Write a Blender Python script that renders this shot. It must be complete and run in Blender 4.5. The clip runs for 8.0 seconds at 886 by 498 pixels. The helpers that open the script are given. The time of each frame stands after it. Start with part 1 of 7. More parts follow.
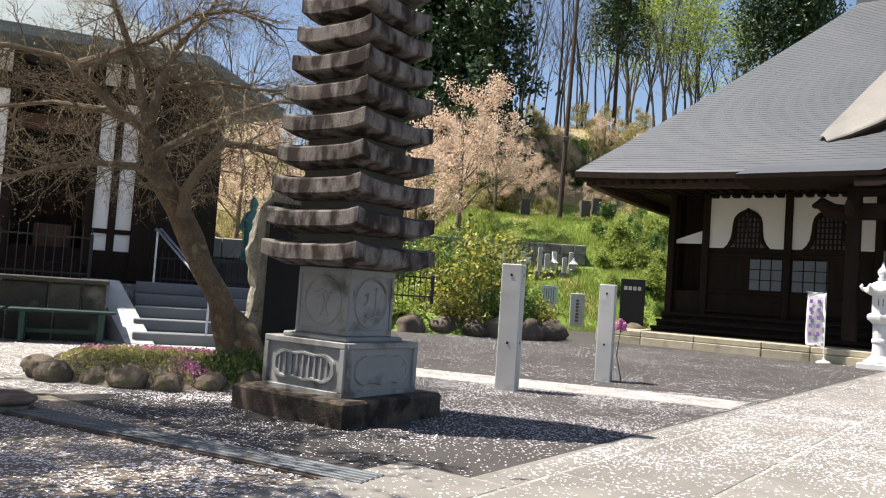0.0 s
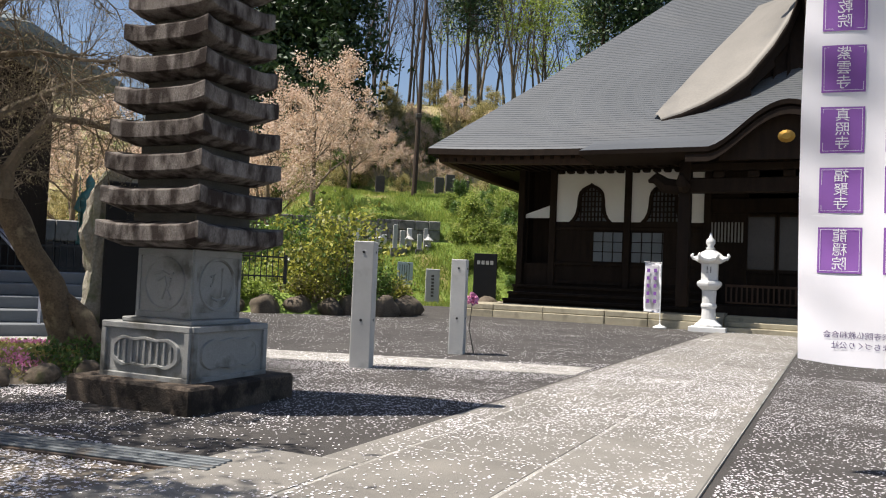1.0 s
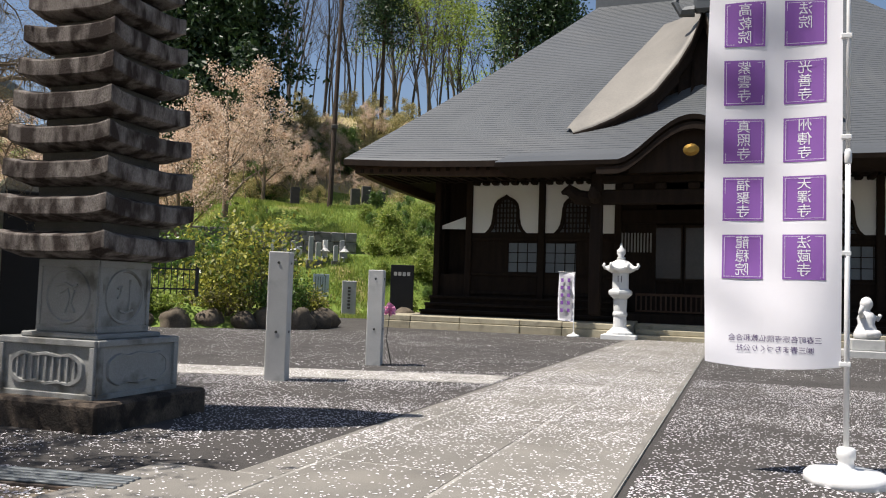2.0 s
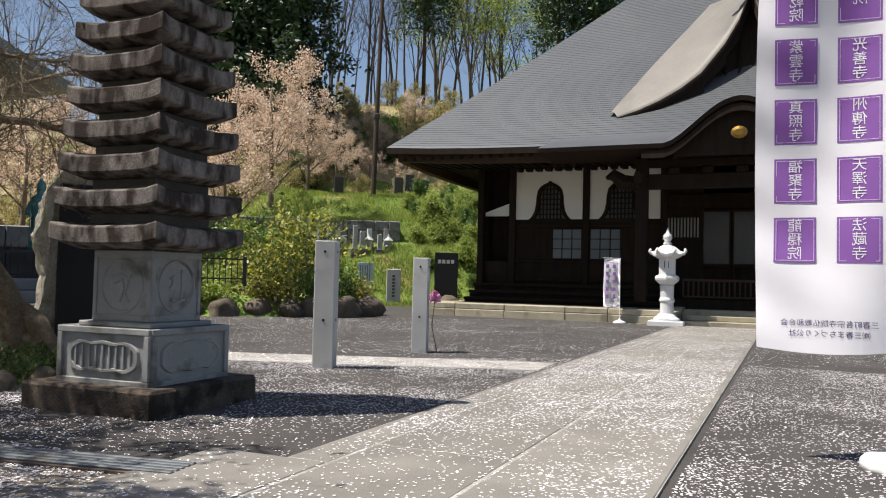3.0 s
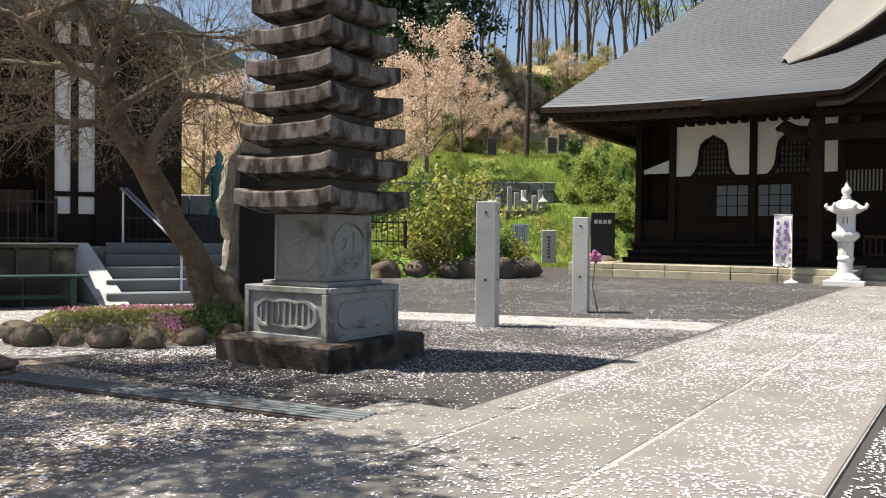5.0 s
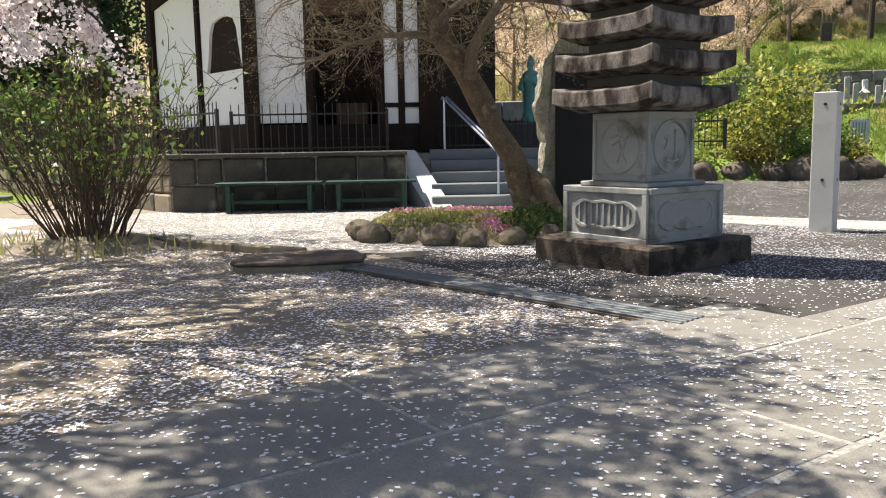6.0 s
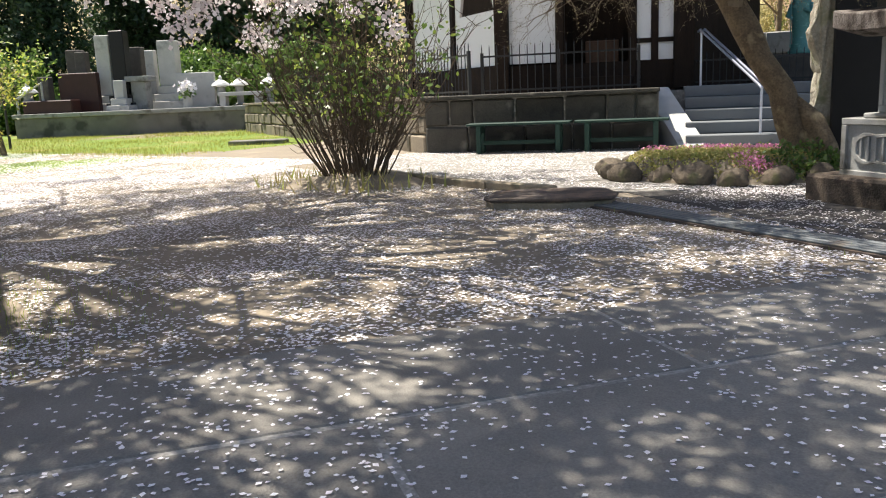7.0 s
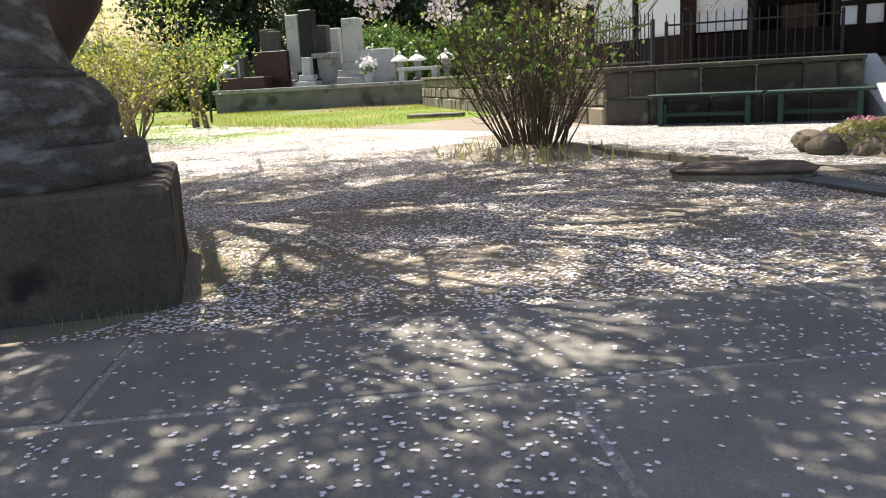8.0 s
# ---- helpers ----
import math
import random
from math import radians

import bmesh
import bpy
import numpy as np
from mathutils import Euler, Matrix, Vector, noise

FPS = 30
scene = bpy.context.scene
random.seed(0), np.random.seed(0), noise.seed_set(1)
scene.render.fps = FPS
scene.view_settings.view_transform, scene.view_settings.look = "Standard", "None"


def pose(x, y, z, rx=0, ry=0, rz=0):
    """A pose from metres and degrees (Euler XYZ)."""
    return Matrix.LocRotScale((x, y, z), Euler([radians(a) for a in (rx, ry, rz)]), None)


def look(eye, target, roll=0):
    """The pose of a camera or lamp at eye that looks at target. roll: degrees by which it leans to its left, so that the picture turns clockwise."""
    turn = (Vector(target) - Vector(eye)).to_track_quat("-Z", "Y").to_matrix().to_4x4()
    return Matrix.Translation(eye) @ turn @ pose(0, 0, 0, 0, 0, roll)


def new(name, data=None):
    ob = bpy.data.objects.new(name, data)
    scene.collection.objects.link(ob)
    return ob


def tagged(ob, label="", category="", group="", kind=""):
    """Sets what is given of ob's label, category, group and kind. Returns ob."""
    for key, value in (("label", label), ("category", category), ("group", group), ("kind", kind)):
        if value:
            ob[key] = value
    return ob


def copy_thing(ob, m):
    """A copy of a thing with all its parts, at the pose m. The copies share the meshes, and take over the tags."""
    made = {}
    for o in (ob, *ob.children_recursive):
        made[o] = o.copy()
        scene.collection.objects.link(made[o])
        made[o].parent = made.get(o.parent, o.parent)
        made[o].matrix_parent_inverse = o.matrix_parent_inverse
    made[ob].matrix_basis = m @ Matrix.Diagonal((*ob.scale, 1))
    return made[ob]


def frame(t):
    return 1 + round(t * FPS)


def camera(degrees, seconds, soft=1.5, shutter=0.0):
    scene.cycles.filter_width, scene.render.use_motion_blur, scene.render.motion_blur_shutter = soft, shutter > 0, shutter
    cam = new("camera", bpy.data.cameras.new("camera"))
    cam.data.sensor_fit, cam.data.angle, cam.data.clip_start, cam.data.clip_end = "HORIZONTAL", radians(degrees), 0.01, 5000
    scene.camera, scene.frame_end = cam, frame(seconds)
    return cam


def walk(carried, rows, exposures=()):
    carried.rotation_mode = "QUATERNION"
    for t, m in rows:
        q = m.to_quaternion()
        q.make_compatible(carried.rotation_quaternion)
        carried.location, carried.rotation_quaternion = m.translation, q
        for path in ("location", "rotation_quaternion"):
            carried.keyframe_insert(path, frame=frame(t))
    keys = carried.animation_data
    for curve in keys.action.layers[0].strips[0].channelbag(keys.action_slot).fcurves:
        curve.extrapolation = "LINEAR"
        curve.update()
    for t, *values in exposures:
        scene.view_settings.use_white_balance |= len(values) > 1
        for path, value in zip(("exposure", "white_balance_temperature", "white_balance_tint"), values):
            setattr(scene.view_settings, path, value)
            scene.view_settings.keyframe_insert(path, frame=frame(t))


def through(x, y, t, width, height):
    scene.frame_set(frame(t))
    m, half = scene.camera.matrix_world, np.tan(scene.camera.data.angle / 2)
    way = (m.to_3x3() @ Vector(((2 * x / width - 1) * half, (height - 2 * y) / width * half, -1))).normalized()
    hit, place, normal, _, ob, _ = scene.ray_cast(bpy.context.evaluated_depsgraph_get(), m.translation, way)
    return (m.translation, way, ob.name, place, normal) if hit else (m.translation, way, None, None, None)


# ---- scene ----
cam = camera(57.54, 8.0, soft=1.1)
PATH = [
    (0.0, pose(0.062, -0.000, 1.040, 93.03, -4.03, 0.63)),
    (0.5, pose(0.083, 0.010, 1.039, 92.21, -2.74, -4.59)),
    (1.0, pose(0.116, 0.013, 1.041, 91.99, -2.44, -9.47)),
    (1.5, pose(0.117, 0.024, 1.027, 93.30, -2.01, -15.72)),
    (3.0, pose(0.097, 0.023, 1.015, 92.10, -1.37, -12.28)),
    (3.5, pose(0.093, 0.017, 1.015, 91.90, -1.10, -10.26)),
    (4.0, pose(0.094, 0.017, 1.016, 92.20, -0.82, -10.06)),
    (4.2, pose(0.088, 0.008, 1.012, 92.16, -0.87, -9.53)),
    (5.3, pose(-0.032, 0.014, 0.984, 87.17, -0.13, 4.80)),
    (5.5, pose(-0.053, 0.039, 0.980, 85.66, 0.28, 9.89)),
    (6.0, pose(-0.092, 0.032, 0.952, 82.58, 0.95, 19.93)),
    (6.5, pose(-0.116, 0.006, 0.927, 81.37, 2.02, 29.39)),
    (7.0, pose(-0.148, -0.025, 0.901, 79.11, 2.37, 36.90)),
    (7.5, pose(-0.182, -0.064, 0.869, 77.55, 2.51, 43.90)),
    (8.0, pose(-0.204, -0.097, 0.861, 77.96, 3.07, 48.88)),
]
walk(cam, PATH, exposures=[(0.0, 1.08, 6600, 12), (0.5, 0.92, 6600, 12), (1.0, 0.74, 6600, 12), (1.5, 0.60, 6550, 12), (4.2, 0.70, 6600, 11), (5.5, 1.12, 6850, 10), (6.5, 1.20, 6850, 10), (8.0, 1.28, 6800, 10)])

# ---- daylight ----
SUN_AZ, SUN_EL = -85.0, 64.5      # degrees from +y towards +x, and above the horizon
sky_world = bpy.data.worlds.new("sky")
scene.world = sky_world
sky_world.use_nodes = True
_nt = sky_world.node_tree
_sky = _nt.nodes.new("ShaderNodeTexSky")
_sky.sky_type = 'NISHITA'
_sky.sun_disc = False
_sky.sun_elevation = radians(SUN_EL)
_sky.sun_rotation = radians(SUN_AZ)
_sky.air_density, _sky.dust_density, _sky.ozone_density = 1.0, 1.0, 1.5
_nt.links.new(_sky.outputs[0], _nt.nodes["Background"].inputs[0])
_nt.nodes["Background"].inputs[1].default_value = 0.075
sun_data = bpy.data.lights.new("sun", 'SUN')
sun_data.energy, sun_data.angle, sun_data.color = 5.0, radians(0.53), (1.0, 0.95, 0.87)
sun = new("sun", sun_data)
_sd = Vector((math.sin(radians(SUN_AZ)) * math.cos(radians(SUN_EL)), math.cos(radians(SUN_AZ)) * math.cos(radians(SUN_EL)), math.sin(radians(SUN_EL))))
sun.matrix_world = look(_sd * 60, (0, 0, 0))

# ---- site axes: d along the approach path, s to its right ----
TH = radians(35.5)
VX, VY = math.sin(TH), math.cos(TH)


def S(d, s, z=0.0):
    return Vector((d * VX + s * VY, d * VY - s * VX, z))


def site(d, s, z=0.0, turn=0.0):
    """A pose whose local y runs along the path and local x to its right."""
    p = S(d, s, z)
    return pose(p.x, p.y, p.z, 0, 0, -35.5 + turn)


# ---- materials ----
def mat(name, c1, c2=None, rough=0.7, scale=6.0, fine=60.0, bump=0.2, metal=0.0, spots=None, spot_scale=3.0, spot_at=0.55,
        spot_soft=0.12, stretch=(1, 1, 1), vary=0.0, island=False, coat=0.0, spec=0.5):
    """A surface with colour variation at two scales, fine relief and optional stains."""
    m = bpy.data.materials.new(name)
    m.use_nodes = True
    nt = m.node_tree
    nd, ln = nt.nodes, nt.links
    bs = nd["Principled BSDF"]
    c2 = c2 or tuple(c * 0.75 for c in c1)
    tc = nd.new("ShaderNodeTexCoord")
    mp = nd.new("ShaderNodeMapping")
    mp.inputs["Scale"].default_value = stretch
    ln.new(tc.outputs["Object"], mp.inputs[0])
    n1 = nd.new("ShaderNodeTexNoise")
    n1.inputs["Scale"].default_value, n1.inputs["Detail"].default_value = scale, 6
    n2 = nd.new("ShaderNodeTexNoise")
    n2.inputs["Scale"].default_value, n2.inputs["Detail"].default_value = fine, 3
    ln.new(mp.outputs[0], n1.inputs[0]), ln.new(mp.outputs[0], n2.inputs[0])
    add = nd.new("ShaderNodeMath")
    add.operation = 'MULTIPLY_ADD'
    add.inputs[1].default_value = 0.5
    ln.new(n2.outputs[0], add.inputs[0])
    half = nd.new("ShaderNodeMath")
    half.operation = 'MULTIPLY'
    half.inputs[1].default_value = 0.5
    ln.new(n1.outputs[0], half.inputs[0]), ln.new(half.outputs[0], add.inputs[2])
    ramp = nd.new("ShaderNodeMapRange")
    ramp.inputs[1].default_value, ramp.inputs[2].default_value = 0.32, 0.68
    ln.new(add.outputs[0], ramp.inputs[0])
    mix = nd.new("ShaderNodeMix")
    mix.data_type = 'RGBA'
    mix.inputs[6].default_value, mix.inputs[7].default_value = (*c2, 1), (*c1, 1)
    ln.new(ramp.outputs[0], mix.inputs[0])
    out = mix.outputs[2]
    if spots:
        n3 = nd.new("ShaderNodeTexNoise")
        n3.inputs["Scale"].default_value, n3.inputs["Detail"].default_value = spot_scale, 5
        ln.new(mp.outputs[0], n3.inputs[0])
        r3 = nd.new("ShaderNodeMapRange")
        r3.inputs[1].default_value, r3.inputs[2].default_value = spot_at, spot_at + spot_soft
        ln.new(n3.outputs[0], r3.inputs[0])
        m3 = nd.new("ShaderNodeMix")
        m3.data_type = 'RGBA'
        m3.inputs[7].default_value = (*spots, 1)
        ln.new(r3.outputs[0], m3.inputs[0]), ln.new(out, m3.inputs[6])
        out = m3.outputs[2]
    if vary:
        if island:
            rnd = nd.new("ShaderNodeNewGeometry").outputs["Random Per Island"]
        else:
            rnd = nd.new("ShaderNodeObjectInfo").outputs["Random"]
        rr = nd.new("ShaderNodeMapRange")
        rr.inputs[3].default_value, rr.inputs[4].default_value = 1 - vary, 1 + vary
        ln.new(rnd, rr.inputs[0])
        hsv = nd.new("ShaderNodeHueSaturation")
        ln.new(rr.outputs[0], hsv.inputs["Value"]), ln.new(out, hsv.inputs["Color"])
        out = hsv.outputs[0]
    ln.new(out, bs.inputs["Base Color"])
    bs.inputs["Roughness"].default_value, bs.inputs["Metallic"].default_value = rough, metal
    bs.inputs["Coat Weight"].default_value = coat
    bs.inputs["Specular IOR Level"].default_value = spec
    if bump:
        bp = nd.new("ShaderNodeBump")
        bp.inputs["Strength"].default_value, bp.inputs["Distance"].default_value = bump, 0.02
        ln.new(add.outputs[0], bp.inputs["Height"]), ln.new(bp.outputs[0], bs.inputs["Normal"])
    return m


def leafy(name, c1, c2, through=0.35, rough=0.55):
    """Thin leaves or petals: each one a little different, light shining through."""
    m = bpy.data.materials.new(name)
    m.use_nodes = True
    nt = m.node_tree
    nd, ln = nt.nodes, nt.links
    bs = nd["Principled BSDF"]
    rnd = nd.new("ShaderNodeNewGeometry")
    mix = nd.new("ShaderNodeMix")
    mix.data_type = 'RGBA'
    mix.inputs[6].default_value, mix.inputs[7].default_value = (*c1, 1), (*c2, 1)
    ln.new(rnd.outputs["Random Per Island"], mix.inputs[0])
    ln.new(mix.outputs[2], bs.inputs["Base Color"])
    bs.inputs["Roughness"].default_value = rough
    tr = nd.new("ShaderNodeBsdfTranslucent")
    ln.new(mix.outputs[2], tr.inputs[0])
    ms = nd.new("ShaderNodeMixShader")
    ms.inputs[0].default_value = through
    ln.new(bs.outputs[0], ms.inputs[1]), ln.new(tr.outputs[0], ms.inputs[2])
    ln.new(ms.outputs[0], nd["Material Output"].inputs[0])
    return m


M_GRANITE = mat("light_granite", (0.50, 0.50, 0.48), (0.36, 0.36, 0.35), 0.75, 3, 220, 0.12, spots=(0.26, 0.26, 0.25), spot_scale=2.2, spot_at=0.58)
# weathered stone, darkened in colour to hold the shade between the pagoda's eaves
M_SHADED_OLDSTONE = mat("shade_darkened_weathered_stone", (0.11, 0.10, 0.088), (0.05, 0.045, 0.04), 0.9, 5, 90, 0.5, spots=(0.07, 0.065, 0.055), spot_scale=4.5, spot_at=0.50, spot_soft=0.18)
M_EAVESTONE = mat("lichened_eave_stone", (0.27, 0.245, 0.225), (0.080, 0.064, 0.054), 0.9, 7, 80, 0.8, spots=(0.036, 0.027, 0.023), spot_scale=5, spot_at=0.43, spot_soft=0.16, stretch=(1.6, 1.6, 0.7), spec=0.2)
M_PALESTONE = mat("pale_grey_stone", (0.33, 0.335, 0.325), (0.22, 0.22, 0.21), 0.85, 4, 120, 0.3, spots=(0.13, 0.125, 0.11), spot_scale=3.2, spot_at=0.55, spec=0.3)
M_DARKSTONE = mat("dark_plinth_stone", (0.135, 0.105, 0.08), (0.045, 0.036, 0.029), 0.9, 5, 70, 0.7, spots=(0.025, 0.021, 0.018), spot_scale=4, spot_at=0.48, spec=0.2)
M_CONCRETE = mat("worn_concrete", (0.235, 0.222, 0.196), (0.13, 0.121, 0.106), 0.85, 2.2, 140, 0.5, spots=(0.27, 0.25, 0.215), spot_scale=0.9, spot_at=0.56, spot_soft=0.25, vary=0.10)
M_ASPHALT = mat("grey_asphalt", (0.085, 0.079, 0.073), (0.034, 0.031, 0.029), 0.88, 1.2, 210, 0.7, spots=(0.095, 0.088, 0.08), spot_scale=0.7, spot_at=0.55, spot_soft=0.3, spec=0.3)
M_DIRT = mat("bare_earth", (0.25, 0.21, 0.155), (0.15, 0.125, 0.095), 0.95, 1.5, 50, 0.6, spots=(0.31, 0.26, 0.19), spot_scale=0.8, spot_at=0.55, spot_soft=0.2)
M_GRASS = mat("spring_grass", (0.21, 0.28, 0.06), (0.07, 0.12, 0.028), 0.95, 2.2, 14, 1.0, spots=(0.27, 0.22, 0.10), spot_scale=0.7, spot_at=0.54, spot_soft=0.15, spec=0.15)
M_HILL = mat("hillside_litter", (0.40, 0.32, 0.17), (0.25, 0.21, 0.11), 0.95, 0.5, 8, 0.8, spots=(0.14, 0.19, 0.05), spot_scale=0.25, spot_at=0.52, spot_soft=0.15)
M_WHITE = mat("white_plaster", (0.80, 0.80, 0.78), (0.74, 0.74, 0.72), 0.85, 0.8, 40, 0.08)
M_DARKWOOD = mat("dark_aged_timber", (0.030, 0.019, 0.0125), (0.012, 0.008, 0.006), 0.8, 2, 30, 0.25, stretch=(4, 4, 0.6), vary=0.2, spec=0.15)
M_BROWNWOOD = mat("brown_timber", (0.085, 0.048, 0.028), (0.045, 0.025, 0.015), 0.75, 2, 40, 0.25, stretch=(4, 4, 0.6), vary=0.2, spec=0.25)
M_ROOF = mat("grey_metal_roof", (0.100, 0.107, 0.113), (0.076, 0.082, 0.087), 0.5, 0.5, 14, 0.1, metal=0.25, spots=(0.122, 0.125, 0.125), spot_scale=0.35, spot_at=0.55, spot_soft=0.3)
M_BARK = mat("grey_brown_bark", (0.20, 0.145, 0.085), (0.07, 0.05, 0.03), 0.9, 8, 50, 1.0, spots=(0.30, 0.235, 0.14), spot_scale=7, spot_at=0.55)
M_TWIG = mat("twig_bark", (0.23, 0.18, 0.12), (0.12, 0.093, 0.064), 0.9, 6, 30, 0.3)
M_DARKBARK = mat("dark_bark", (0.075, 0.05, 0.035), (0.04, 0.028, 0.02), 0.95, 6, 40, 0.9)
M_IRON = mat("black_iron", (0.02, 0.02, 0.02), (0.012, 0.012, 0.012), 0.5, 5, 60, 0.1)
M_STEPGREY = mat("blue_grey_step_stone", (0.16, 0.175, 0.185), (0.11, 0.12, 0.13), 0.8, 2, 120, 0.15)
M_GREENPAINT = mat("dark_green_paint", (0.016, 0.050, 0.038), (0.010, 0.032, 0.025), 0.55, 4, 60, 0.1, spots=(0.05, 0.085, 0.07), spot_scale=5, spot_at=0.64, spec=0.3)
M_ROCK = mat("garden_rock", (0.17, 0.135, 0.095), (0.06, 0.048, 0.036), 0.95, 4, 40, 0.8, spots=(0.12, 0.13, 0.05), spot_scale=3, spot_at=0.6, vary=0.25)
M_CLOTH = mat("white_polyester", (0.82, 0.81, 0.84), (0.76, 0.75, 0.79), 0.8, 3, 300, 0.05)
M_PURPLE = mat("purple_print", (0.26, 0.10, 0.40), (0.21, 0.08, 0.33), 0.8, 6, 300, 0.05)
M_PLASTIC = mat("white_plastic", (0.78, 0.78, 0.77), (0.70, 0.70, 0.69), 0.4, 5, 80, 0.03)
M_GOLD = mat("gold_leaf", (0.36, 0.21, 0.05), (0.24, 0.14, 0.03), 0.35, 5, 60, 0.1, metal=0.9)
M_BRONZE = mat("green_bronze", (0.10, 0.30, 0.28), (0.06, 0.20, 0.19), 0.6, 8, 60, 0.3, spots=(0.18, 0.42, 0.38), spot_scale=9, spot_at=0.58)
M_BLACKGRANITE = mat("polished_black_granite", (0.014, 0.014, 0.015), (0.009, 0.009, 0.010), 0.4, 4, 200, 0.02, spec=0.25)
M_STEEL = mat("drain_steel", (0.13, 0.15, 0.16), (0.08, 0.09, 0.10), 0.6, 5, 60, 0.2, metal=0.15, spots=(0.12, 0.10, 0.08), spot_scale=4, spot_at=0.58)
M_LATTICE = mat("lattice_dark_glass", (0.03, 0.03, 0.035), (0.02, 0.02, 0.025), 0.25, 2, 20, 0.02)
M_PAPER = mat("shoji_paper", (0.30, 0.295, 0.28), (0.24, 0.235, 0.22), 0.8, 2, 60, 0.03)
M_DULLGLASS = mat("dull_blue_grey_glass", (0.15, 0.17, 0.185), (0.10, 0.115, 0.125), 0.45, 1.5, 40, 0.02)
M_PINEGREEN = leafy("conifer_needles", (0.014, 0.036, 0.014), (0.045, 0.09, 0.03), 0.2)
M_YOUNGLEAF = leafy("young_leaves", (0.22, 0.32, 0.05), (0.36, 0.42, 0.10), 0.45)
M_DARKLEAF = leafy("evergreen_leaves", (0.06, 0.12, 0.025), (0.17, 0.27, 0.06), 0.4, 0.4)
M_BLOSSOM = leafy("cherry_blossom", (0.86, 0.76, 0.77), (0.95, 0.91, 0.91), 0.5)
M_PINKBUD = leafy("salmon_young_blossom", (0.50, 0.34, 0.22), (0.82, 0.68, 0.56), 0.5)
M_PETAL = leafy("fallen_petals", (0.84, 0.79, 0.82), (0.94, 0.92, 0.93), 0.10)
M_SHRUBMIX = leafy("yellow_green_shrub", (0.07, 0.10, 0.025), (0.52, 0.50, 0.09), 0.45)
M_BUD = leafy("opening_leaf_buds", (0.24, 0.20, 0.11), (0.38, 0.34, 0.19), 0.4)
M_PHLOX = leafy("pink_moss_phlox", (0.68, 0.20, 0.42), (0.84, 0.46, 0.66), 0.3)
M_DRYGRASS = leafy("straw_and_moss", (0.50, 0.41, 0.17), (0.34, 0.38, 0.11), 0.35)
M_GRASSBLADE = leafy("grass_blades", (0.15, 0.25, 0.04), (0.42, 0.46, 0.12), 0.5)
M_LAWN = leafy("yellowed_lawn", (0.26, 0.30, 0.05), (0.50, 0.46, 0.12), 0.4)
M_OLIVE = leafy("olive_budding_scrub", (0.20, 0.19, 0.06), (0.56, 0.48, 0.24), 0.45)
M_WOODBARK = mat("grey_woodland_bark", (0.13, 0.115, 0.10), (0.06, 0.052, 0.045), 0.95, 3, 30, 0.4, spec=0.2)


# ---- mesh helpers ----
def obj(name, bm, material, label="", category="", group="", kind="", smooth=False):
    me = bpy.data.meshes.new(name)
    bm.to_mesh(me)
    bm.free()
    for m in (material if isinstance(material, (list, tuple)) else [material]):
        me.materials.append(m)
    if smooth:
        me.polygons.foreach_set("use_smooth", [True] * len(me.polygons))
    return tagged(new(name, me), label, category, group, kind)


def part(name, bm, material, parent, label="", smooth=False):
    ob = obj(name, bm, material, label, smooth=smooth)
    ob.parent = parent
    return ob


def share(name, me, parent, m):
    ob = new(name, me)
    ob.parent = parent
    ob.matrix_basis = m
    return ob


def empty(name, m, label, category, group="", kind=""):
    ob = new(name)
    ob.matrix_basis = m
    ob.empty_display_size = 0.1
    return tagged(ob, label, category, group, kind)


def box(bm, x0, x1, y0, y1, z0, z1, bevel=0.0, m=None):
    """Adds a box to bm."""
    vs = [bm.verts.new((x, y, z)) for z in (z0, z1) for x, y in ((x0, y0), (x1, y0), (x1, y1), (x0, y1))]
    fs = [bm.faces.new([vs[i] for i in f]) for f in ((3, 2, 1, 0), (4, 5, 6, 7), (0, 1, 5, 4), (1, 2, 6, 5), (2, 3, 7, 6), (3, 0, 4, 7))]
    if bevel:
        es = list({e for f in fs for e in f.edges})
        r = bmesh.ops.bevel(bm, geom=es, offset=bevel, segments=1, affect='EDGES', profile=0.5)
        vs = list({v for f in r["faces"] for v in f.verts} | {v for v in vs if v.is_valid})
    if m is not None:
        bmesh.ops.transform(bm, matrix=m, verts=vs)
    return vs


def cube(x0, x1, y0, y1, z0, z1, bevel=0.0):
    bm = bmesh.new()
    box(bm, x0, x1, y0, y1, z0, z1, bevel)
    return bm


def prism(bm, pts, a, b, axis='y'):
    """An outline in two coordinates, drawn out from a to b along the third."""
    def at(p, k):
        return {'y': (p[0], k, p[1]), 'x': (k, p[0], p[1]), 'z': (p[0], p[1], k)}[axis]
    v0, v1 = [bm.verts.new(at(p, a)) for p in pts], [bm.verts.new(at(p, b)) for p in pts]
    n = len(pts)
    fs = [bm.faces.new(v0), bm.faces.new(v1[::-1])]
    fs += [bm.faces.new((v0[(i + 1) % n], v0[i], v1[i], v1[(i + 1) % n])) for i in range(n)]
    bmesh.ops.recalc_face_normals(bm, faces=fs)
    return v0 + v1


def lathe(bm, profile, n=16, at=(0, 0, 0), square=False, turn=0.0):
    """Turns a profile of (radius, height) round z."""
    rings = []
    for r, z in profile:
        rings.append([bm.verts.new((at[0] + r * math.cos(turn + 2 * math.pi * i / n), at[1] + r * math.sin(turn + 2 * math.pi * i / n), at[2] + z)) for i in range(n)])
    for a, b in zip(rings, rings[1:]):
        for i in range(n):
            bm.faces.new((a[i], a[(i + 1) % n], b[(i + 1) % n], b[i]))
    bm.faces.new(rings[0][::-1]), bm.faces.new(rings[-1])


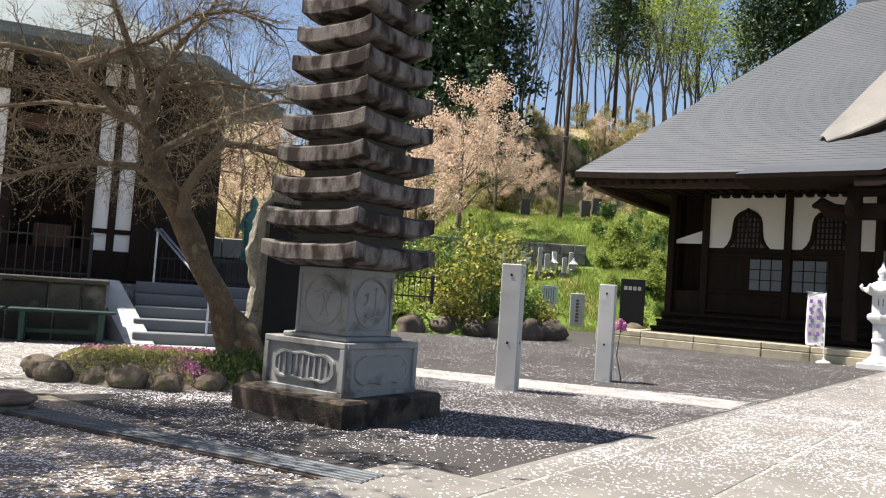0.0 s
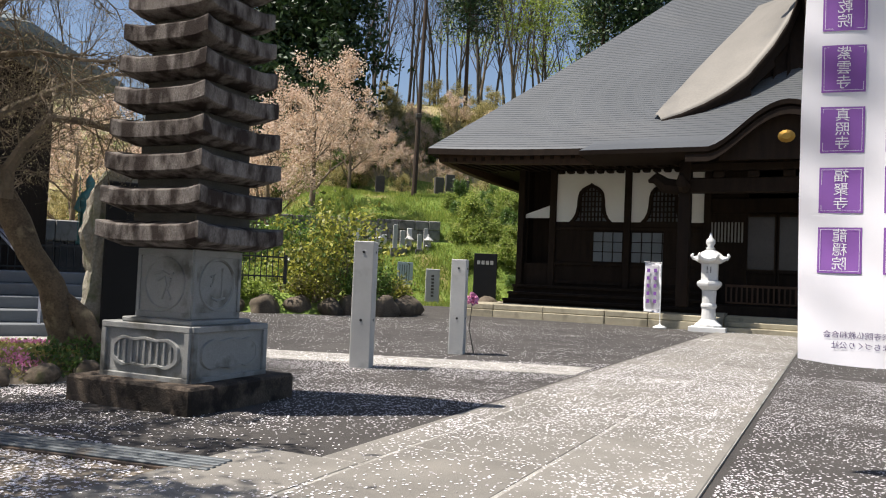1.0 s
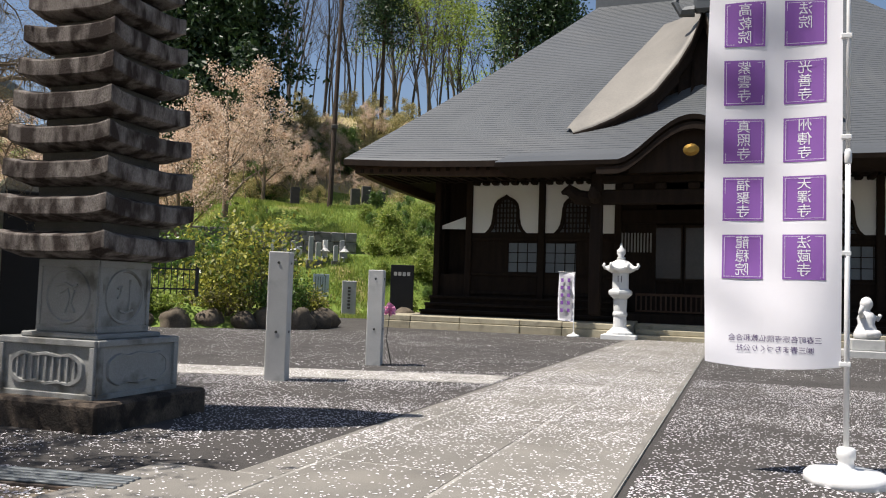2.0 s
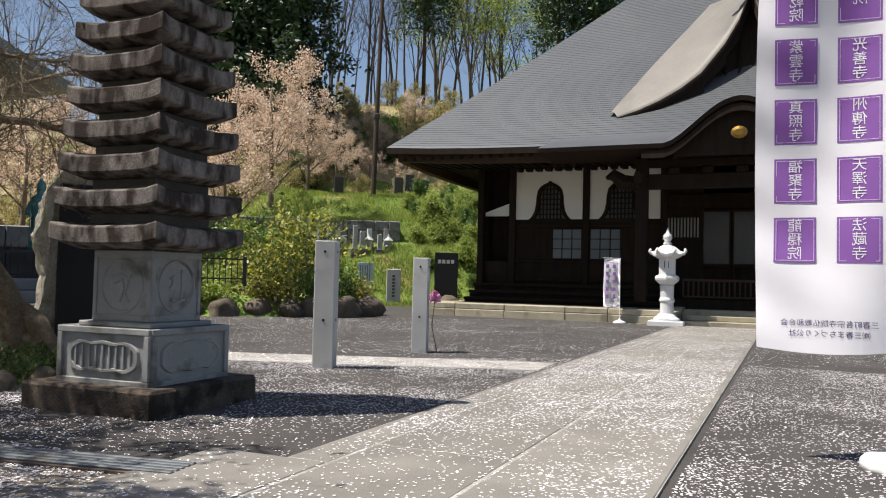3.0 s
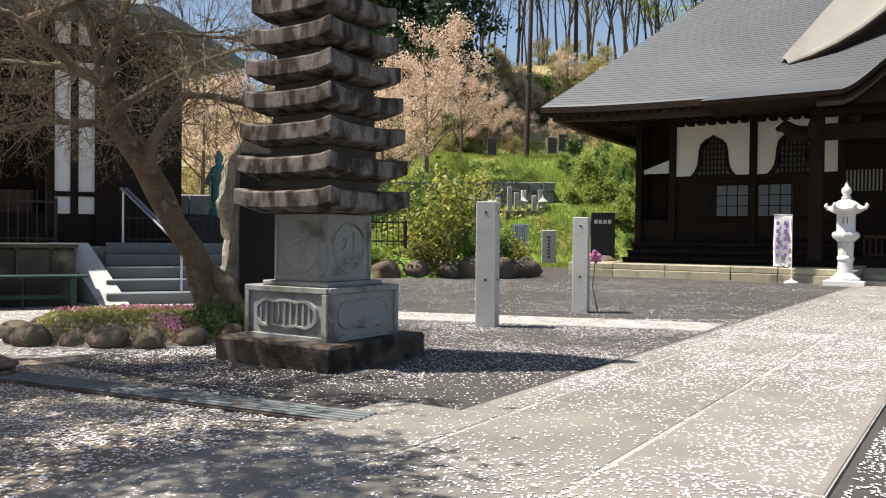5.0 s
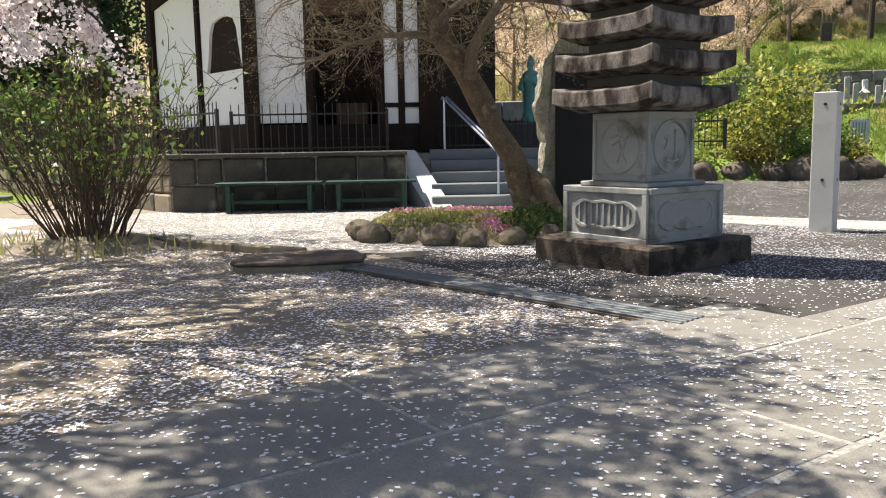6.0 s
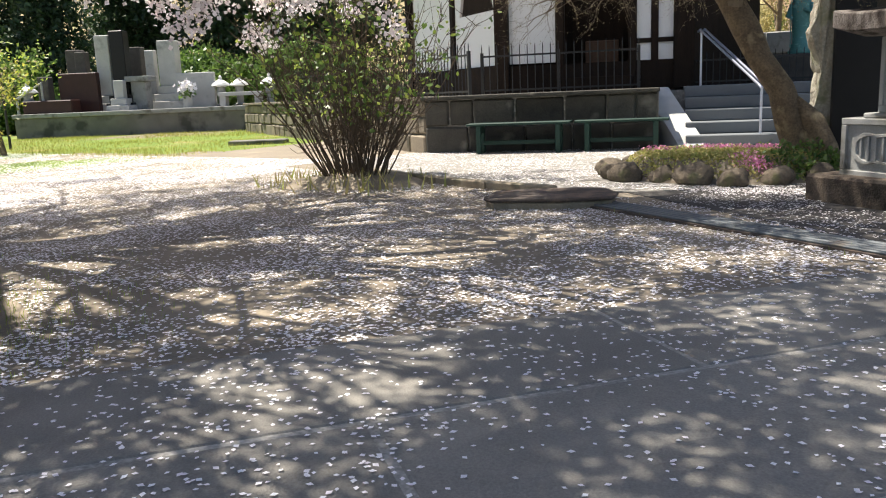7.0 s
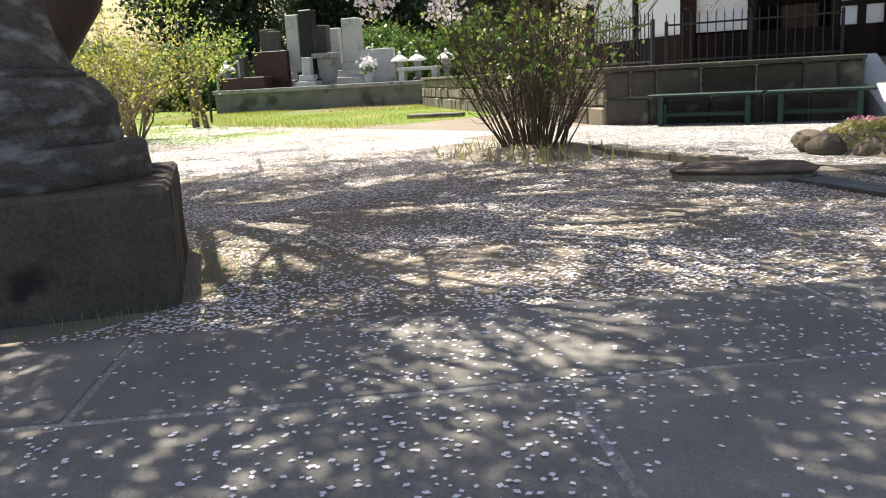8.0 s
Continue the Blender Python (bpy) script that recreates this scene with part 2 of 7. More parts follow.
def tube(bm, pts, radii, n=6):
    """A tapered tube along points."""
    rings = []
    for i, p in enumerate(pts):
        p = Vector(p)
        a, b = Vector(pts[max(i - 1, 0)]), Vector(pts[min(i + 1, len(pts) - 1)])
        ax = (b - a).normalized()
        u = ax.orthogonal().normalized() if not rings else (up - ax * up.dot(ax)).normalized()
        up = u
        w = ax.cross(u)
        rings.append([bm.verts.new(p + (u * math.cos(2 * math.pi * k / n) + w * math.sin(2 * math.pi * k / n)) * radii[i]) for k in range(n)])
    for a, b in zip(rings, rings[1:]):
        for k in range(n):
            bm.faces.new((a[k], a[(k + 1) % n], b[(k + 1) % n], b[k]))
    bm.faces.new(rings[0][::-1]), bm.faces.new(rings[-1])


def quads(name, centres, size, material, rng, parent=None, label="", category="", kind="", flat=0.0, aspect=1.6, bend=0.25):
    """Many small leaves or petals in one mesh, each a bent blade of two faces."""
    n = len(centres)
    c = np.asarray(centres, float)
    a = rng.normal(size=(n, 3))
    a[:, 2] *= (1 - flat)
    a /= np.linalg.norm(a, axis=1)[:, None]
    nr = rng.normal(size=(n, 3)) * (1 - flat)
    nr[:, 2] += 3 * flat
    b = np.cross(nr, a)
    b /= np.linalg.norm(b, axis=1)[:, None] + 1e-9
    nn = np.cross(a, b)
    s = (np.asarray(size) * rng.uniform(0.7, 1.3, n))[:, None]
    l, w = a * s * 0.5, b * s * 0.5 / aspect
    k = nn * s * bend * 0.5
    v = np.stack([c - l, c - w * 1.0 + k, c + l, c + w * 1.0 + k], 1).reshape(-1, 3)
    f = np.arange(4 * n).reshape(n, 4)
    me = bpy.data.meshes.new(name)
    me.vertices.add(4 * n)
    me.vertices.foreach_set("co", v.ravel())
    me.loops.add(4 * n)
    me.loops.foreach_set("vertex_index", f.ravel())
    me.polygons.add(n)
    me.polygons.foreach_set("loop_start", np.arange(n) * 4)
    me.update(calc_edges=True)
    me.materials.append(material)
    ob = new(name, me)
    if parent:
        ob.parent = parent
    return tagged(ob, label, category, "", kind)

# ---- ground: one sheet, flat court, hill behind ----
def smooth(a, b, x):
    k = min(max((x - a) / (b - a), 0.0), 1.0)
    return k * k * (3 - 2 * k)


def ground_z(x, y):
    """Height of the land: a level court with a grassy bank, terraces and a wooded hill round its north and west."""
    n = 0.5 * noise.noise(Vector((x * 0.09, y * 0.09, 1.3))) + 0.25 * noise.noise(Vector((x * 0.3, y * 0.3, 4.1)))
    back = y + 0.10 * x
    bank = (2.35 * smooth(30.3, 33.6, back + 0.5 * n) + 1.1 * smooth(33.8, 34.6, y + 0.056 * x) + 1.5 * smooth(34.6, 38.5, back + n)) * smooth(-4, 0, x) * smooth(26, 14, x)
    left = 2.2 * smooth(24, 33, back + n) * smooth(-1, -7, x)
    hill = 7.9 * smooth(41, 57, back + 2 * n) * smooth(150, 70, back)
    west = 14 * smooth(44, 80, math.hypot(x * 0.95, y * 0.75)) * smooth(-8, -30, x)
    flat = smooth(-6, 6, y + 0.45 * max(-x - 20, 0) + 6)
    side = smooth(30, 20, x + 0.0 * y)
    return (bank + left + hill + west + 0.5 * n * smooth(32, 44, max(back, math.hypot(x, y) * 0.9))) * flat * side


def land(name):
    xs = np.concatenate([np.linspace(-900, -60, 16), np.arange(-57, 45, 0.75), np.linspace(48, 900, 16)])
    ys = np.concatenate([np.linspace(-900, -20, 12), np.arange(-18, 95, 0.75), np.linspace(98, 900, 16)])
    vs = [(x, y, ground_z(x, y)) for y in ys for x in xs]
    nx, ny = len(xs), len(ys)
    fs = [(j * nx + i, j * nx + i + 1, (j + 1) * nx + i + 1, (j + 1) * nx + i) for j in range(ny - 1) for i in range(nx - 1)]
    me = bpy.data.meshes.new(name)
    me.from_pydata(vs, [], fs)
    for m in (M_DIRT, M_GRASS, M_HILL):
        me.materials.append(m)
    idx = []
    for f in fs:
        x = 0.25 * sum(vs[i][0] for i in f)
        y = 0.25 * sum(vs[i][1] for i in f)
        z = 0.25 * sum(vs[i][2] for i in f)
        k = 0
        n = noise.noise(Vector((x * 0.2, y * 0.2, 0)))
        if y + 0.1 * x > 26 and x > -4 and z < 6.5:
            k = 1
        elif z > 0.12:
            k = 2 if n < 0.25 or z > 6 else 1
        elif x < -13 and y > 5.5 and n > -0.3:
            k = 1
        elif y + 0.1 * x > 62 or abs(x) > 60 or y < -20:
            k = 2
        idx.append(k)
    me.polygons.foreach_set("material_index", idx)
    me.polygons.foreach_set("use_smooth", [True] * len(fs))
    return tagged(new(name, me), "bare earth court rising to a grassy wooded hill", "ground", "", "structure")


ground = land("ground")


def sheet(name, pts, z0, z1, material, label, category):
    bm = bmesh.new()
    prism(bm, pts, z0, z1, 'z')
    return obj(name, bm, material, label, category, kind="structure")


def ds_list(*pts):
    return [tuple(S(d, s)[:2]) for d, s in pts]


M_MORTAR = mat("pale_joint_mortar", (0.46, 0.44, 0.40), (0.12, 0.115, 0.10), 0.9, 3.5, 60, 0.3)
# dark asphalt court in front of the temple, on both sides of the path
sheet("court_asphalt", ds_list((3.4, -2.47), (20.6, -2.47), (20.6, -9.6), (24.5, -9.6), (27, -13), (20, -17.5), (9.5, -14.0), (3.45, -6.2)), -0.05, 0.006,
      M_ASPHALT, "grey asphalt court strewn with fallen petals", "pavement")
sheet("court_asphalt_east", ds_list((-8, -0.49), (20.6, -0.49), (20.6, 22), (-8, 22)), -0.05, 0.006,
      M_ASPHALT, "grey asphalt court strewn with fallen petals", "pavement")
# cross path that runs off the main one, its full sun painted in as a paler colour
sheet("cross_path", [(3.10, 8.70), (3.62, 9.50), (-0.35, 10.72), (-8.2, 13.0), (-8.2, 12.0), (-0.30, 9.70)], -0.05, 0.012, M_MORTAR, "concrete cross path, coloured paler as if sunlit", "path")

# main path: three rows of long concrete slabs with open joints
path = empty("path", pose(0, 0, 0), "long worn concrete slabs of the approach path", "path", kind="structure")
part("bed", (lambda bm: (prism(bm, ds_list((-9, -2.95), (3.4, -2.95), (3.4, -2.46), (20.55, -2.46), (20.55, -0.5), (-9, -0.5)), -0.06, 0.0155, 'z'), bm)[1])(bmesh.new()), M_MORTAR, path)
rng_slab = random.Random(5)
for s0, s1, first, step in ((-2.945, -2.205, -1.05, 2.45), (-2.18, -1.35, 0.30, 2.05), (-1.325, -0.505, -0.72, 2.05)):
    k = -4
    while True:
        d0 = first + k * step
        d1 = d0 + step
        k += 1
        if d0 > 20.4:
            break
        d1 = min(d1, 20.5)
        if d1 - d0 < 0.2:
            break
        a = s0 if d0 < 3.2 or s0 > -2.5 else -2.455
        bm = bmesh.new()
        h = 0.0195 + rng_slab.uniform(-0.002, 0.002)
        box(bm, a, s1, d0 + 0.011, d1 - 0.011, -0.03, h, 0.006)
        slab = part("slab", bm, M_CONCRETE, path)
        slab.matrix_basis = site(0, 0)

# ---- thirteen-storey stone pagoda ----
def eave(bm, half, z, t, lift, neck):
    """One stone roof: square in plan, underside flat and rising to lifted corners, thick vertical edge, sloping top."""
    n = 8
    def ring(h, zf, up):
        vs = []
        for side in range(4):
            for i in range(n):
                k = -1 + 2 * i / n
                x, y = ((k, -1), (1, k), (-k, 1), (-1, -k))[side]
                vs.append(bm.verts.new((x * h, y * h, zf + up * (abs(k) ** 4.5))))
        return vs
    rings = [ring(neck, z - 0.030, 0), ring(half * 0.97, z, lift), ring(half, z + 0.012, lift), ring(half, z + t, lift * 1.05), ring(half * 0.99, z + t + 0.01, lift * 1.05),
             ring(neck * 1.02, z + t + 0.045, 0)]
    m = 4 * n
    for a, b in zip(rings, rings[1:]):
        for i in range(m):
            bm.faces.new((a[i], a[(i + 1) % m], b[(i + 1) % m], b[i]))
    bm.faces.new(rings[0][::-1]), bm.faces.new(rings[-1])


pagoda = empty("stone_pagoda", pose(-0.80, 6.615, 0, 0, 0, -34.3), "tall weathered thirteen-storey stone pagoda on a stepped plinth", "pagoda")
part("plinth", cube(-0.605, 0.605, -0.605, 0.605, -0.02, 0.20, 0.02), M_DARKSTONE, pagoda, "dark stained stone plinth")
bm = bmesh.new()
H = 0.43
box(bm, -H, H, -H, H, 0.20, 0.60, 0.012)
base_box = part("base_box", bm, M_PALESTONE, pagoda, "pale carved stone pedestal box")


def wavy_panel(w, h, depth, bars):
    """A cloud-edged sunk panel frame, with upright bars if asked."""
    bm = bmesh.new()
    out, inn = [], []
    n = 56
    for i in range(n):
        a = 2 * math.pi * i / n
        c, s_ = math.cos(a), math.sin(a)
        x = w * math.copysign(abs(c) ** 0.45, c)
        zz = h * math.copysign(abs(s_) ** 0.55, s_) * (1 + 0.09 * math.cos(x / w * 3 * math.pi))
        out.append((x, zz)), inn.append((x * 0.90, zz * 0.84))
    vo, vi = [bm.verts.new((x, -depth, z)) for x, z in out], [bm.verts.new((x, -depth, z)) for x, z in inn]
    bo, bi = [bm.verts.new((x * 1.03, 0, z * 1.04)) for x, z in out], [bm.verts.new((x * 0.97, 0, z * 0.96)) for x, z in inn]
    for i in range(n):
        j = (i + 1) % n
        bm.faces.new((vo[i], vo[j], vi[j], vi[i])), bm.faces.new((bo[i], bo[j], vo[j], vo[i])), bm.faces.new((vi[i], vi[j], bi[j], bi[i]))
    if not bars:
        vs = [bm.verts.new((x, -depth * 0.7, z)) for x, z in inn]
        bm.faces.new(vs)
        for i in range(n):
            j = (i + 1) % n
            bm.faces.new((vi[i], vi[j], vs[j], vs[i]))
    bmesh.ops.recalc_face_normals(bm, faces=bm.faces[:])
    return bm


for k in range(4):
    turn = pose(0, 0, 0, 0, 0, 90 * k)
    bm = bmesh.new()
    # raised frame of each pedestal face: rails and stiles round a sunk field
    for x0, x1, z0, z1 in ((-H, H, 0.56, 0.606), (-H, H, 0.195, 0.235), (-H, -H + 0.05, 0.236, 0.559), (H - 0.05, H, 0.236, 0.559)):
        box(bm, x0, x1, -H - 0.022, -H + 0.01, z0, z1, 0.005)
    p = part("panel_frame", bm, M_PALESTONE, base_box)
    p.matrix_basis = turn
    p = part("carved_panel", wavy_panel(0.325, 0.105, 0.018, k % 2 == 0), M_PALESTONE, base_box)
    p.matrix_basis = turn @ pose(0, -H, 0.395)
    if k % 2 == 0:
        for i in range(9):
            x = (-0.78 + 1.56 * i / 8) * 0.325
            b = part("bar", cube(x - 0.010, x + 0.010, -0.0145, 0.002, -0.086, 0.086, 0.003), M_PALESTONE, base_box)
            b.matrix_basis = p.matrix_basis
part("shelf", cube(-0.345, 0.345, -0.345, 0.345, 0.60, 0.64, 0.01), M_PALESTONE, pagoda)
bm = bmesh.new()
C = 0.272
box(bm, -C, C, -C, C, 0.64, 1.17, 0.012)
shaft = part("shaft", bm, M_PALESTONE, pagoda, "square stone shaft with carved roundels")
for k in range(4):
    bm = bmesh.new()
    for x0, x1, z0, z1 in ((-C, C, 1.115, 1.168), (-C, C, 0.642, 0.69), (-C, -C + 0.035, 0.691, 1.114), (C - 0.035, C, 0.691, 1.114)):
        box(bm, x0, x1, -C - 0.012, -C + 0.01, z0, z1, 0.004)
    p = part("panel_frame", bm, M_PALESTONE, shaft)
    p.matrix_basis = pose(0, 0, 0, 0, 0, 90 * k)
    bm = bmesh.new()
    n = 40
    rg = [[bm.verts.new((r * math.cos(2 * math.pi * i / n), -C - y, 0.905 + r * math.sin(2 * math.pi * i / n))) for i in range(n)] for r, y in ((0.205, 0), (0.20, 0.012), (0.188, 0.012), (0.18, 0))]
    for a, b in zip(rg, rg[1:]):
        for i in range(n):
            bm.faces.new((a[i], a[(i + 1) % n], b[(i + 1) % n], b[i]))
    # carved flowing strokes inside the ring
    strokes = ([(-0.10, 0.07), (-0.02, 0.09), (0.05, 0.06), (0.09, 0.08)], [(-0.07, 0.02), (0.0, 0.05), (0.02, -0.02), (-0.02, -0.12)], [(0.06, 0.04), (0.03, -0.05), (0.07, -0.12)]) if k % 2 == 0 else \
        ([(0.05, 0.13), (0.055, 0.0), (0.05, -0.10)], [(-0.08, 0.06), (-0.04, 0.08), (-0.05, 0.01), (-0.08, -0.01)], [(-0.06, -0.10), (0.0, -0.12), (0.09, -0.10)])
    for st in strokes:
        tube(bm, [(x, -C - 0.003, 0.905 + z) for x, z in st], [0.010] * len(st), 6)
    bmesh.ops.recalc_face_normals(bm, faces=bm.faces[:])
    p = part("roundel", bm, M_PALESTONE, shaft)
    p.matrix_basis = pose(0, 0, 0, 0, 0, 90 * k)
z = 1.21
for i in range(13):
    half = 0.503 - 0.0150 * i
    step = 0.262 - 0.0035 * i
    bm = bmesh.new()
    eave(bm, half, z - 0.004, 0.116, 0.036, half * 0.70)
    part("eave", bm, M_EAVESTONE, pagoda, "lichen-stained stone eave")
    # block colour carries the shade of the gap under each eave
    part("block", cube(-half * 0.62, half * 0.62, -half * 0.62, half * 0.62, z + 0.12, z + step - 0.03, 0.008), M_SHADED_OLDSTONE, pagoda)
    z += step
bm = bmesh.new()
lathe(bm, [(0.16, z - 0.02), (0.17, z + 0.06), (0.08, z + 0.1), (0.10, z + 0.2), (0.05, z + 0.25)] + [(0.05 + 0.04 * (i % 2), z + 0.3 + 0.06 * i) for i in range(10)] + [(0.01, z + 1.0)], 14)
part("finial", bm, M_SHADED_OLDSTONE, pagoda)

# ---- two square granite posts ----
def granite_post(m, h, w):
    e = empty("granite_post", m, "square light granite post with bolt holes beside the cross path", "post", "granite posts")
    bm = bmesh.new()
    box(bm, -w, w, -w, w, -0.02, h, 0.008)
    part("shaft", bm, M_GRANITE, e)
    for zz in (h - 0.12, h * 0.38):
        for k in (0, 1):
            bm = bmesh.new()
            lathe(bm, [(0.016, 0), (0.016, 0.004), (0.011, 0.006)], 10)
            p = part("bolt", bm, M_IRON, e)
            p.matrix_basis = pose(0, 0, 0, 0, 0, 90 * k) @ pose(0, -w, zz, 90, 0, 0)
    return e


granite_post(pose(0.74, 9.02, 0, 0, 0, -17), 1.40, 0.113)
granite_post(pose(2.16, 10.88, 0, 0, 0, -20), 1.29, 0.103)

# ---- main temple hall, in site axes: x = s, y = d ----
AX = -1.0                                   # axis of symmetry in s
temple = empty("temple_hall", site(0, 0), "large dark timber temple hall with a grey hipped metal roof", "temple")


def on_roof(s, d):
    """Height of the main roof's front slope."""
    return 4.72 + (d - 20.8) * 0.790


def hip_roof():
    """Stepped courses of sheet metal on four slopes, eaves turned up at the corners."""
    slopes = []
    rows = 88
    x0, x1, y0, y1 = AX - 9.7, AX + 9.7, 20.8, 39.2
    rx0, rx1, ry = AX - 3.84, AX + 3.84, 30.0
    def corner(k, lift=0.0):
        return [(x0 + (rx0 - x0) * k, y0 + (ry - y0) * k), (x1 + (rx1 - x1) * k, y0 + (ry - y0) * k), (x1 + (rx1 - x1) * k, y1 + (ry - y1) * k), (x0 + (rx0 - x0) * k, y1 + (ry - y1) * k)]
    def zz(k, e):
        return 4.60 + 7.42 * (0.96 * k + 0.04 * k * k) + 0.17 * (abs(e) ** 4) * (1 - k) ** 2
    n = 14
    bm = None
    for side in range(4):
        bm = bmesh.new()
        slopes.append(bm)
        prev = None
        for r in range(rows + 1):
            k = r / rows
            c = corner(k)
            a, b = Vector(c[side]), Vector(c[(side + 1) % 4])
            for up in ((0.0, 0.011) if 0 < r < rows else (0.0,)):
                line = []
                for i in range(n + 1):
                    p = a.lerp(b, i / n)
                    line.append(bm.verts.new((p.x, p.y, zz(k, -1 + 2 * i / n) + up)))
                if prev:
                    for i in range(n):
                        bm.faces.new((prev[i], prev[i + 1], line[i + 1], line[i]))
                prev = line
    # thick edge and boarded underside
    for side in range(4):
        bm = slopes[side]
        c = corner(0)
        a, b = Vector(c[side]), Vector(c[(side + 1) % 4])
        ci = corner(0.24)
        ia, ib = Vector(ci[side]), Vector(ci[(side + 1) % 4])
        ls = []
        for pa, pb, dz, kk in ((a, b, 0.0, 0), (a, b, -0.17, 0), (ia, ib, 0.08, -1)):
            ls.append([bm.verts.new((*pa.lerp(pb, i / n), (zz(0, -1 + 2 * i / n) + dz))) for i in range(n + 1)])
        for u, v in zip(ls, ls[1:]):
            for i in range(n):
                bm.faces.new((u[i + 1], u[i], v[i], v[i + 1])).material_index = 1
    return slopes


for slope in hip_roof():
    part("roof_slope", slope, [M_ROOF, M_DARKWOOD], temple, "grey sheet-metal roof slope with fine courses")
bm = bmesh.new()
box(bm, AX - 4.1, AX + 4.1, 29.75, 30.25, 11.75, 12.55, 0.06)
box(bm, AX - 4.3, AX + 4.3, 29.65, 30.35, 12.55, 12.70, 0.04)
part("ridge", bm, M_ROOF, temple)

# fascia under the eaves and exposed rafters
n = 14
for a, b in (((AX - 9.45, 21.05), (AX + 9.45, 21.05)), ((AX - 9.45, 21.05), (AX - 9.45, 39.0))):
    bm = bmesh.new()
    for i in range(n):
        k0, k1 = i / n, (i + 1) / n
        q = [(a[0] + (b[0] - a[0]) * k, a[1] + (b[1] - a[1]) * k, 0.17 * abs(-1 + 2 * k) ** 4) for k in (k0, k1)]
        vs = []
        for dz0, off in ((4.22, 0.0), (4.50, 0.0), (4.22, 0.22), (4.50, 0.22)):
            for x, y, l in q:
                ox, oy = (0, off) if a[1] == b[1] else (off, 0)
                vs.append(bm.verts.new((x + ox, y + oy, dz0 + l)))
        for f in ((0, 1, 3, 2), (4, 6, 7, 5), (0, 4, 5, 1), (2, 3, 7, 6)):
            bm.faces.new([vs[i_] for i_ in f])
    bmesh.ops.remove_doubles(bm, verts=bm.verts[:], dist=0.001)
    part("eave_beam", bm, M_BROWNWOOD, temple, "brown eave beam below the roof edge")
raf_me = None
for i in range(64):
    m_ = Matrix.Translation((AX - 9.2 + 18.4 * i / 63, 21.1, 4.44)) @ Matrix.Rotation(radians(2), 4, 'X')
    if raf_me is None:
        r0 = part("rafter", cube(-0.045, 0.045, -0.1, 3.2, -0.05, 0.05), M_DARKWOOD, temple)
        r0.matrix_basis = m_
        raf_me = r0.data
    else:
        share("rafter", raf_me, temple, m_)

# big gable over the entrance: its verge curls down to the main slope
VERGE = [(-3.26, 21.9, 5.50), (-2.75, 22.03, 5.68), (-2.20, 22.2, 5.95), (-1.68, 22.5, 6.32), (-1.18, 22.8, 6.78), (-0.63, 23.4, 7.69), (-0.29, 23.9, 8.48), (0.0, 24.5, 9.66)]
VALLEY = [(-3.50, 22.0, 5.62), (-3.32, 22.6, 6.10), (-3.10, 23.2, 6.58), (-2.86, 24.0, 7.20), (-2.60, 24.8, 7.82), (-2.0, 26.6, 9.20), (-1.5, 28.2, 10.45), (0.0, 29.6, 11.45)]
# weathered metal, lighter and browner than the roof to paint in direct sun
M_SUNLIT_VERGE = mat("sunlit_weathered_verge_metal", (0.20, 0.185, 0.16), (0.14, 0.13, 0.112), 0.6, 0.8, 20, 0.1, metal=0.15, spots=(0.11, 0.105, 0.095), spot_scale=0.9, spot_at=0.55, spot_soft=0.3)
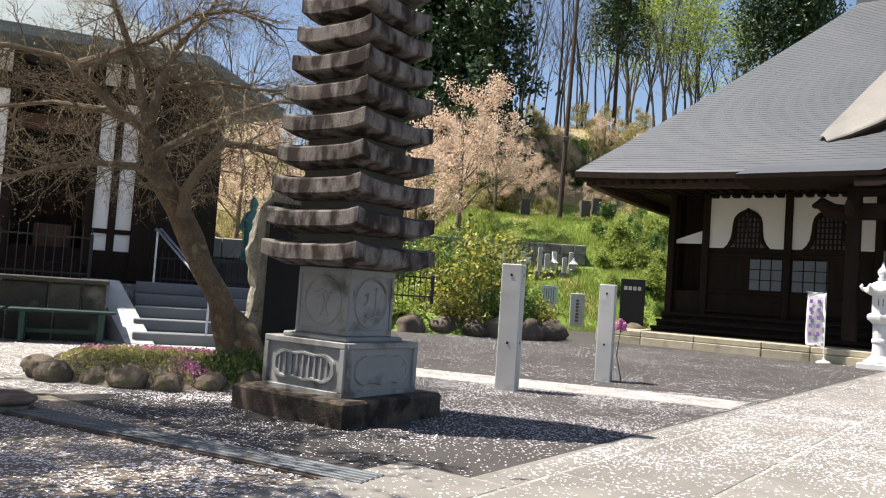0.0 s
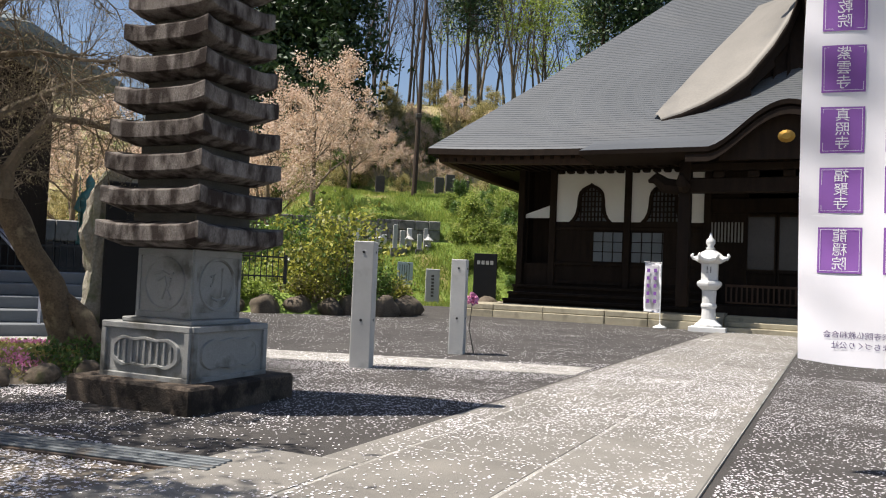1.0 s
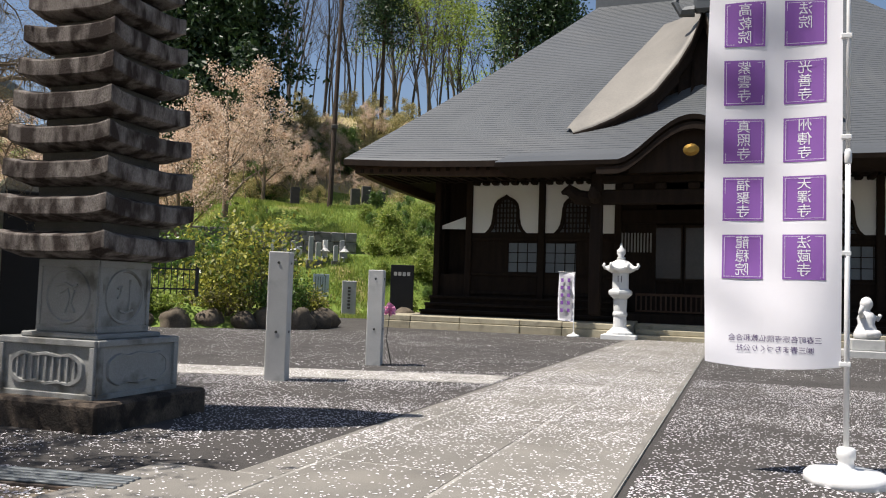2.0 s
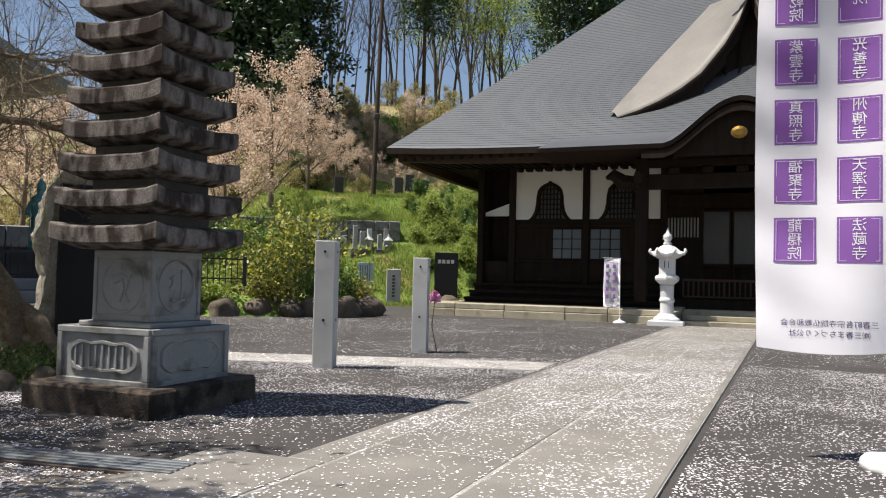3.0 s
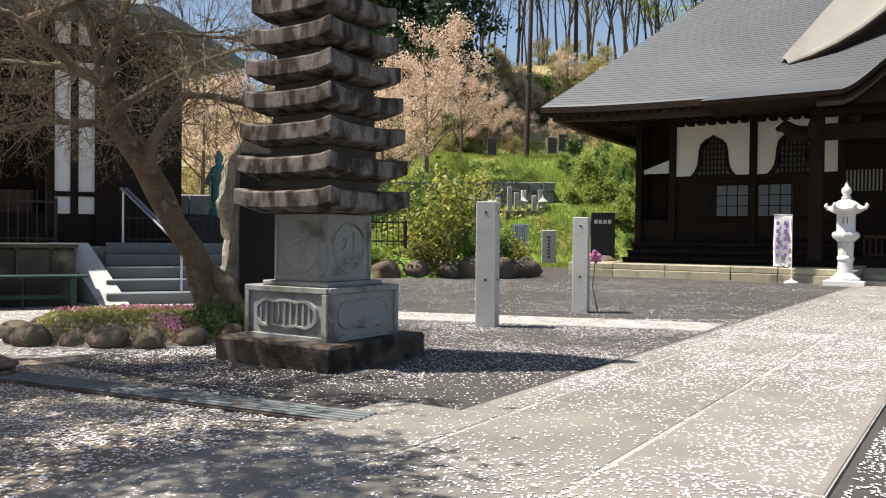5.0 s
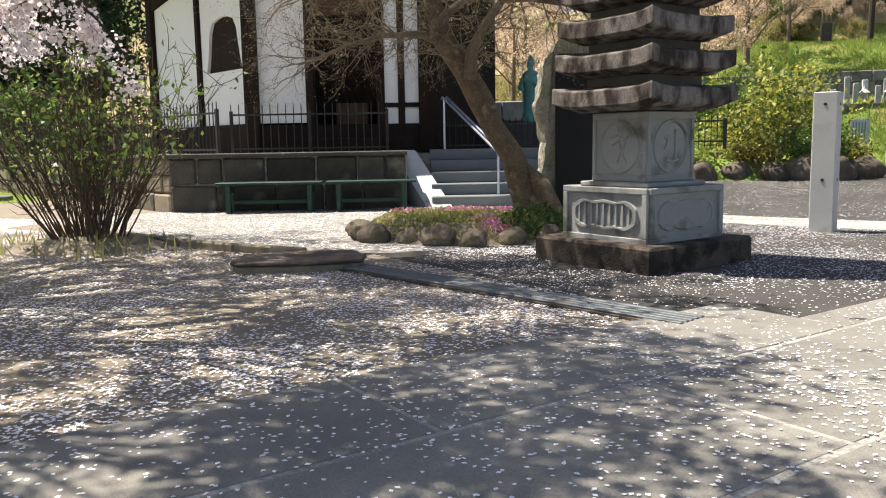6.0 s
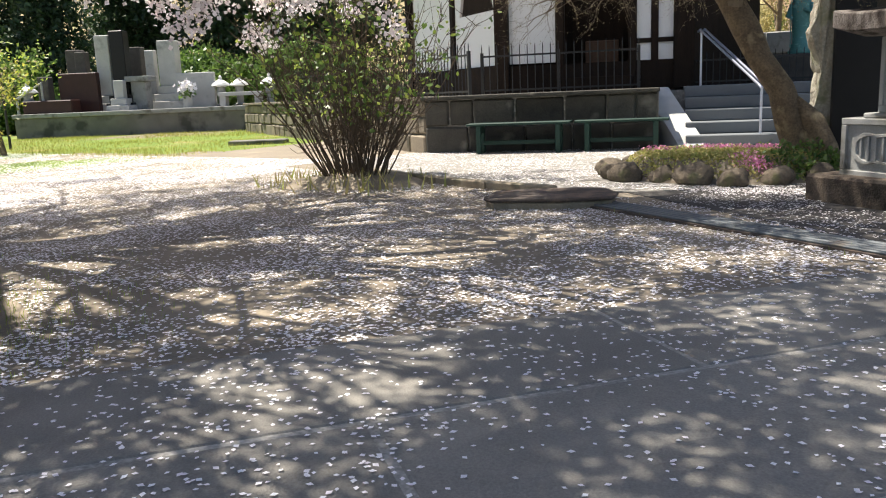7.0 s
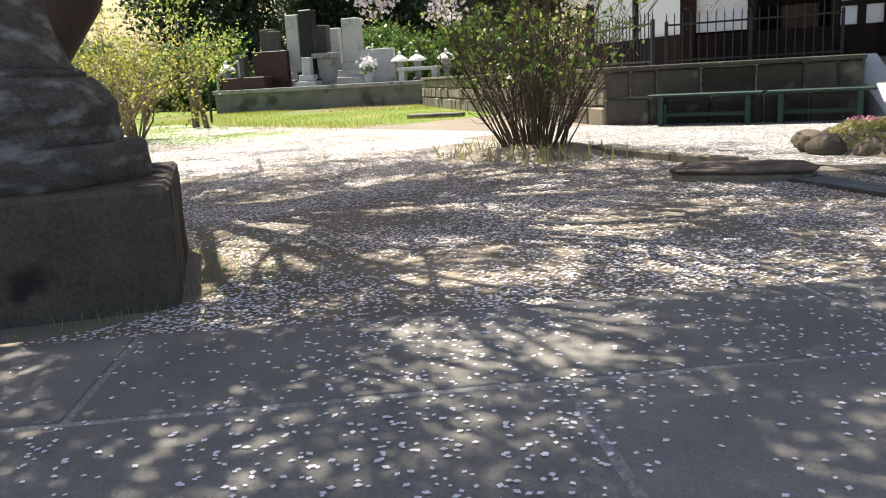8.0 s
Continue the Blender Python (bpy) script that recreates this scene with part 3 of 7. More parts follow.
for k in (-1, 1):
    bm = bmesh.new()
    rows_g = []
    for (vx, vy, vz), (wx, wy, wz) in zip(VERGE, VALLEY):
        line = []
        for j in range(9):
            q = j / 8
            sag = 0.10 * math.sin(math.pi * q)
            line.append(bm.verts.new((AX - k * (vx + (wx - vx) * q), vy + (wy - vy) * q, vz + (wz - vz) * q + sag)))
        rows_g.append(line)
    under = [bm.verts.new((AX - k * x * 0.985, y + 0.04, z - 0.20)) for x, y, z in VERGE]
    deep = [bm.verts.new((AX - k * x * 0.96, y + 0.8, z - 0.24)) for x, y, z in VERGE]
    for a_, b_ in zip(rows_g, rows_g[1:]):
        for j in range(8):
            bm.faces.new((a_[j], a_[j + 1], b_[j + 1], b_[j]))
    for i in range(len(VERGE) - 1):
        bm.faces.new((under[i], rows_g[i][0], rows_g[i + 1][0], under[i + 1])).material_index = 1
        bm.faces.new((deep[i], under[i], under[i + 1], deep[i + 1])).material_index = 1
    bmesh.ops.recalc_face_normals(bm, faces=bm.faces[:])
    part("gable_roof", bm, [M_SUNLIT_VERGE, M_DARKWOOD], temple, "curved weathered gable slope over the entrance, coloured lighter as if sunlit", smooth=True)
    bm = bmesh.new()
    for i in range(len(VERGE) - 1):
        (x0, y0, z0), (x1, y1, z1) = VERGE[i], VERGE[i + 1]
        vs = [bm.verts.new((AX - k * x, y, z)) for x, y, z in ((x0 * .985, y0 + .10, z0 - .20), (x1 * .985, y1 + .10, z1 - .20), (x1 * .93, y1 + .10, z1 - .52), (x0 * .95, y0 + .10, z0 - .36),
                                                               (x0 * .985, y0 + .20, z0 - .20), (x1 * .985, y1 + .20, z1 - .20), (x1 * .93, y1 + .20, z1 - .52), (x0 * .95, y0 + .20, z0 - .36))]
        for f in ((0, 1, 2, 3), (7, 6, 5, 4), (3, 2, 6, 7), (0, 4, 5, 1)):
            bm.faces.new([vs[i_] for i_ in f])
    bmesh.ops.remove_doubles(bm, verts=bm.verts[:], dist=0.001)
    bmesh.ops.recalc_face_normals(bm, faces=bm.faces[:])
    part("bargeboard", bm, M_DARKWOOD, temple)
    bm = bmesh.new()
    for i in range(len(VERGE) - 1):
        (x0, y0, z0), (x1, y1, z1) = VERGE[i], VERGE[i + 1]
        vs = [bm.verts.new((AX - k * x, y, z)) for x, y, z in ((x0, y0 + .6, z0 - .2), (x1, y1 + .6, z1 - .2), (x1, 23.2, 5.0), (x0, 22.6, 5.0))]
        bm.faces.new(vs)
    part("gable_wall", bm, M_DARKWOOD, temple, "dark timber gable face")
bm = bmesh.new()
for a_, b_, r_ in (((AX, 24.3, 9.62), (AX, 29.6, 11.5), 0.22),):
    tube(bm, [a_, b_], [r_, r_], 8)
part("gable_ridge", bm, M_ROOF, temple)
bm = bmesh.new()
box(bm, AX - 0.28, AX + 0.28, 24.25, 24.6, 9.45, 10.0, 0.08)
lathe(bm, [(0.05, 9.95), (0.24, 10.05), (0.16, 10.25), (0.26, 10.38), (0.05, 10.65)], 10, (AX, 24.4, 0))
for k in (-1, 1):
    tube(bm, [(AX + k * 0.25, 24.4, 9.5), (AX + k * 0.60, 24.4, 9.5), (AX + k * 0.82, 24.4, 9.8), (AX + k * 0.66, 24.4, 10.1)], [0.18, 0.17, 0.11, 0.04], 8)
part("ridge_ornament", bm, M_ROOF, temple, "dark ridge-end ornament")

# porch roof with its undulating eave
def kara(x):
    """Height of the porch eave at x from the axis."""
    a = abs(x)
    if a > 1.75:
        return 4.38 + 0.0 * a
    k = a / 1.75
    return 4.38 + 1.04 * (0.5 + 0.5 * math.cos(math.pi * min(k, 1))) ** 0.8


bm = bmesh.new()
cols = [AX + x for x in [-4.85 + 9.7 * i / 56 for i in range(57)]]
rows_ = []
for j in range(10):
    k = j / 9
    y = 19.75 + k * 3.4
    line = []
    for x in cols:
        base = 4.38 + 0.22 * k
        main = 4.60 + (y - 20.8) * 0.78 - 0.02
        bump_ = (kara(x - AX) - 4.38) * (1 - k * 0.25)
        line.append(bm.verts.new((x, y, max(base + k * 2.0 * 0.40, 0) + bump_ if y < 20.8 else max(base + k * 2.0 * 0.40 + bump_, main))))
    rows_.append(line)
for a, b in zip(rows_, rows_[1:]):
    for i in range(len(cols) - 1):
        bm.faces.new((a[i], a[i + 1], b[i + 1], b[i]))
edge = [bm.verts.new((v.co.x, v.co.y + 0.02, v.co.z - 0.11)) for v in rows_[0]]
in_ = [bm.verts.new((v.co.x, v.co.y + 1.6, v.co.z - 0.18)) for v in rows_[0]]
for i in range(len(cols) - 1):
    bm.faces.new((edge[i], edge[i + 1], rows_[0][i + 1], rows_[0][i])).material_index = 1
    bm.faces.new((in_[i], in_[i + 1], edge[i + 1], edge[i])).material_index = 1
part("porch_roof", bm, [M_ROOF, M_DARKWOOD], temple, "porch roof with an undulating curved eave")
bm = bmesh.new()
for i in range(len(cols) - 1):
    xa, xb = cols[i], cols[i + 1]
    if abs(xa - AX) > 2.4:
        continue
    za, zb = kara(xa - AX), kara(xb - AX)
    prism(bm, [(xa, za - 0.17), (xb, zb - 0.17), (xb, zb - 0.34), (xa, za - 0.34)], 19.80, 19.90)
bmesh.ops.remove_doubles(bm, verts=bm.verts[:], dist=0.001)
part("curved_bargeboard", bm, M_DARKWOOD, temple)
bm = bmesh.new()
lathe(bm, [(0.03, 0), (0.22, 0.01), (0.24, 0.05), (0.12, 0.08)], 12)
p = part("emblem", bm, M_GOLD, temple, "gilded crest under the curved gable")
p.matrix_basis = pose(AX - 0.03, 19.86, 4.57, 90, 0, 0) @ Matrix.Diagonal((0.78, 0.62, 1, 1))
bm = bmesh.new()
prism(bm, [(AX - 1.5, 4.1), (AX + 1.5, 4.1), (AX + 1.5, 4.38), (AX + 0.8, 4.95), (AX, 5.15), (AX - 0.8, 4.95), (AX - 1.5, 4.38)], 20.1, 20.2)
part("tympanum", bm, M_DARKWOOD, temple)

# porch posts and tie beam with carved nosings
for k in (-1, 1):
    bm = bmesh.new()
    box(bm, AX + k * 2.4 - 0.15, AX + k * 2.4 + 0.15, 20.75, 21.05, 0.55, 4.2, 0.03)
    part("porch_post", bm, M_DARKWOOD, temple)
    bm = bmesh.new()
    tube(bm, [(AX + k * 2.5, 20.9, 3.55), (AX + k * 2.9, 20.9, 3.60), (AX + k * 3.15, 20.85, 3.80), (AX + k * 3.3, 20.8, 3.70)], [0.19, 0.2, 0.15, 0.05], 8)
    tube(bm, [(AX + k * 2.4, 20.7, 3.55), (AX + k * 2.4, 20.35, 3.62), (AX + k * 2.4, 20.2, 3.8)], [0.17, 0.15, 0.05], 8)
    part("carved_nosing", bm, M_DARKWOOD, temple)
bm = bmesh.new()
box(bm, AX - 2.4, AX + 2.4, 20.78, 21.02, 3.40, 3.78, 0.03)
box(bm, AX - 2.4, AX + 2.4, 20.80, 21.00, 3.95, 4.15, 0.02)
for x in (-1.6, -0.8, 0, 0.8, 1.6):
    box(bm, AX + x - 0.14, AX + x + 0.14, 20.76, 21.04, 3.78, 3.95, 0.03)
part("porch_beam", bm, M_DARKWOOD, temple)

# front wall in bays
def bell_outline(w, h, n=10):
    """Half-outline of a flame-headed window, from foot to tip."""
    pts = [(w * 1.0, 0), (w * 0.84, h * 0.09), (w * 0.72, h * 0.22), (w * 0.66, h * 0.40), (w * 0.64, h * 0.60), (w * 0.57, h * 0.76), (w * 0.42, h * 0.86), (w * 0.27, h * 0.91), (w * 0.11, h * 0.95), (0, h)]
    return pts + [(-x, z) for x, z in pts[-2::-1]]


def holed_wall(bm, x0, x1, z0, z1, cx, outline, y0, y1):
    """A wall bay with a shaped opening that stands on z0."""
    n = len(outline)
    pts = [(cx + x, z0 + z) for x, z in outline]
    rim = []
    for x, z in pts:
        rim.append((x, z))
    def ring_out(i):
        x, z = pts[i]
        k = i / (n - 1)
        per = [(x1, z0), (x1, z1), (x0, z1), (x0, z0)]
        L = (z1 - z0, x1 - x0, z1 - z0)
        q = k * sum(L)
        if q <= L[0]:
            return (x1, z0 + q)
        if q <= L[0] + L[1]:
            return (x1 - (q - L[0]), z1)
        return (x0, z1 - (q - L[0] - L[1]))
    for y, flip in ((y0, False), (y1, True)):
        vi = [bm.verts.new((x, y, z)) for x, z in pts]
        vo = [bm.verts.new((ring_out(i)[0], y, ring_out(i)[1])) for i in range(n)]
        for i in range(n - 1):
            q = (vi[i], vo[i], vo[i + 1], vi[i + 1])
            bm.faces.new(q if flip else q[::-1])
        if not flip:
            a = vi
    for i in range(n - 1):
        bm.faces.new((a[i], a[i + 1], vi[i + 1], vi[i]))
    # square corners that the fan of faces leaves out
    for x in (x0, x1):
        k = 1 if x == x1 else -1
        q = [bm.verts.new(p) for p in ((x, y0 - 0.001, z1), (x - k * 0.45, y0 - 0.001, z1), (x, y0 - 0.001, z1 - 0.45))]
        bm.faces.new(q if k < 0 else q[::-1])


FW = 24.0
def bell_bay(x0, x1, z0, z1, cx, w, h):
    bm = bmesh.new()
    holed_wall(bm, x0, x1, z0, z1, cx, bell_outline(w, h), FW - 0.04, FW + 0.12)
    wall = part("plaster_panel", bm, M_WHITE, temple, "white plaster panel with a flame-headed window")
    bm = bmesh.new()
    o, i_ = bell_outline(w, h), bell_outline(w * 0.80, h * 0.91)
    for a in range(len(o) - 1):
        prism(bm, [(cx + o[a][0], z0 + o[a][1]), (cx + o[a + 1][0], z0 + o[a + 1][1]), (cx + i_[a + 1][0], z0 + i_[a + 1][1]), (cx + i_[a][0], z0 + i_[a][1])], FW - 0.07, FW + 0.02)
    win = part("bell_window", bm, M_DARKWOOD, temple, "dark flame-headed lattice window")
    bm = bmesh.new()
    for k in range(-3, 4):
        x = k * w * 0.165
        hh = h * (0.90 - 0.10 * max(0, abs(k) - 1))
        box(bm, cx + x - 0.022, cx + x + 0.022, FW - 0.02, FW + 0.01, z0, z0 + hh)
    for k in range(1, 7):
        z_ = z0 + h * 0.13 * k
        ww = w * (0.70 if k < 2 else 0.60 if k < 5 else 0.52)
        box(bm, cx - ww, cx + ww, FW - 0.024, FW + 0.006, z_ - 0.02, z_ + 0.02)
    part("lattice", bm, M_DARKWOOD, win)
    bm = bmesh.new()
    prism(bm, [(cx + x, z0 + z) for x, z in bell_outline(w * 0.95, h * 0.97)], FW + 0.05, FW + 0.06)
    part("pane", bm, M_DULLGLASS, win)


for k in (-1, 1):
    def mx(x):
        return AX + k * (x - AX)
    for x0, x1, cx in ((-7.77, -5.63, -6.68), (-5.47, -3.35, -4.52)):
        a, b = sorted((mx(x0), mx(x1)))
        bell_bay(a, b, 2.90, 4.46, mx(cx), 0.66, 1.19)
        for i in range(7):
            x = a + (b - a) * (i + 0.5) / 7
            part("bracket", cube(x - 0.10, x + 0.10, FW - 0.30, FW - 0.05, 4.36, 4.48, 0.03), M_DARKWOOD, temple)
        part("bracket_beam", cube(a, b, FW - 0.32, FW + 0.1, 4.48, 4.75, 0.02), M_DARKWOOD, temple)
        part("board_wall", cube(a, b, FW - 0.03, FW + 0.12, 0.5, 2.93), M_DARKWOOD, temple, "dark boarded wall")
        for zc in (1.05, 1.62, 2.70):
            part("wall_rail", cube(a, b, FW - 0.09, FW - 0.032, zc - 0.05, zc + 0.05, 0.01), M_DARKWOOD, temple)
        sx = a + (b - a) * (0.02 if k < 0 else 0.56) if cx < -6 else a + (b - a) * (0.54 if k < 0 else 0.025)
        bm = bmesh.new()
        box(bm, sx, sx + 0.92, FW - 0.06, FW - 0.035, 1.70, 2.60)
        win = part("sliding_window", bm, M_DULLGLASS, temple, "dull blue-grey sliding window")
        bm = bmesh.new()
        for x in (0, 0.30, 0.60, 0.90):
            box(bm, sx + x - 0.012, sx + x + 0.012, FW - 0.085, FW - 0.062, 1.70, 2.60)
        for z_ in (1.70, 2.0, 2.3, 2.60):
            box(bm, sx, sx + 0.92, FW - 0.080, FW - 0.061, z_ - 0.012, z_ + 0.012)
        part("window_frame", bm, M_DARKWOOD, win)
    for x in (-8.9, -7.86, -5.55, -3.27):
        part("wall_post", cube(mx(x) - 0.10, mx(x) + 0.10, FW - 0.14, FW + 0.14, 0.45, 4.6, 0.02), M_DARKWOOD, temple)
    # pale vent lattice beside the doors
    bm = bmesh.new()
    a, b = sorted((mx(-3.19), mx(-2.29)))
    for i in range(10):
        x = a + (b - a) * (i + 0.5) / 10
        box(bm, x - 0.022, x + 0.022, FW - 0.06, FW - 0.03, 2.36, 2.92)
    part("vent_lattice", bm, M_PAPER, temple)
    bm = bmesh.new()
    box(bm, a - 0.1, b + 0.1, FW - 0.02, FW + 0.12, 0.5, 4.6)
    part("board_wall", bm, M_DARKWOOD, temple)
    # side wall of the hall and the open corner bay
    bm = bmesh.new()
    x = mx(-8.9)
    box(bm, min(x, x + 0.15 * k), max(x, x + 0.15 * k), FW + 0.14, 37, 0.45, 4.7)
    part("side_wall", bm, M_DARKWOOD, temple)
    bm = bmesh.new()
    a, b = sorted((mx(-8.8), mx(-7.96)))
    box(bm, a, b, FW + 0.02, FW + 0.12, 0.5, 1.6)
    box(bm, a, b, FW + 0.62, FW + 0.70, 0.5, 4.6)
    part("corner_bay", bm, M_DARKWOOD, temple)
    bm = bmesh.new()
    prism(bm, [(mx(-8.95), 3.02), (mx(-7.98), 3.02), (mx(-7.98), 3.42), (mx(-8.95), 3.08)], FW + 0.05, FW + 0.10)
    part("corner_plaster", bm, M_WHITE, temple)

# doors in the middle bay
bm = bmesh.new()
box(bm, AX - 1.35, AX + 1.35, FW + 0.10, FW + 0.18, 0.6, 3.5)
part("door_back", bm, M_DARKWOOD, temple)
for x0 in (-1.25, -0.42, 0.42):
    bm = bmesh.new()
    box(bm, AX + x0, AX + x0 + 0.80, FW + 0.02, FW + 0.08, 1.62, 3.10)
    door = part("sliding_door", bm, M_LATTICE, temple, "dark glazed sliding door")
    bm = bmesh.new()
    for a, b, c, d in ((x0, x0 + 0.05, 0.7, 3.15), (x0 + 0.75, x0 + 0.80, 0.7, 3.15), (x0 + 0.051, x0 + 0.749, 1.52, 1.62), (x0 + 0.051, x0 + 0.749, 3.08, 3.15), (x0 + 0.051, x0 + 0.749, 0.7, 0.8)):
        box(bm, AX + a, AX + b, FW, FW + 0.10, c, d)
    part("door_frame", bm, M_DARKWOOD, door)
bm = bmesh.new()
box(bm, AX - 2.3, AX + 2.3, FW - 0.1, FW + 0.1, 3.2, 3.6, 0.02)
box(bm, AX - 8.9, AX + 8.9, FW - 0.05, FW + 0.15, 4.50, 5.1)
part("lintel", bm, M_DARKWOOD, temple)
# low slatted balustrade before the doors
bm = bmesh.new()
box(bm, AX - 1.6, AX + 1.6, 22.75, 22.83, 1.10, 1.17, 0.01)
box(bm, AX - 1.6, AX + 1.6, 22.76, 22.82, 0.66, 0.71, 0.01)
balus = part("balustrade", bm, M_BROWNWOOD, temple, "low slatted wooden balustrade")
for i in range(25):
    x = AX - 1.58 + 3.16 * i / 24
    part("slat", cube(x - 0.022, x + 0.022, 22.77, 22.81, 0.711, 1.099), M_BROWNWOOD, balus)
# stepped timber veranda
for y, z0, z1 in ((22.55, 0.42, 0.50), (22.95, 0.62, 0.70), (23.35, 0.84, 0.92)):
    for a, b in ((-8.9, -3.0), (1.0, 6.9)):
        part("veranda_board", cube(a, b, y, FW - 0.1, z0, z1, 0.01), M_DARKWOOD, temple)
        part("veranda_riser", cube(a, b, y + 0.1, FW - 0.1, z0 - 0.14, z0 - 0.002), M_DARKWOOD, temple)
part("veranda_floor", cube(AX - 2.2, AX + 2.2, 22.7, FW + 0.1, 0.34, 0.62, 0.01), M_DARKWOOD, temple)
# back and far walls to close the hall
part("back_wall", cube(AX - 7.9, AX + 7.9, 36.8, 37, 0.4, 4.9), M_DARKWOOD, temple)

# stone base of long blocks with entrance steps
M_SANDSTONE = mat("tan_base_stone", (0.40, 0.36, 0.26), (0.27, 0.24, 0.17), 0.88, 5, 90, 0.35, spots=(0.20, 0.18, 0.13), spot_scale=2, spot_at=0.56, vary=0.15)
tbase = empty("temple_base", site(0, 0), "low pale stone terrace under the temple", "terrace", kind="structure")
rng_b = random.Random(3)
part("core", cube(-9.6, 7.6, 20.95, 38, -0.05, 0.345), M_SANDSTONE, tbase)
x = -9.7
while x < 7.7:
    w = rng_b.uniform(1.1, 2.0)
    x2 = min(x + w, 7.75)
    if not (-2.6 < (x + x2) / 2 < 0.6):
        part("stone", cube(x + 0.006, x2 - 0.006, 20.62 + rng_b.uniform(0, 0.03), 20.94, -0.05, 0.20, 0.015), M_SANDSTONE, tbase)
        part("stone", cube(x + 0.006, x2 - 0.006, 20.66, 21.3, 0.205, 0.36, 0.02), M_SANDSTONE, tbase)
    x = x2
for i in range(3):
    part("step", cube(-2.35, 0.35, 20.35 + 0.33 * i, 21.6, -0.02 if i == 0 else 0.13 * i + 0.002, 0.13 * (i + 1), 0.015), M_SANDSTONE, tbase)
for xx in (-2.62, 0.40):
    bm = bmesh.new()
    prism(bm, [(20.30, -0.02), (20.30, 0.14), (20.9, 0.44), (21.5, 0.44), (21.5, -0.02)], xx, xx + 0.24, 'x')
    part("cheek_stone", bm, M_SANDSTONE, tbase)

# ---- terrace with the small hall ----
TB = pose(-7.94, 9.85, 0, 0, 0, 21.7)        # corner of the terrace; x along its front, y into it
terrace = empty("terrace", TB, "raised terrace faced with mossy stone blocks, front coloured darker for shade", "terrace", kind="structure")
# mossy front stone, with the shade on that face darkened into its colour
M_SHADED_WALLSTONE = mat("mossy_shaded_wall_stone", (0.070, 0.066, 0.054), (0.022, 0.021, 0.018), 0.92, 4, 60, 0.6, spots=(0.15, 0.14, 0.115), spot_scale=2.5, spot_at=0.6, vary=0.45)
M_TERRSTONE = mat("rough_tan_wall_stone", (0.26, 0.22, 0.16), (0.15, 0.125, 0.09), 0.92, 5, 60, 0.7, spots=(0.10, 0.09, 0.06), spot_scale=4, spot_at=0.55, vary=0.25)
M_GRAVEL = mat("pale_gravel", (0.26, 0.245, 0.22), (0.13, 0.12, 0.105), 0.9, 3, 120, 0.7, spots=(0.36, 0.34, 0.31), spot_scale=14, spot_at=0.52)
FD = pose(0, 0, 0, 0, 0, 180 + 130.2)       # the west face of the terrace and hall runs off at this angle
bm = bmesh.new()
prism(bm, [(0.05, 0.06), (3.48, 0.06), (3.48, 1.40), (7.5, 1.40), (7.5, 9), (-9.2, 14), (-8.75, 10.56)], -0.05, 0.80, 'z')
part("fill", bm, M_GRAVEL, terrace)
rw = random.Random(11)


def block_course(parent, x0, x1, z0, z1, ymin, depth, lo, hi, material, m=None, top=False):
    x = x0
    while x < x1 - 0.02:
        w = rw.uniform(lo, hi)
        x2 = x1 if x1 - (x + w) < lo * 0.5 else x + w
        bm = bmesh.new()
        box(bm, x + 0.010, x2 - 0.010, ymin + rw.uniform(-0.025, 0.02), depth, z0 + 0.008, z1 - 0.008, 0.024)
        for v in bm.verts:
            v.co += 0.012 * noise.noise_vector(v.co * 6 + Vector((x, z0, 0)))
        p = part("stone", bm, material, parent)
        if m is not None:
            p.matrix_basis = m
        x = x2


block_course(terrace, 0.0, 3.48, -0.05, 0.40, 0.0, 0.3, 0.5, 0.9, M_SHADED_WALLSTONE)
block_course(terrace, 0.0, 3.48, 0.41, 0.80, 0.02, 0.3, 0.35, 0.75, M_SHADED_WALLSTONE)
part("coping", cube(-0.04, 3.50, -0.05, 0.40, 0.802, 0.865, 0.012), M_SHADED_WALLSTONE, terrace)
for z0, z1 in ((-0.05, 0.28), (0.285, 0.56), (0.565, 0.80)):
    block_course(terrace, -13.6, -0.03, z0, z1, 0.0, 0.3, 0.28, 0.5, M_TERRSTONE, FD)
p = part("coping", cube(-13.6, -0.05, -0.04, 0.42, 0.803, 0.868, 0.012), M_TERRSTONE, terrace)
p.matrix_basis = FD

# stairs, sloping cheek stone and handrail
stairs = empty("stone_stairs", TB, "blue-grey stone stairs with a pale sloping cheek", "stairs", kind="structure")
for i in range(5):
    part("step", cube(3.86, 7.2, 0.02 + 0.33 * i, 2.4, -0.02 if i == 0 else 0.172 * i + 0.002, 0.172 * (i + 1), 0.012), M_STEPGREY, stairs)
bm = bmesh.new()
cheek = prism(bm, [(-0.06, -0.02), (-0.06, 0.02), (1.30, 0.86), (1.75, 0.86), (1.75, -0.02)], 3.78, 4.16, 'x')
for v in cheek:
    v.co.x -= 0.42 * max(v.co.y, 0)
part("cheek", bm, M_GRANITE, stairs, "pale granite cheek")
M_RAIL = mat("brushed_steel_tube", (0.55, 0.58, 0.68), (0.45, 0.48, 0.58), 0.3, 4, 60, 0.02, metal=0.7)
rail = empty("handrail", TB, "double steel tube handrail beside the stairs", "handrail")
for dx in (0.0, 0.07):
    bm = bmesh.new()
    tube(bm, [(4.85 + dx, 0.0, 0.80), (4.83 + dx, 0.12, 0.84), (4.1 + dx, 1.95, 1.74), (4.08 + dx, 2.1, 1.72)], [0.02] * 4, 8)
    part("tube", bm, M_RAIL, rail, smooth=True)
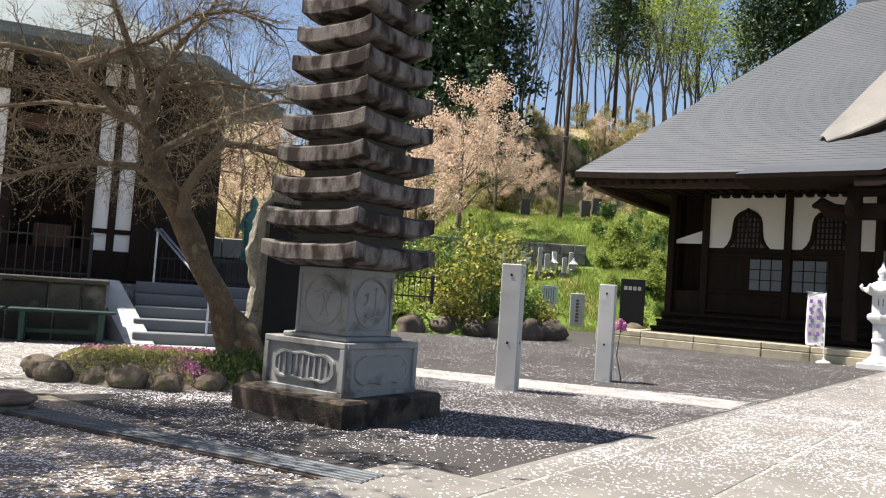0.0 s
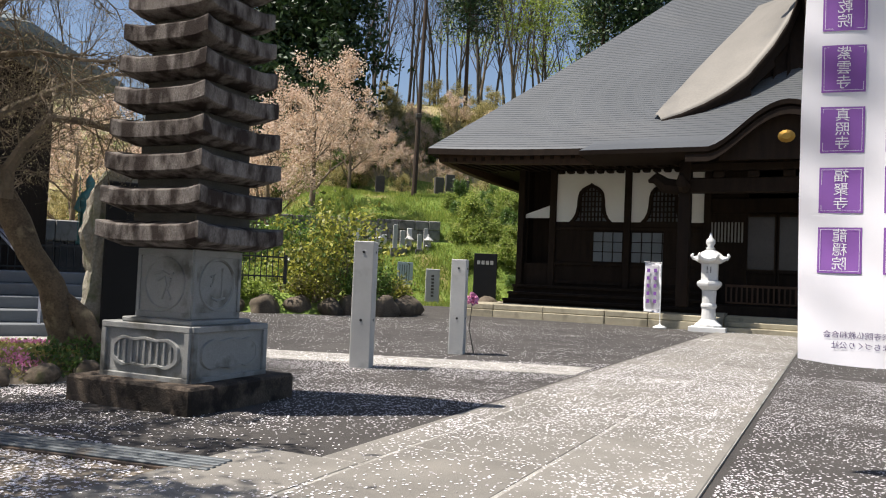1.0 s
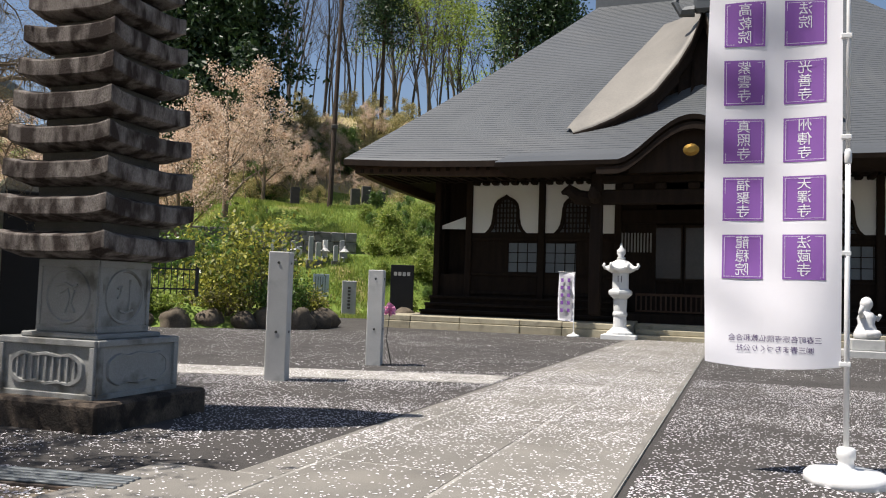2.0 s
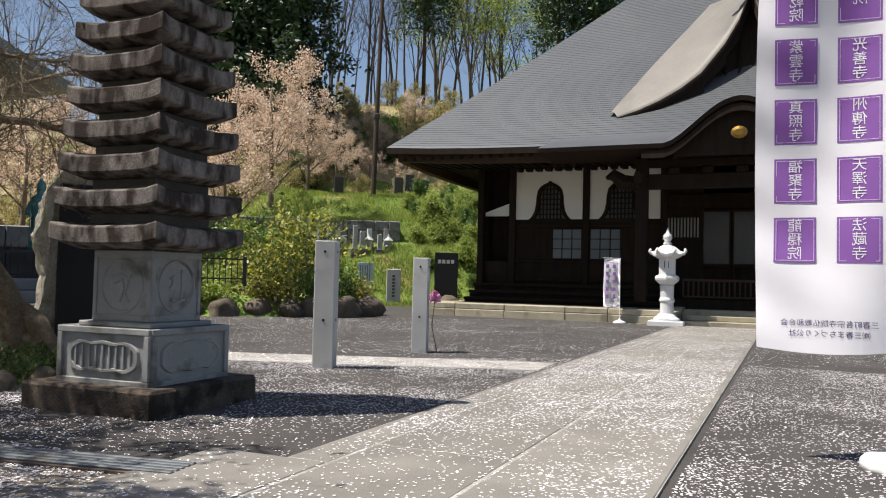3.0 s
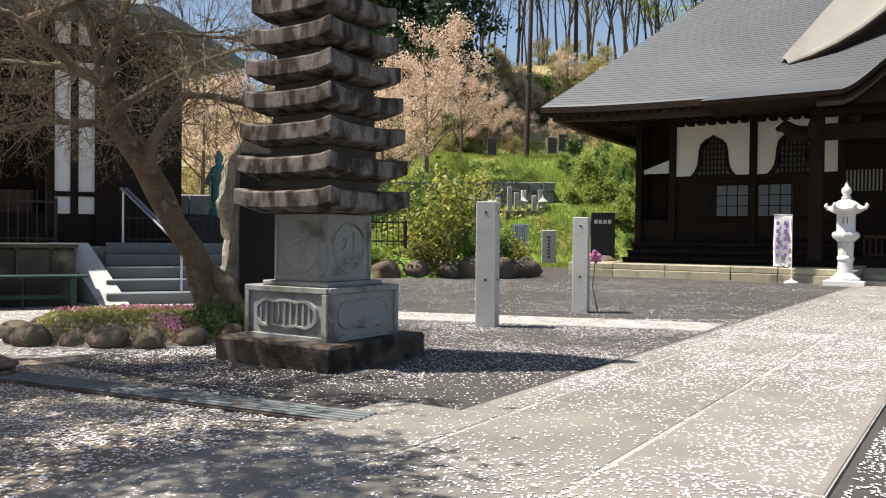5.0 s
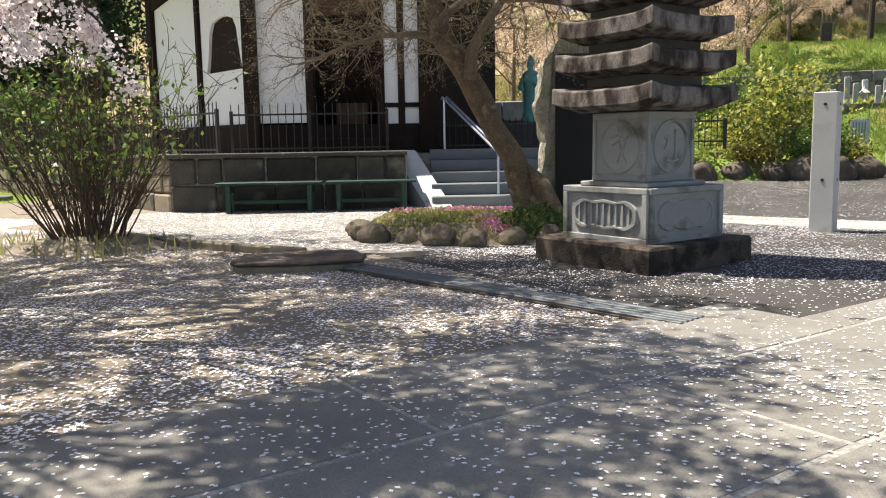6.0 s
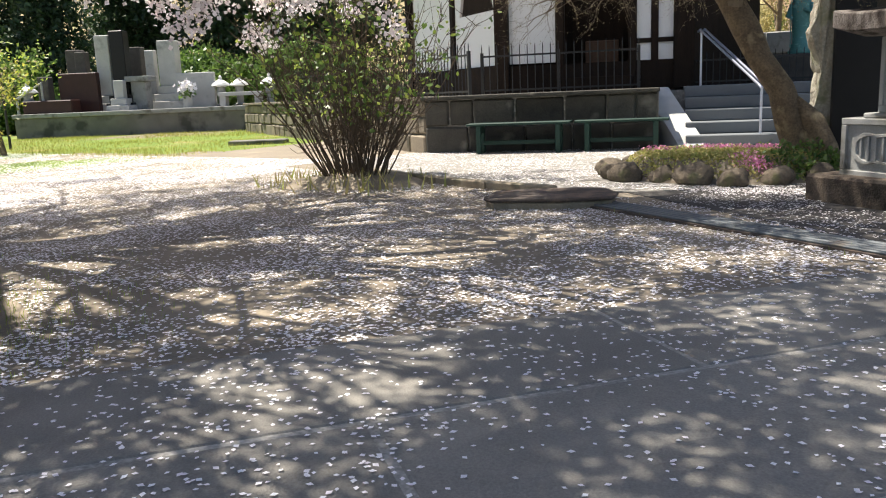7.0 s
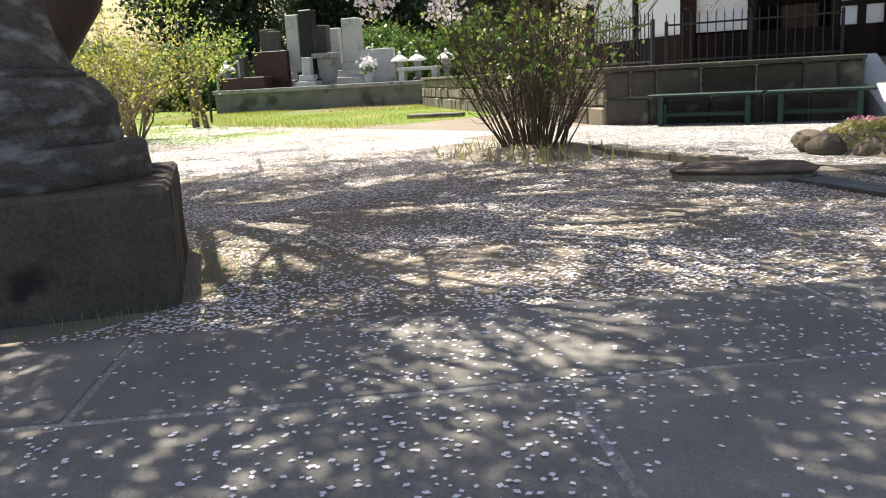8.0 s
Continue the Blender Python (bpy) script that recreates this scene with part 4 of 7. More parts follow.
for x, y, z0, z1 in ((4.86, 0.10, 0.17, 0.83), (4.12, 1.93, 0.86, 1.72)):
    bm = bmesh.new()
    tube(bm, [(x, y, z0), (x, y, z1)], [0.018, 0.018], 8)
    part("rail_post", bm, M_RAIL, rail)

# benches of green-painted planks
def bench(m, L):
    e = empty("bench", m, "long dark green painted plank bench against the stone wall", "bench", "benches by the terrace")
    for k in range(3):
        part("seat_board", cube(-L / 2, L / 2, -0.17 + 0.115 * k, -0.06 + 0.115 * k, 0.415, 0.45, 0.006), M_GREENPAINT, e)
    for x in (-L / 2 + 0.18, L / 2 - 0.18):
        for y in (-0.13, 0.13):
            part("leg", cube(x - 0.035, x + 0.035, y - 0.035, y + 0.035, 0, 0.413, 0.006), M_GREENPAINT, e)
        part("leg_rail", cube(x - 0.03, x + 0.03, -0.094, 0.094, 0.30, 0.37), M_GREENPAINT, e)
    part("stretcher", cube(-L / 2 + 0.216, L / 2 - 0.216, -0.02, 0.02, 0.13, 0.19, 0.004), M_GREENPAINT, e)
    return e


b1 = bench(TB @ pose(1.52, -0.28, 0), 1.52)
b2 = bench(TB @ pose(2.98, -0.26, 0), 1.30)

# small hall with white plaster walls
HC = pose(-8.26, 12.61, 0.80, 0, 0, 21.7)
hall = empty("small_hall", HC, "small temple hall with white plaster walls and dark posts", "temple")
HW = pose(0, 0, 0, 0, 0, 180 + 130.2)
Z = -0.80


def hall_part(name, x0, x1, y0, y1, z0, z1, material, m=None, label="", bevel=0.0):
    p = part(name, cube(x0, x1, y0, y1, z0 + Z, z1 + Z, bevel), material, hall, label)
    if m is not None:
        p.matrix_basis = m
    return p


hall_part("corner_post", -0.12, 0.13, -0.13, 0.12, 0.82, 5.0, M_DARKWOOD, bevel=0.02)
hall_part("plaster_panel", 0.135, 0.96, 0.0, 0.1, 1.37, 4.9, M_WHITE)
hall_part("post", 0.965, 1.12, -0.06, 0.12, 0.82, 4.9, M_DARKWOOD, bevel=0.015)
hall_part("post", 2.22, 2.36, -0.06, 0.12, 0.82, 4.9, M_DARKWOOD, bevel=0.015)
hall_part("plaster_panel", 2.365, 2.60, 0.0, 0.1, 1.33, 4.9, M_WHITE)
hall_part("post", 2.605, 2.72, -0.04, 0.12, 0.82, 4.9, M_DARKWOOD, bevel=0.01)
hall_part("plaster_panel", 2.725, 2.97, 0.0, 0.1, 1.33, 4.9, M_WHITE)
hall_part("post", 2.975, 3.32, -0.12, 0.14, 0.82, 4.9, M_DARKWOOD, bevel=0.02)
hall_part("rail", 2.365, 2.97, -0.03, -0.002, 1.62, 1.70, M_DARKWOOD)
hall_part("skirting", 0.135, 3.0, -0.05, 0.099, 0.82, 1.33, M_DARKWOOD)
hall_part("step_box", 1.05, 2.3, -0.75, -0.06, 0.82, 1.08, M_DARKWOOD, bevel=0.01)
hall_part("lintel", 0.135, 3.0, -0.10, -0.004, 3.85, 4.12, M_DARKWOOD, bevel=0.01)
hall_part("door_header", 1.125, 2.215, -0.02, 0.1, 3.25, 3.5, M_BROWNWOOD)
hall_part("interior_back", 0.9, 2.5, 0.9, 1.0, 0.82, 4.9, M_DARKWOOD)
hall_part("threshold", 1.125, 2.215, -0.04, 0.9, 1.02, 1.12, M_DARKWOOD)
hall_part("offering_box", 1.45, 2.05, 0.30, 0.65, 1.12, 1.72, M_BROWNWOOD, bevel=0.02)
# west face with its bell-shaped window
bm = bmesh.new()
cx = -0.99
out = [(x * 1.14, z) for x, z in ((0.62, 0), (0.56, 0.20), (0.50, 0.5), (0.46, 0.75), (0.36, 0.92), (0.16, 0.98), (0, 1.0))]
out = out + [(-x, z) for x, z in out[-2::-1]]
holed_wall(bm, -1.88, -0.135, 2.36 + Z, 3.85 + Z, cx, out, 0.0, 0.1)
box(bm, -1.88, -0.135, 0.0, 0.1, 1.37 + Z, 2.36 + Z)
box(bm, -1.88, -0.135, 0.0, 0.1, 3.85 + Z, 4.9 + Z)
p = part("plaster_panel", bm, M_WHITE, hall, "white plaster panel with a bell-shaped window")
p.matrix_basis = HW
bm = bmesh.new()
prism(bm, [(cx + x, 2.36 + Z + z) for x, z in out], 0.06, 0.075)
p = part("window_shutter", bm, M_DARKWOOD, hall, "dark slatted window infill")
p.matrix_basis = HW
hall_part("post", -2.04, -1.885, -0.06, 0.12, 0.82, 4.9, M_DARKWOOD, HW, bevel=0.015)
hall_part("plaster_panel", -4.0, -2.045, 0.0, 0.1, 1.37, 4.9, M_WHITE, HW)
hall_part("post", -4.25, -4.005, -0.1, 0.12, 0.82, 5.0, M_DARKWOOD, HW, bevel=0.02)
hall_part("skirting", -4.0, -0.135, -0.05, 0.099, 0.82, 1.369, M_DARKWOOD, HW)
for x0, x1 in ((-1.88, -0.135), (-4.0, -2.045)):
    bm = bmesh.new()
    prism(bm, [(x0, 3.84 + Z), ((x0 + x1) / 2, 4.0 + Z), (x1, 3.84 + Z), (x1, 4.10 + Z), ((x0 + x1) / 2, 4.2 + Z), (x0, 4.10 + Z)], -0.08, -0.003)
    p = part("rainbow_beam", bm, M_DARKWOOD, hall)
    p.matrix_basis = HW
# closing walls and pyramid roof
plan = [(0, 0), (3.2, 0), (4.6, 2.6), (2.6, 6.0), (-1.0, 6.4), (-2.74, 3.25)]
for a, b in list(zip(plan, plan[1:]))[1:]:
    d_ = Vector((b[0] - a[0], b[1] - a[1], 0))
    L_ = d_.length
    rw_ = part("rear_wall", cube(0.1, L_, 0, 0.12, 0.82 + Z, 4.9 + Z), M_DARKWOOD, hall)
    rw_.matrix_basis = Matrix.Translation((a[0], a[1], 0)) @ Matrix.Rotation(math.atan2(d_.y, d_.x), 4, 'Z')
M_COPPER = mat("pale_green_copper_roof", (0.17, 0.21, 0.21), (0.11, 0.14, 0.14), 0.55, 1, 20, 0.1, metal=0.2)
bm = bmesh.new()
mid = Vector((0.9, 3.1, 0))
eave_pts = []
for q in plan:
    q = Vector((q[0], q[1], 0))
    eave_pts.append(q + (q - mid).normalized() * 1.25)
ring0 = [bm.verts.new((q.x, q.y, 4.50 + Z)) for q in eave_pts]
ring1 = [bm.verts.new((q.x, q.y, 4.66 + Z)) for q in eave_pts]
ring2 = [bm.verts.new((*(q.lerp(mid, 0.5))[:2], 5.7 + Z)) for q in eave_pts]
apex = bm.verts.new((mid.x, mid.y, 7.6 + Z))
cent = bm.verts.new((mid.x, mid.y, 4.6 + Z))
n = len(plan)
for i in range(n):
    j = (i + 1) % n
    bm.faces.new((ring0[i], ring0[j], ring1[j], ring1[i])), bm.faces.new((ring1[i], ring1[j], ring2[j], ring2[i]))
    bm.faces.new((ring2[i], ring2[j], apex)), bm.faces.new((ring0[j], ring0[i], cent))
part("roof", bm, M_COPPER, hall, "pale green copper roof")

# iron fences on the terrace
def picket_fence(name, m, L, z0, h, gap, label):
    e = empty(name, m, label, "fence")
    for z in (z0 + 0.12, z0 + h * 0.78):
        part("rail", cube(0, L, -0.012, 0.012, z - 0.015, z + 0.015), M_IRON, e)
    me = None
    n_ = int(L / gap)
    for i in range(n_ + 1):
        x = min(i * gap, L)
        if me is None:
            bm = bmesh.new()
            tube(bm, [(0, 0, z0 + 0.02), (0, 0, z0 + h - 0.05), (0, 0, z0 + h)], [0.009, 0.009, 0.002], 5)
            me = part("picket", bm, M_IRON, e).data
        else:
            share("picket", me, e, pose(x, 0, 0))
    for x in (0, L / 2, L):
        part("fence_post", cube(x - 0.025, x + 0.025, -0.025, 0.025, z0 - 0.02, z0 + h * 0.85), M_IRON, e)
    return e


picket_fence("iron_fence", TB @ pose(0.55, 1.75, 0), 2.6, 0.80, 0.88, 0.13, "black iron picket fence on the terrace edge")
picket_fence("iron_fence", TB @ FD @ pose(-10.6, 0.9, 0), 10.4, 0.80, 0.88, 0.13, "black iron picket fence on the terrace edge")
picket_fence("iron_fence", pose(-5.29, 14.1, 0, 0, 0, 17), 5.2, 0.80, 0.62, 0.11, "black iron picket fence beyond the stairs")

# stone retaining wall and bronze figure behind
rwall = empty("retaining_wall", pose(-9.5, 19.5, 0, 0, 0, 6), "grey stone retaining wall behind the hall", "wall", kind="structure")
part("core", cube(0, 7.6, 0.25, 1.2, -0.1, 2.0), M_PALESTONE, rwall)
for k in range(4):
    block_course(rwall, 0, 7.6, 0.0 + 0.5 * k, 0.5 + 0.5 * k, 0.0, 0.3, 0.6, 1.3, M_SHADED_OLDSTONE if k < 3 else M_PALESTONE)
bm = bmesh.new()
lathe(bm, [(0.25, 0.0), (0.27, 0.06), (0.22, 0.12), (0.24, 0.2), (0.17, 0.24), (0.19, 0.5), (0.20, 0.85), (0.23, 1.05), (0.20, 1.22), (0.09, 1.30), (0.07, 1.34), (0.10, 1.40), (0.11, 1.48), (0.09, 1.56), (0.05, 1.62), (0.02, 1.66)], 14)
for v in bm.verts:
    v.co.y *= 0.7
    v.co += 0.02 * noise.noise_vector(v.co * 7)
tube(bm, [(-0.2, 0, 1.1), (-0.27, -0.08, 0.85), (-0.16, -0.18, 0.80)], [0.07, 0.06, 0.04], 6)
tube(bm, [(0.2, 0, 1.1), (0.26, -0.08, 0.9), (0.10, -0.18, 0.98)], [0.07, 0.06, 0.04], 6)
tube(bm, [(-0.17, -0.2, 0.15), (-0.17, -0.2, 1.6)], [0.012, 0.012], 5)
st = obj("bronze_statue", bm, M_BRONZE, "green patinated bronze standing figure on a stone block", "statue", smooth=True)
st.matrix_basis = pose(-4.14, 16.54, 1.36) @ Matrix.Diagonal((0.8, 0.8, 0.82, 1))
obj("statue_block", cube(-4.6, -3.7, 16.1, 17.0, -0.05, 1.36, 0.03), M_SHADED_OLDSTONE, "weathered stone block under the bronze figure", "plinth")

# ---- gravel court, kerb, drain ----
sheet("gravel_court", [(-3.0, 6.45), (-3.84, 6.15), (-5.84, 6.75), (-8.6, 8.6), (-8.1, 9.8), (-4.4, 11.4), (-2.0, 12.4), (-1.7, 9.8), (-1.8, 7.4)], -0.05, 0.009, M_GRAVEL, "pale gravel strewn with white petals", "gravel")
kerb = empty("kerb", pose(0, 0, 0), "low worn timber-brown kerb round the gravel", "kerb", kind="structure")
kp = [(-3.62, 6.17), (-4.4, 6.30), (-5.15, 6.50), (-5.84, 6.75), (-6.6, 7.15)]
for a, b in zip(kp, kp[1:]):
    L_ = math.dist(a, b)
    p = part("kerb_stone", cube(0.004, L_ - 0.004, -0.05, 0.05, -0.05, 0.075, 0.012), M_TERRSTONE, kerb)
    p.matrix_basis = pose(a[0], a[1], 0, 0, 0, math.degrees(math.atan2(b[1] - a[1], b[0] - a[0])))
cb = empty("drain_cover", pose(-3.36, 5.62, 0, 0, 0, 30), "low concrete catch basin with a rusty plate", "drain cover")
M_RUST = mat("dark_rusty_plate", (0.085, 0.062, 0.048), (0.045, 0.034, 0.028), 0.8, 6, 80, 0.3, spots=(0.16, 0.11, 0.075), spot_scale=5, spot_at=0.54)
for nm, grow_, z0_, z1_, mt in (("basin", 1.0, -0.03, 0.055, M_TERRSTONE), ("plate", 1.04, 0.056, 0.085, M_RUST)):
    bm = bmesh.new()
    prism(bm, [(x_ * grow_, y_ * grow_) for x_, y_ in ((-0.50, -0.16), (-0.44, -0.30), (0.10, -0.36), (0.46, -0.30), (0.52, -0.05), (0.44, 0.28), (0.0, 0.34), (-0.42, 0.24))], z0_, z1_, 'z')
    bmesh.ops.bevel(bm, geom=bm.edges[:], offset=0.010, segments=1, affect='EDGES')
    part(nm, bm, mt, cb)
da, db = Vector((-2.95, 5.52, 0)), Vector((-0.34, 4.22, 0))
dl = (db - da).length
drain = empty("drain_channel", pose(da.x, da.y, 0, 0, 0, math.degrees(math.atan2(db.y - da.y, db.x - da.x))), "long steel drain channel with ribbed covers", "drain")
part("channel", cube(0, dl, -0.02, 0.27, -0.05, 0.016), M_RUST, drain)
for k in range(5):
    part("rib", cube(0, dl, 0.005 + 0.052 * k, 0.036 + 0.052 * k, 0.0165, 0.030, 0.004), M_STEEL, drain)

# ---- rock-edged flower bed ----
def rock(bm, r, seed, flat=0.75):
    bmesh.ops.create_icosphere(bm, subdivisions=3, radius=1.0)
    for v in bm.verts:
        n1 = noise.noise(v.co * 1.1 + Vector((seed, 0, 0))) * 0.35 + noise.noise(v.co * 3.0 + Vector((0, seed, 0))) * 0.12
        v.co *= 1 + n1
        v.co.x *= r
        v.co.y *= r * 0.85
        v.co.z *= r * flat


rr = random.Random(21)
bed_path = [(-3.62, 7.25), (-3.42, 7.10), (-3.05, 7.12), (-2.72, 7.02), (-2.36, 6.98), (-2.06, 7.22), (-1.78, 7.46), (-3.80, 7.55), (-3.75, 8.0), (-3.3, 8.5), (-2.6, 8.9), (-1.5, 8.0)]
for i, (x, y) in enumerate(bed_path):
    bm = bmesh.new()
    r = rr.uniform(0.17, 0.225) * (1.1 if i in (1, 3, 5) else 1)
    r *= 0.74
    rock(bm, r, i * 3.7, 0.72)
    o = obj("garden_rock", bm, M_ROCK, "rounded brown rock edging the flower bed", "rock", "rocks round the flower bed", smooth=True)
    o.matrix_basis = pose(x, y + 0.1, r * 0.42, 0, 0, rr.uniform(-30, 30))
bm = bmesh.new()
bmesh.ops.create_grid(bm, x_segments=20, y_segments=20, size=1.0)
for v in bm.verts:
    a = max(0.0, 1 - (v.co.x ** 2 + v.co.y ** 2))
    v.co.z = 0.23 * min(1, a * 2.2) - 0.02 + 0.02 * noise.noise(v.co * 5)
    v.co.x *= 1.15
    v.co.y *= 0.9
bed = obj("flower_bed", bm, M_DIRT, "raised bed of moss phlox and dry ground cover", "flower bed", smooth=True)
bed.matrix_basis = pose(-2.72, 7.98, 0)
rg = np.random.default_rng(4)


def bed_points(n, cx, cy, sx, sy, h):
    x, y = rg.normal(cx, sx, n), rg.normal(cy, sy, n)
    u, v = (x + 2.72) / 1.15, (y - 7.98) / 0.9
    a = np.clip(1 - u * u - v * v, 0, 1)
    z = 0.23 * np.minimum(1, a * 2.2) - 0.02 + rg.uniform(0, h, n)
    k = a > 0.08
    return np.stack([x, y, z], 1)[k]


q = quads("ground_cover", bed_points(9000, -2.7, 7.75, 0.62, 0.5, 0.05), 0.036, M_DRYGRASS, rg, None, "straw-coloured and mossy ground cover in the bed", "ground cover", "stuff")
for cx_, cy_, sx_, sy_, nn in ((-3.35, 7.85, 0.10, 0.04, 150), (-2.85, 8.15, 0.13, 0.04, 260), (-2.35, 8.15, 0.17, 0.05, 420), (-2.25, 7.35, 0.10, 0.04, 260)):
    quads("moss_phlox", bed_points(nn, cx_, cy_, sx_, sy_, 0.06) + np.array([0, 0, 0.025]), 0.026, M_PHLOX, rg, None, "cushion of bright pink moss phlox in the bed", "flowers", "stuff")
for cx_, cy_, nn in ((-1.75, 7.85, 260), (-1.95, 7.5, 300), (-1.55, 7.65, 240)):
    quads("low_shrub", bed_points(nn, cx_, cy_, 0.12, 0.1, 0.16), 0.05, M_DARKLEAF, rg, None, "small green plant beside the tree foot", "plant", "stuff")

# ---- upright memorial slab behind the pagoda ----
slab_e = empty("memorial_slab", pose(-1.80, 8.62, 0.0, 0, 0, 24), "rough natural stone memorial with a dark smooth face", "monument")
bm = bmesh.new()
prism(bm, [(-0.30, -0.02), (-0.33, 0.5), (-0.26, 0.95), (-0.35, 1.35), (-0.26, 1.75), (-0.12, 1.98), (0.10, 2.02), (0.30, 1.95), (0.33, 1.2), (0.31, -0.02)], -0.14, 0.16)
bmesh.ops.subdivide_edges(bm, edges=bm.edges[:], cuts=7, use_grid_fill=True)
for v in bm.verts:
    v.co += 0.04 * noise.noise_vector(v.co * 3.1) + 0.03 * noise.noise_vector(v.co * 9)
M_ROUGHSLAB = mat("rough_tan_rock", (0.50, 0.46, 0.37), (0.20, 0.185, 0.145), 0.92, 4, 40, 0.9, spots=(0.20, 0.21, 0.12), spot_scale=4, spot_at=0.55)
part("stone_body", bm, M_ROUGHSLAB, slab_e, "rough tan rock body")
part("inscribed_face", cube(-0.17, 0.30, -0.215, -0.17, 0.22, 1.85, 0.01), M_BLACKGRANITE, slab_e, "dark polished face")

# ---- trees ----
def wander(rng, p, d, length, r0, r1, n, curl, up):
    """A crooked branch: points and radii."""
    pts, rad = [Vector(p)], [r0]
    d = Vector(d).normalized()
    for i in range(1, n + 1):
        d = (d + Vector((rng.gauss(0, curl), rng.gauss(0, curl), rng.gauss(0, curl) + up))).normalized()
        pts.append(pts[-1] + d * length / n)
        rad.append(r0 + (r1 - r0) * i / n)
    return pts, rad


def grow(bm, rng, p, d, length, r, depth, tips, curl=0.18, up=0.03, fork=(3, 5), shrink=0.62, spread=0.9, sides=5, keep=None):
    n = 5 if depth > 0 else 4
    pts, rad = wander(rng, p, d, length, r, r * 0.45, n, curl, up)
    if keep:
        pts = [keep(q) for q in pts]
    tube(bm, pts, rad, sides if depth > 1 else (4 if depth > 0 else 3))
    if depth == 0:
        tips.extend(pts[1:])
        return
    for i in range(rng.randint(*fork)):
        k = rng.randint(2, n) if i else n
        ax = (pts[k] - pts[k - 1]).normalized()
        sp = ax + Vector((rng.gauss(0, 1), rng.gauss(0, 1), rng.gauss(0, 0.7))).normalized() * spread
        grow(bm, rng, pts[k], sp, length * shrink * rng.uniform(0.8, 1.2), rad[k] * 0.62, depth - 1, tips, curl, up, fork, shrink, spread, sides, keep)


def scatter(tips, per, rad, rng):
    t = np.array([tuple(q) for q in tips])
    c = np.repeat(t, per, axis=0)
    return c + rng.normal(0, rad, c.shape)


# old garden tree with a leaning trunk, just coming into bud
R = random.Random(8)
tree = empty("garden_tree", pose(-1.99, 8.2, 0.10), "old leaning garden tree with bare budding twigs", "tree")
o = Vector((-2.05, 8.2, 0.10))
trunk_pts = [(-2.02, 8.1, 0.02), (-2.10, 8.1, 0.24), (-2.19, 8.1, 0.53), (-2.30, 8.1, 0.82), (-2.50, 8.1, 1.10), (-2.64, 8.08, 1.40), (-2.80, 8.05, 1.68), (-2.97, 8.0, 1.98), (-3.06, 7.95, 2.28), (-3.12, 7.92, 2.52)]
bm = bmesh.new()
tube(bm, [Vector(q) - o - Vector((0.02, 0, 0)) for q in trunk_pts], [0.19, 0.14, 0.13, 0.13, 0.125, 0.125, 0.12, 0.11, 0.095, 0.075], 14)
tube(bm, [Vector(q) - o for q in ((-1.90, 8.08, 0.02), (-1.93, 8.1, 0.25), (-2.02, 8.1, 0.5), (-2.2, 8.1, 0.72))], [0.16, 0.13, 0.10, 0.05], 10)
for v in bm.verts:
    v.co += 0.04 * noise.noise_vector(v.co * 3.5) + 0.016 * noise.noise_vector(v.co * 12)
part("trunk", bm, M_BARK, tree, smooth=True)
tips = []
limbs = [([(-2.74, 8.0, 1.60), (-2.70, 7.95, 1.86), (-2.55, 7.93, 2.12), (-2.36, 7.95, 2.36), (-2.10, 8.0, 2.36), (-1.80, 8.05, 2.30), (-1.45, 8.1, 2.24)], 0.070),
         ([(-3.12, 7.9, 2.45), (-3.35, 7.8, 2.55), (-3.62, 7.7, 2.80), (-3.88, 7.6, 3.02), (-4.3, 7.4, 3.05), (-4.8, 7.2, 2.95)], 0.060),
         ([(-3.80, 7.65, 2.95), (-3.45, 7.75, 3.15), (-3.15, 7.85, 3.32), (-2.79, 7.95, 3.61), (-2.4, 8.0, 3.72), (-2.0, 8.0, 3.60)], 0.052),
         ([(-3.12, 7.92, 2.5), (-3.05, 7.95, 2.95), (-2.95, 8.0, 3.3), (-2.7, 8.1, 3.7), (-2.5, 8.2, 4.2)], 0.060),
         ([(-3.14, 7.9, 2.5), (-3.3, 7.9, 3.1), (-3.5, 7.8, 3.6), (-3.7, 7.6, 4.2)], 0.055),
         ([(-2.92, 7.95, 1.90), (-3.15, 7.75, 2.04), (-3.5, 7.55, 2.02), (-3.85, 7.4, 1.92), (-4.15, 7.3, 1.78)], 0.042),
         ([(-3.0, 7.9, 2.2), (-2.8, 8.3, 2.5), (-2.45, 8.6, 2.8), (-2.05, 8.8, 3.0), (-1.7, 9.0, 3.05)], 0.050),
         ([(-2.95, 8.0, 2.9), (-2.5, 7.9, 2.95), (-2.1, 7.9, 2.9), (-1.7, 8.0, 2.95)], 0.036),
         ([(-3.1, 7.87, 2.45), (-3.6, 8.0, 2.62), (-4.2, 8.1, 2.7), (-4.8, 8.1, 2.6)], 0.050)]
for pts, r in limbs:
    bm = bmesh.new()
    P = [Vector(q) - o for q in pts]
    tube(bm, P, [r * (1 - 0.75 * i / (len(P) - 1)) for i in range(len(P))], 8)
    for v in bm.verts:
        v.co += 0.02 * noise.noise_vector(v.co * 6)
    for i in range(1, len(P)):
        for _ in range(8 if i < len(P) - 1 else 9):
            q = P[i].lerp(P[i - 1], R.random())
            d_ = (P[i] - P[i - 1]).normalized() + Vector((R.gauss(0, 1), R.gauss(0, 1), R.gauss(0.0, 0.45))).normalized() * 1.1
            grow(bm, R, q, d_, R.uniform(0.32, 0.62), 0.0095, 2, tips, 0.24, -0.02, (4, 6), 0.66, 1.0, 4)
    part("limb", bm, M_TWIG, tree)
g = np.random.default_rng(8)
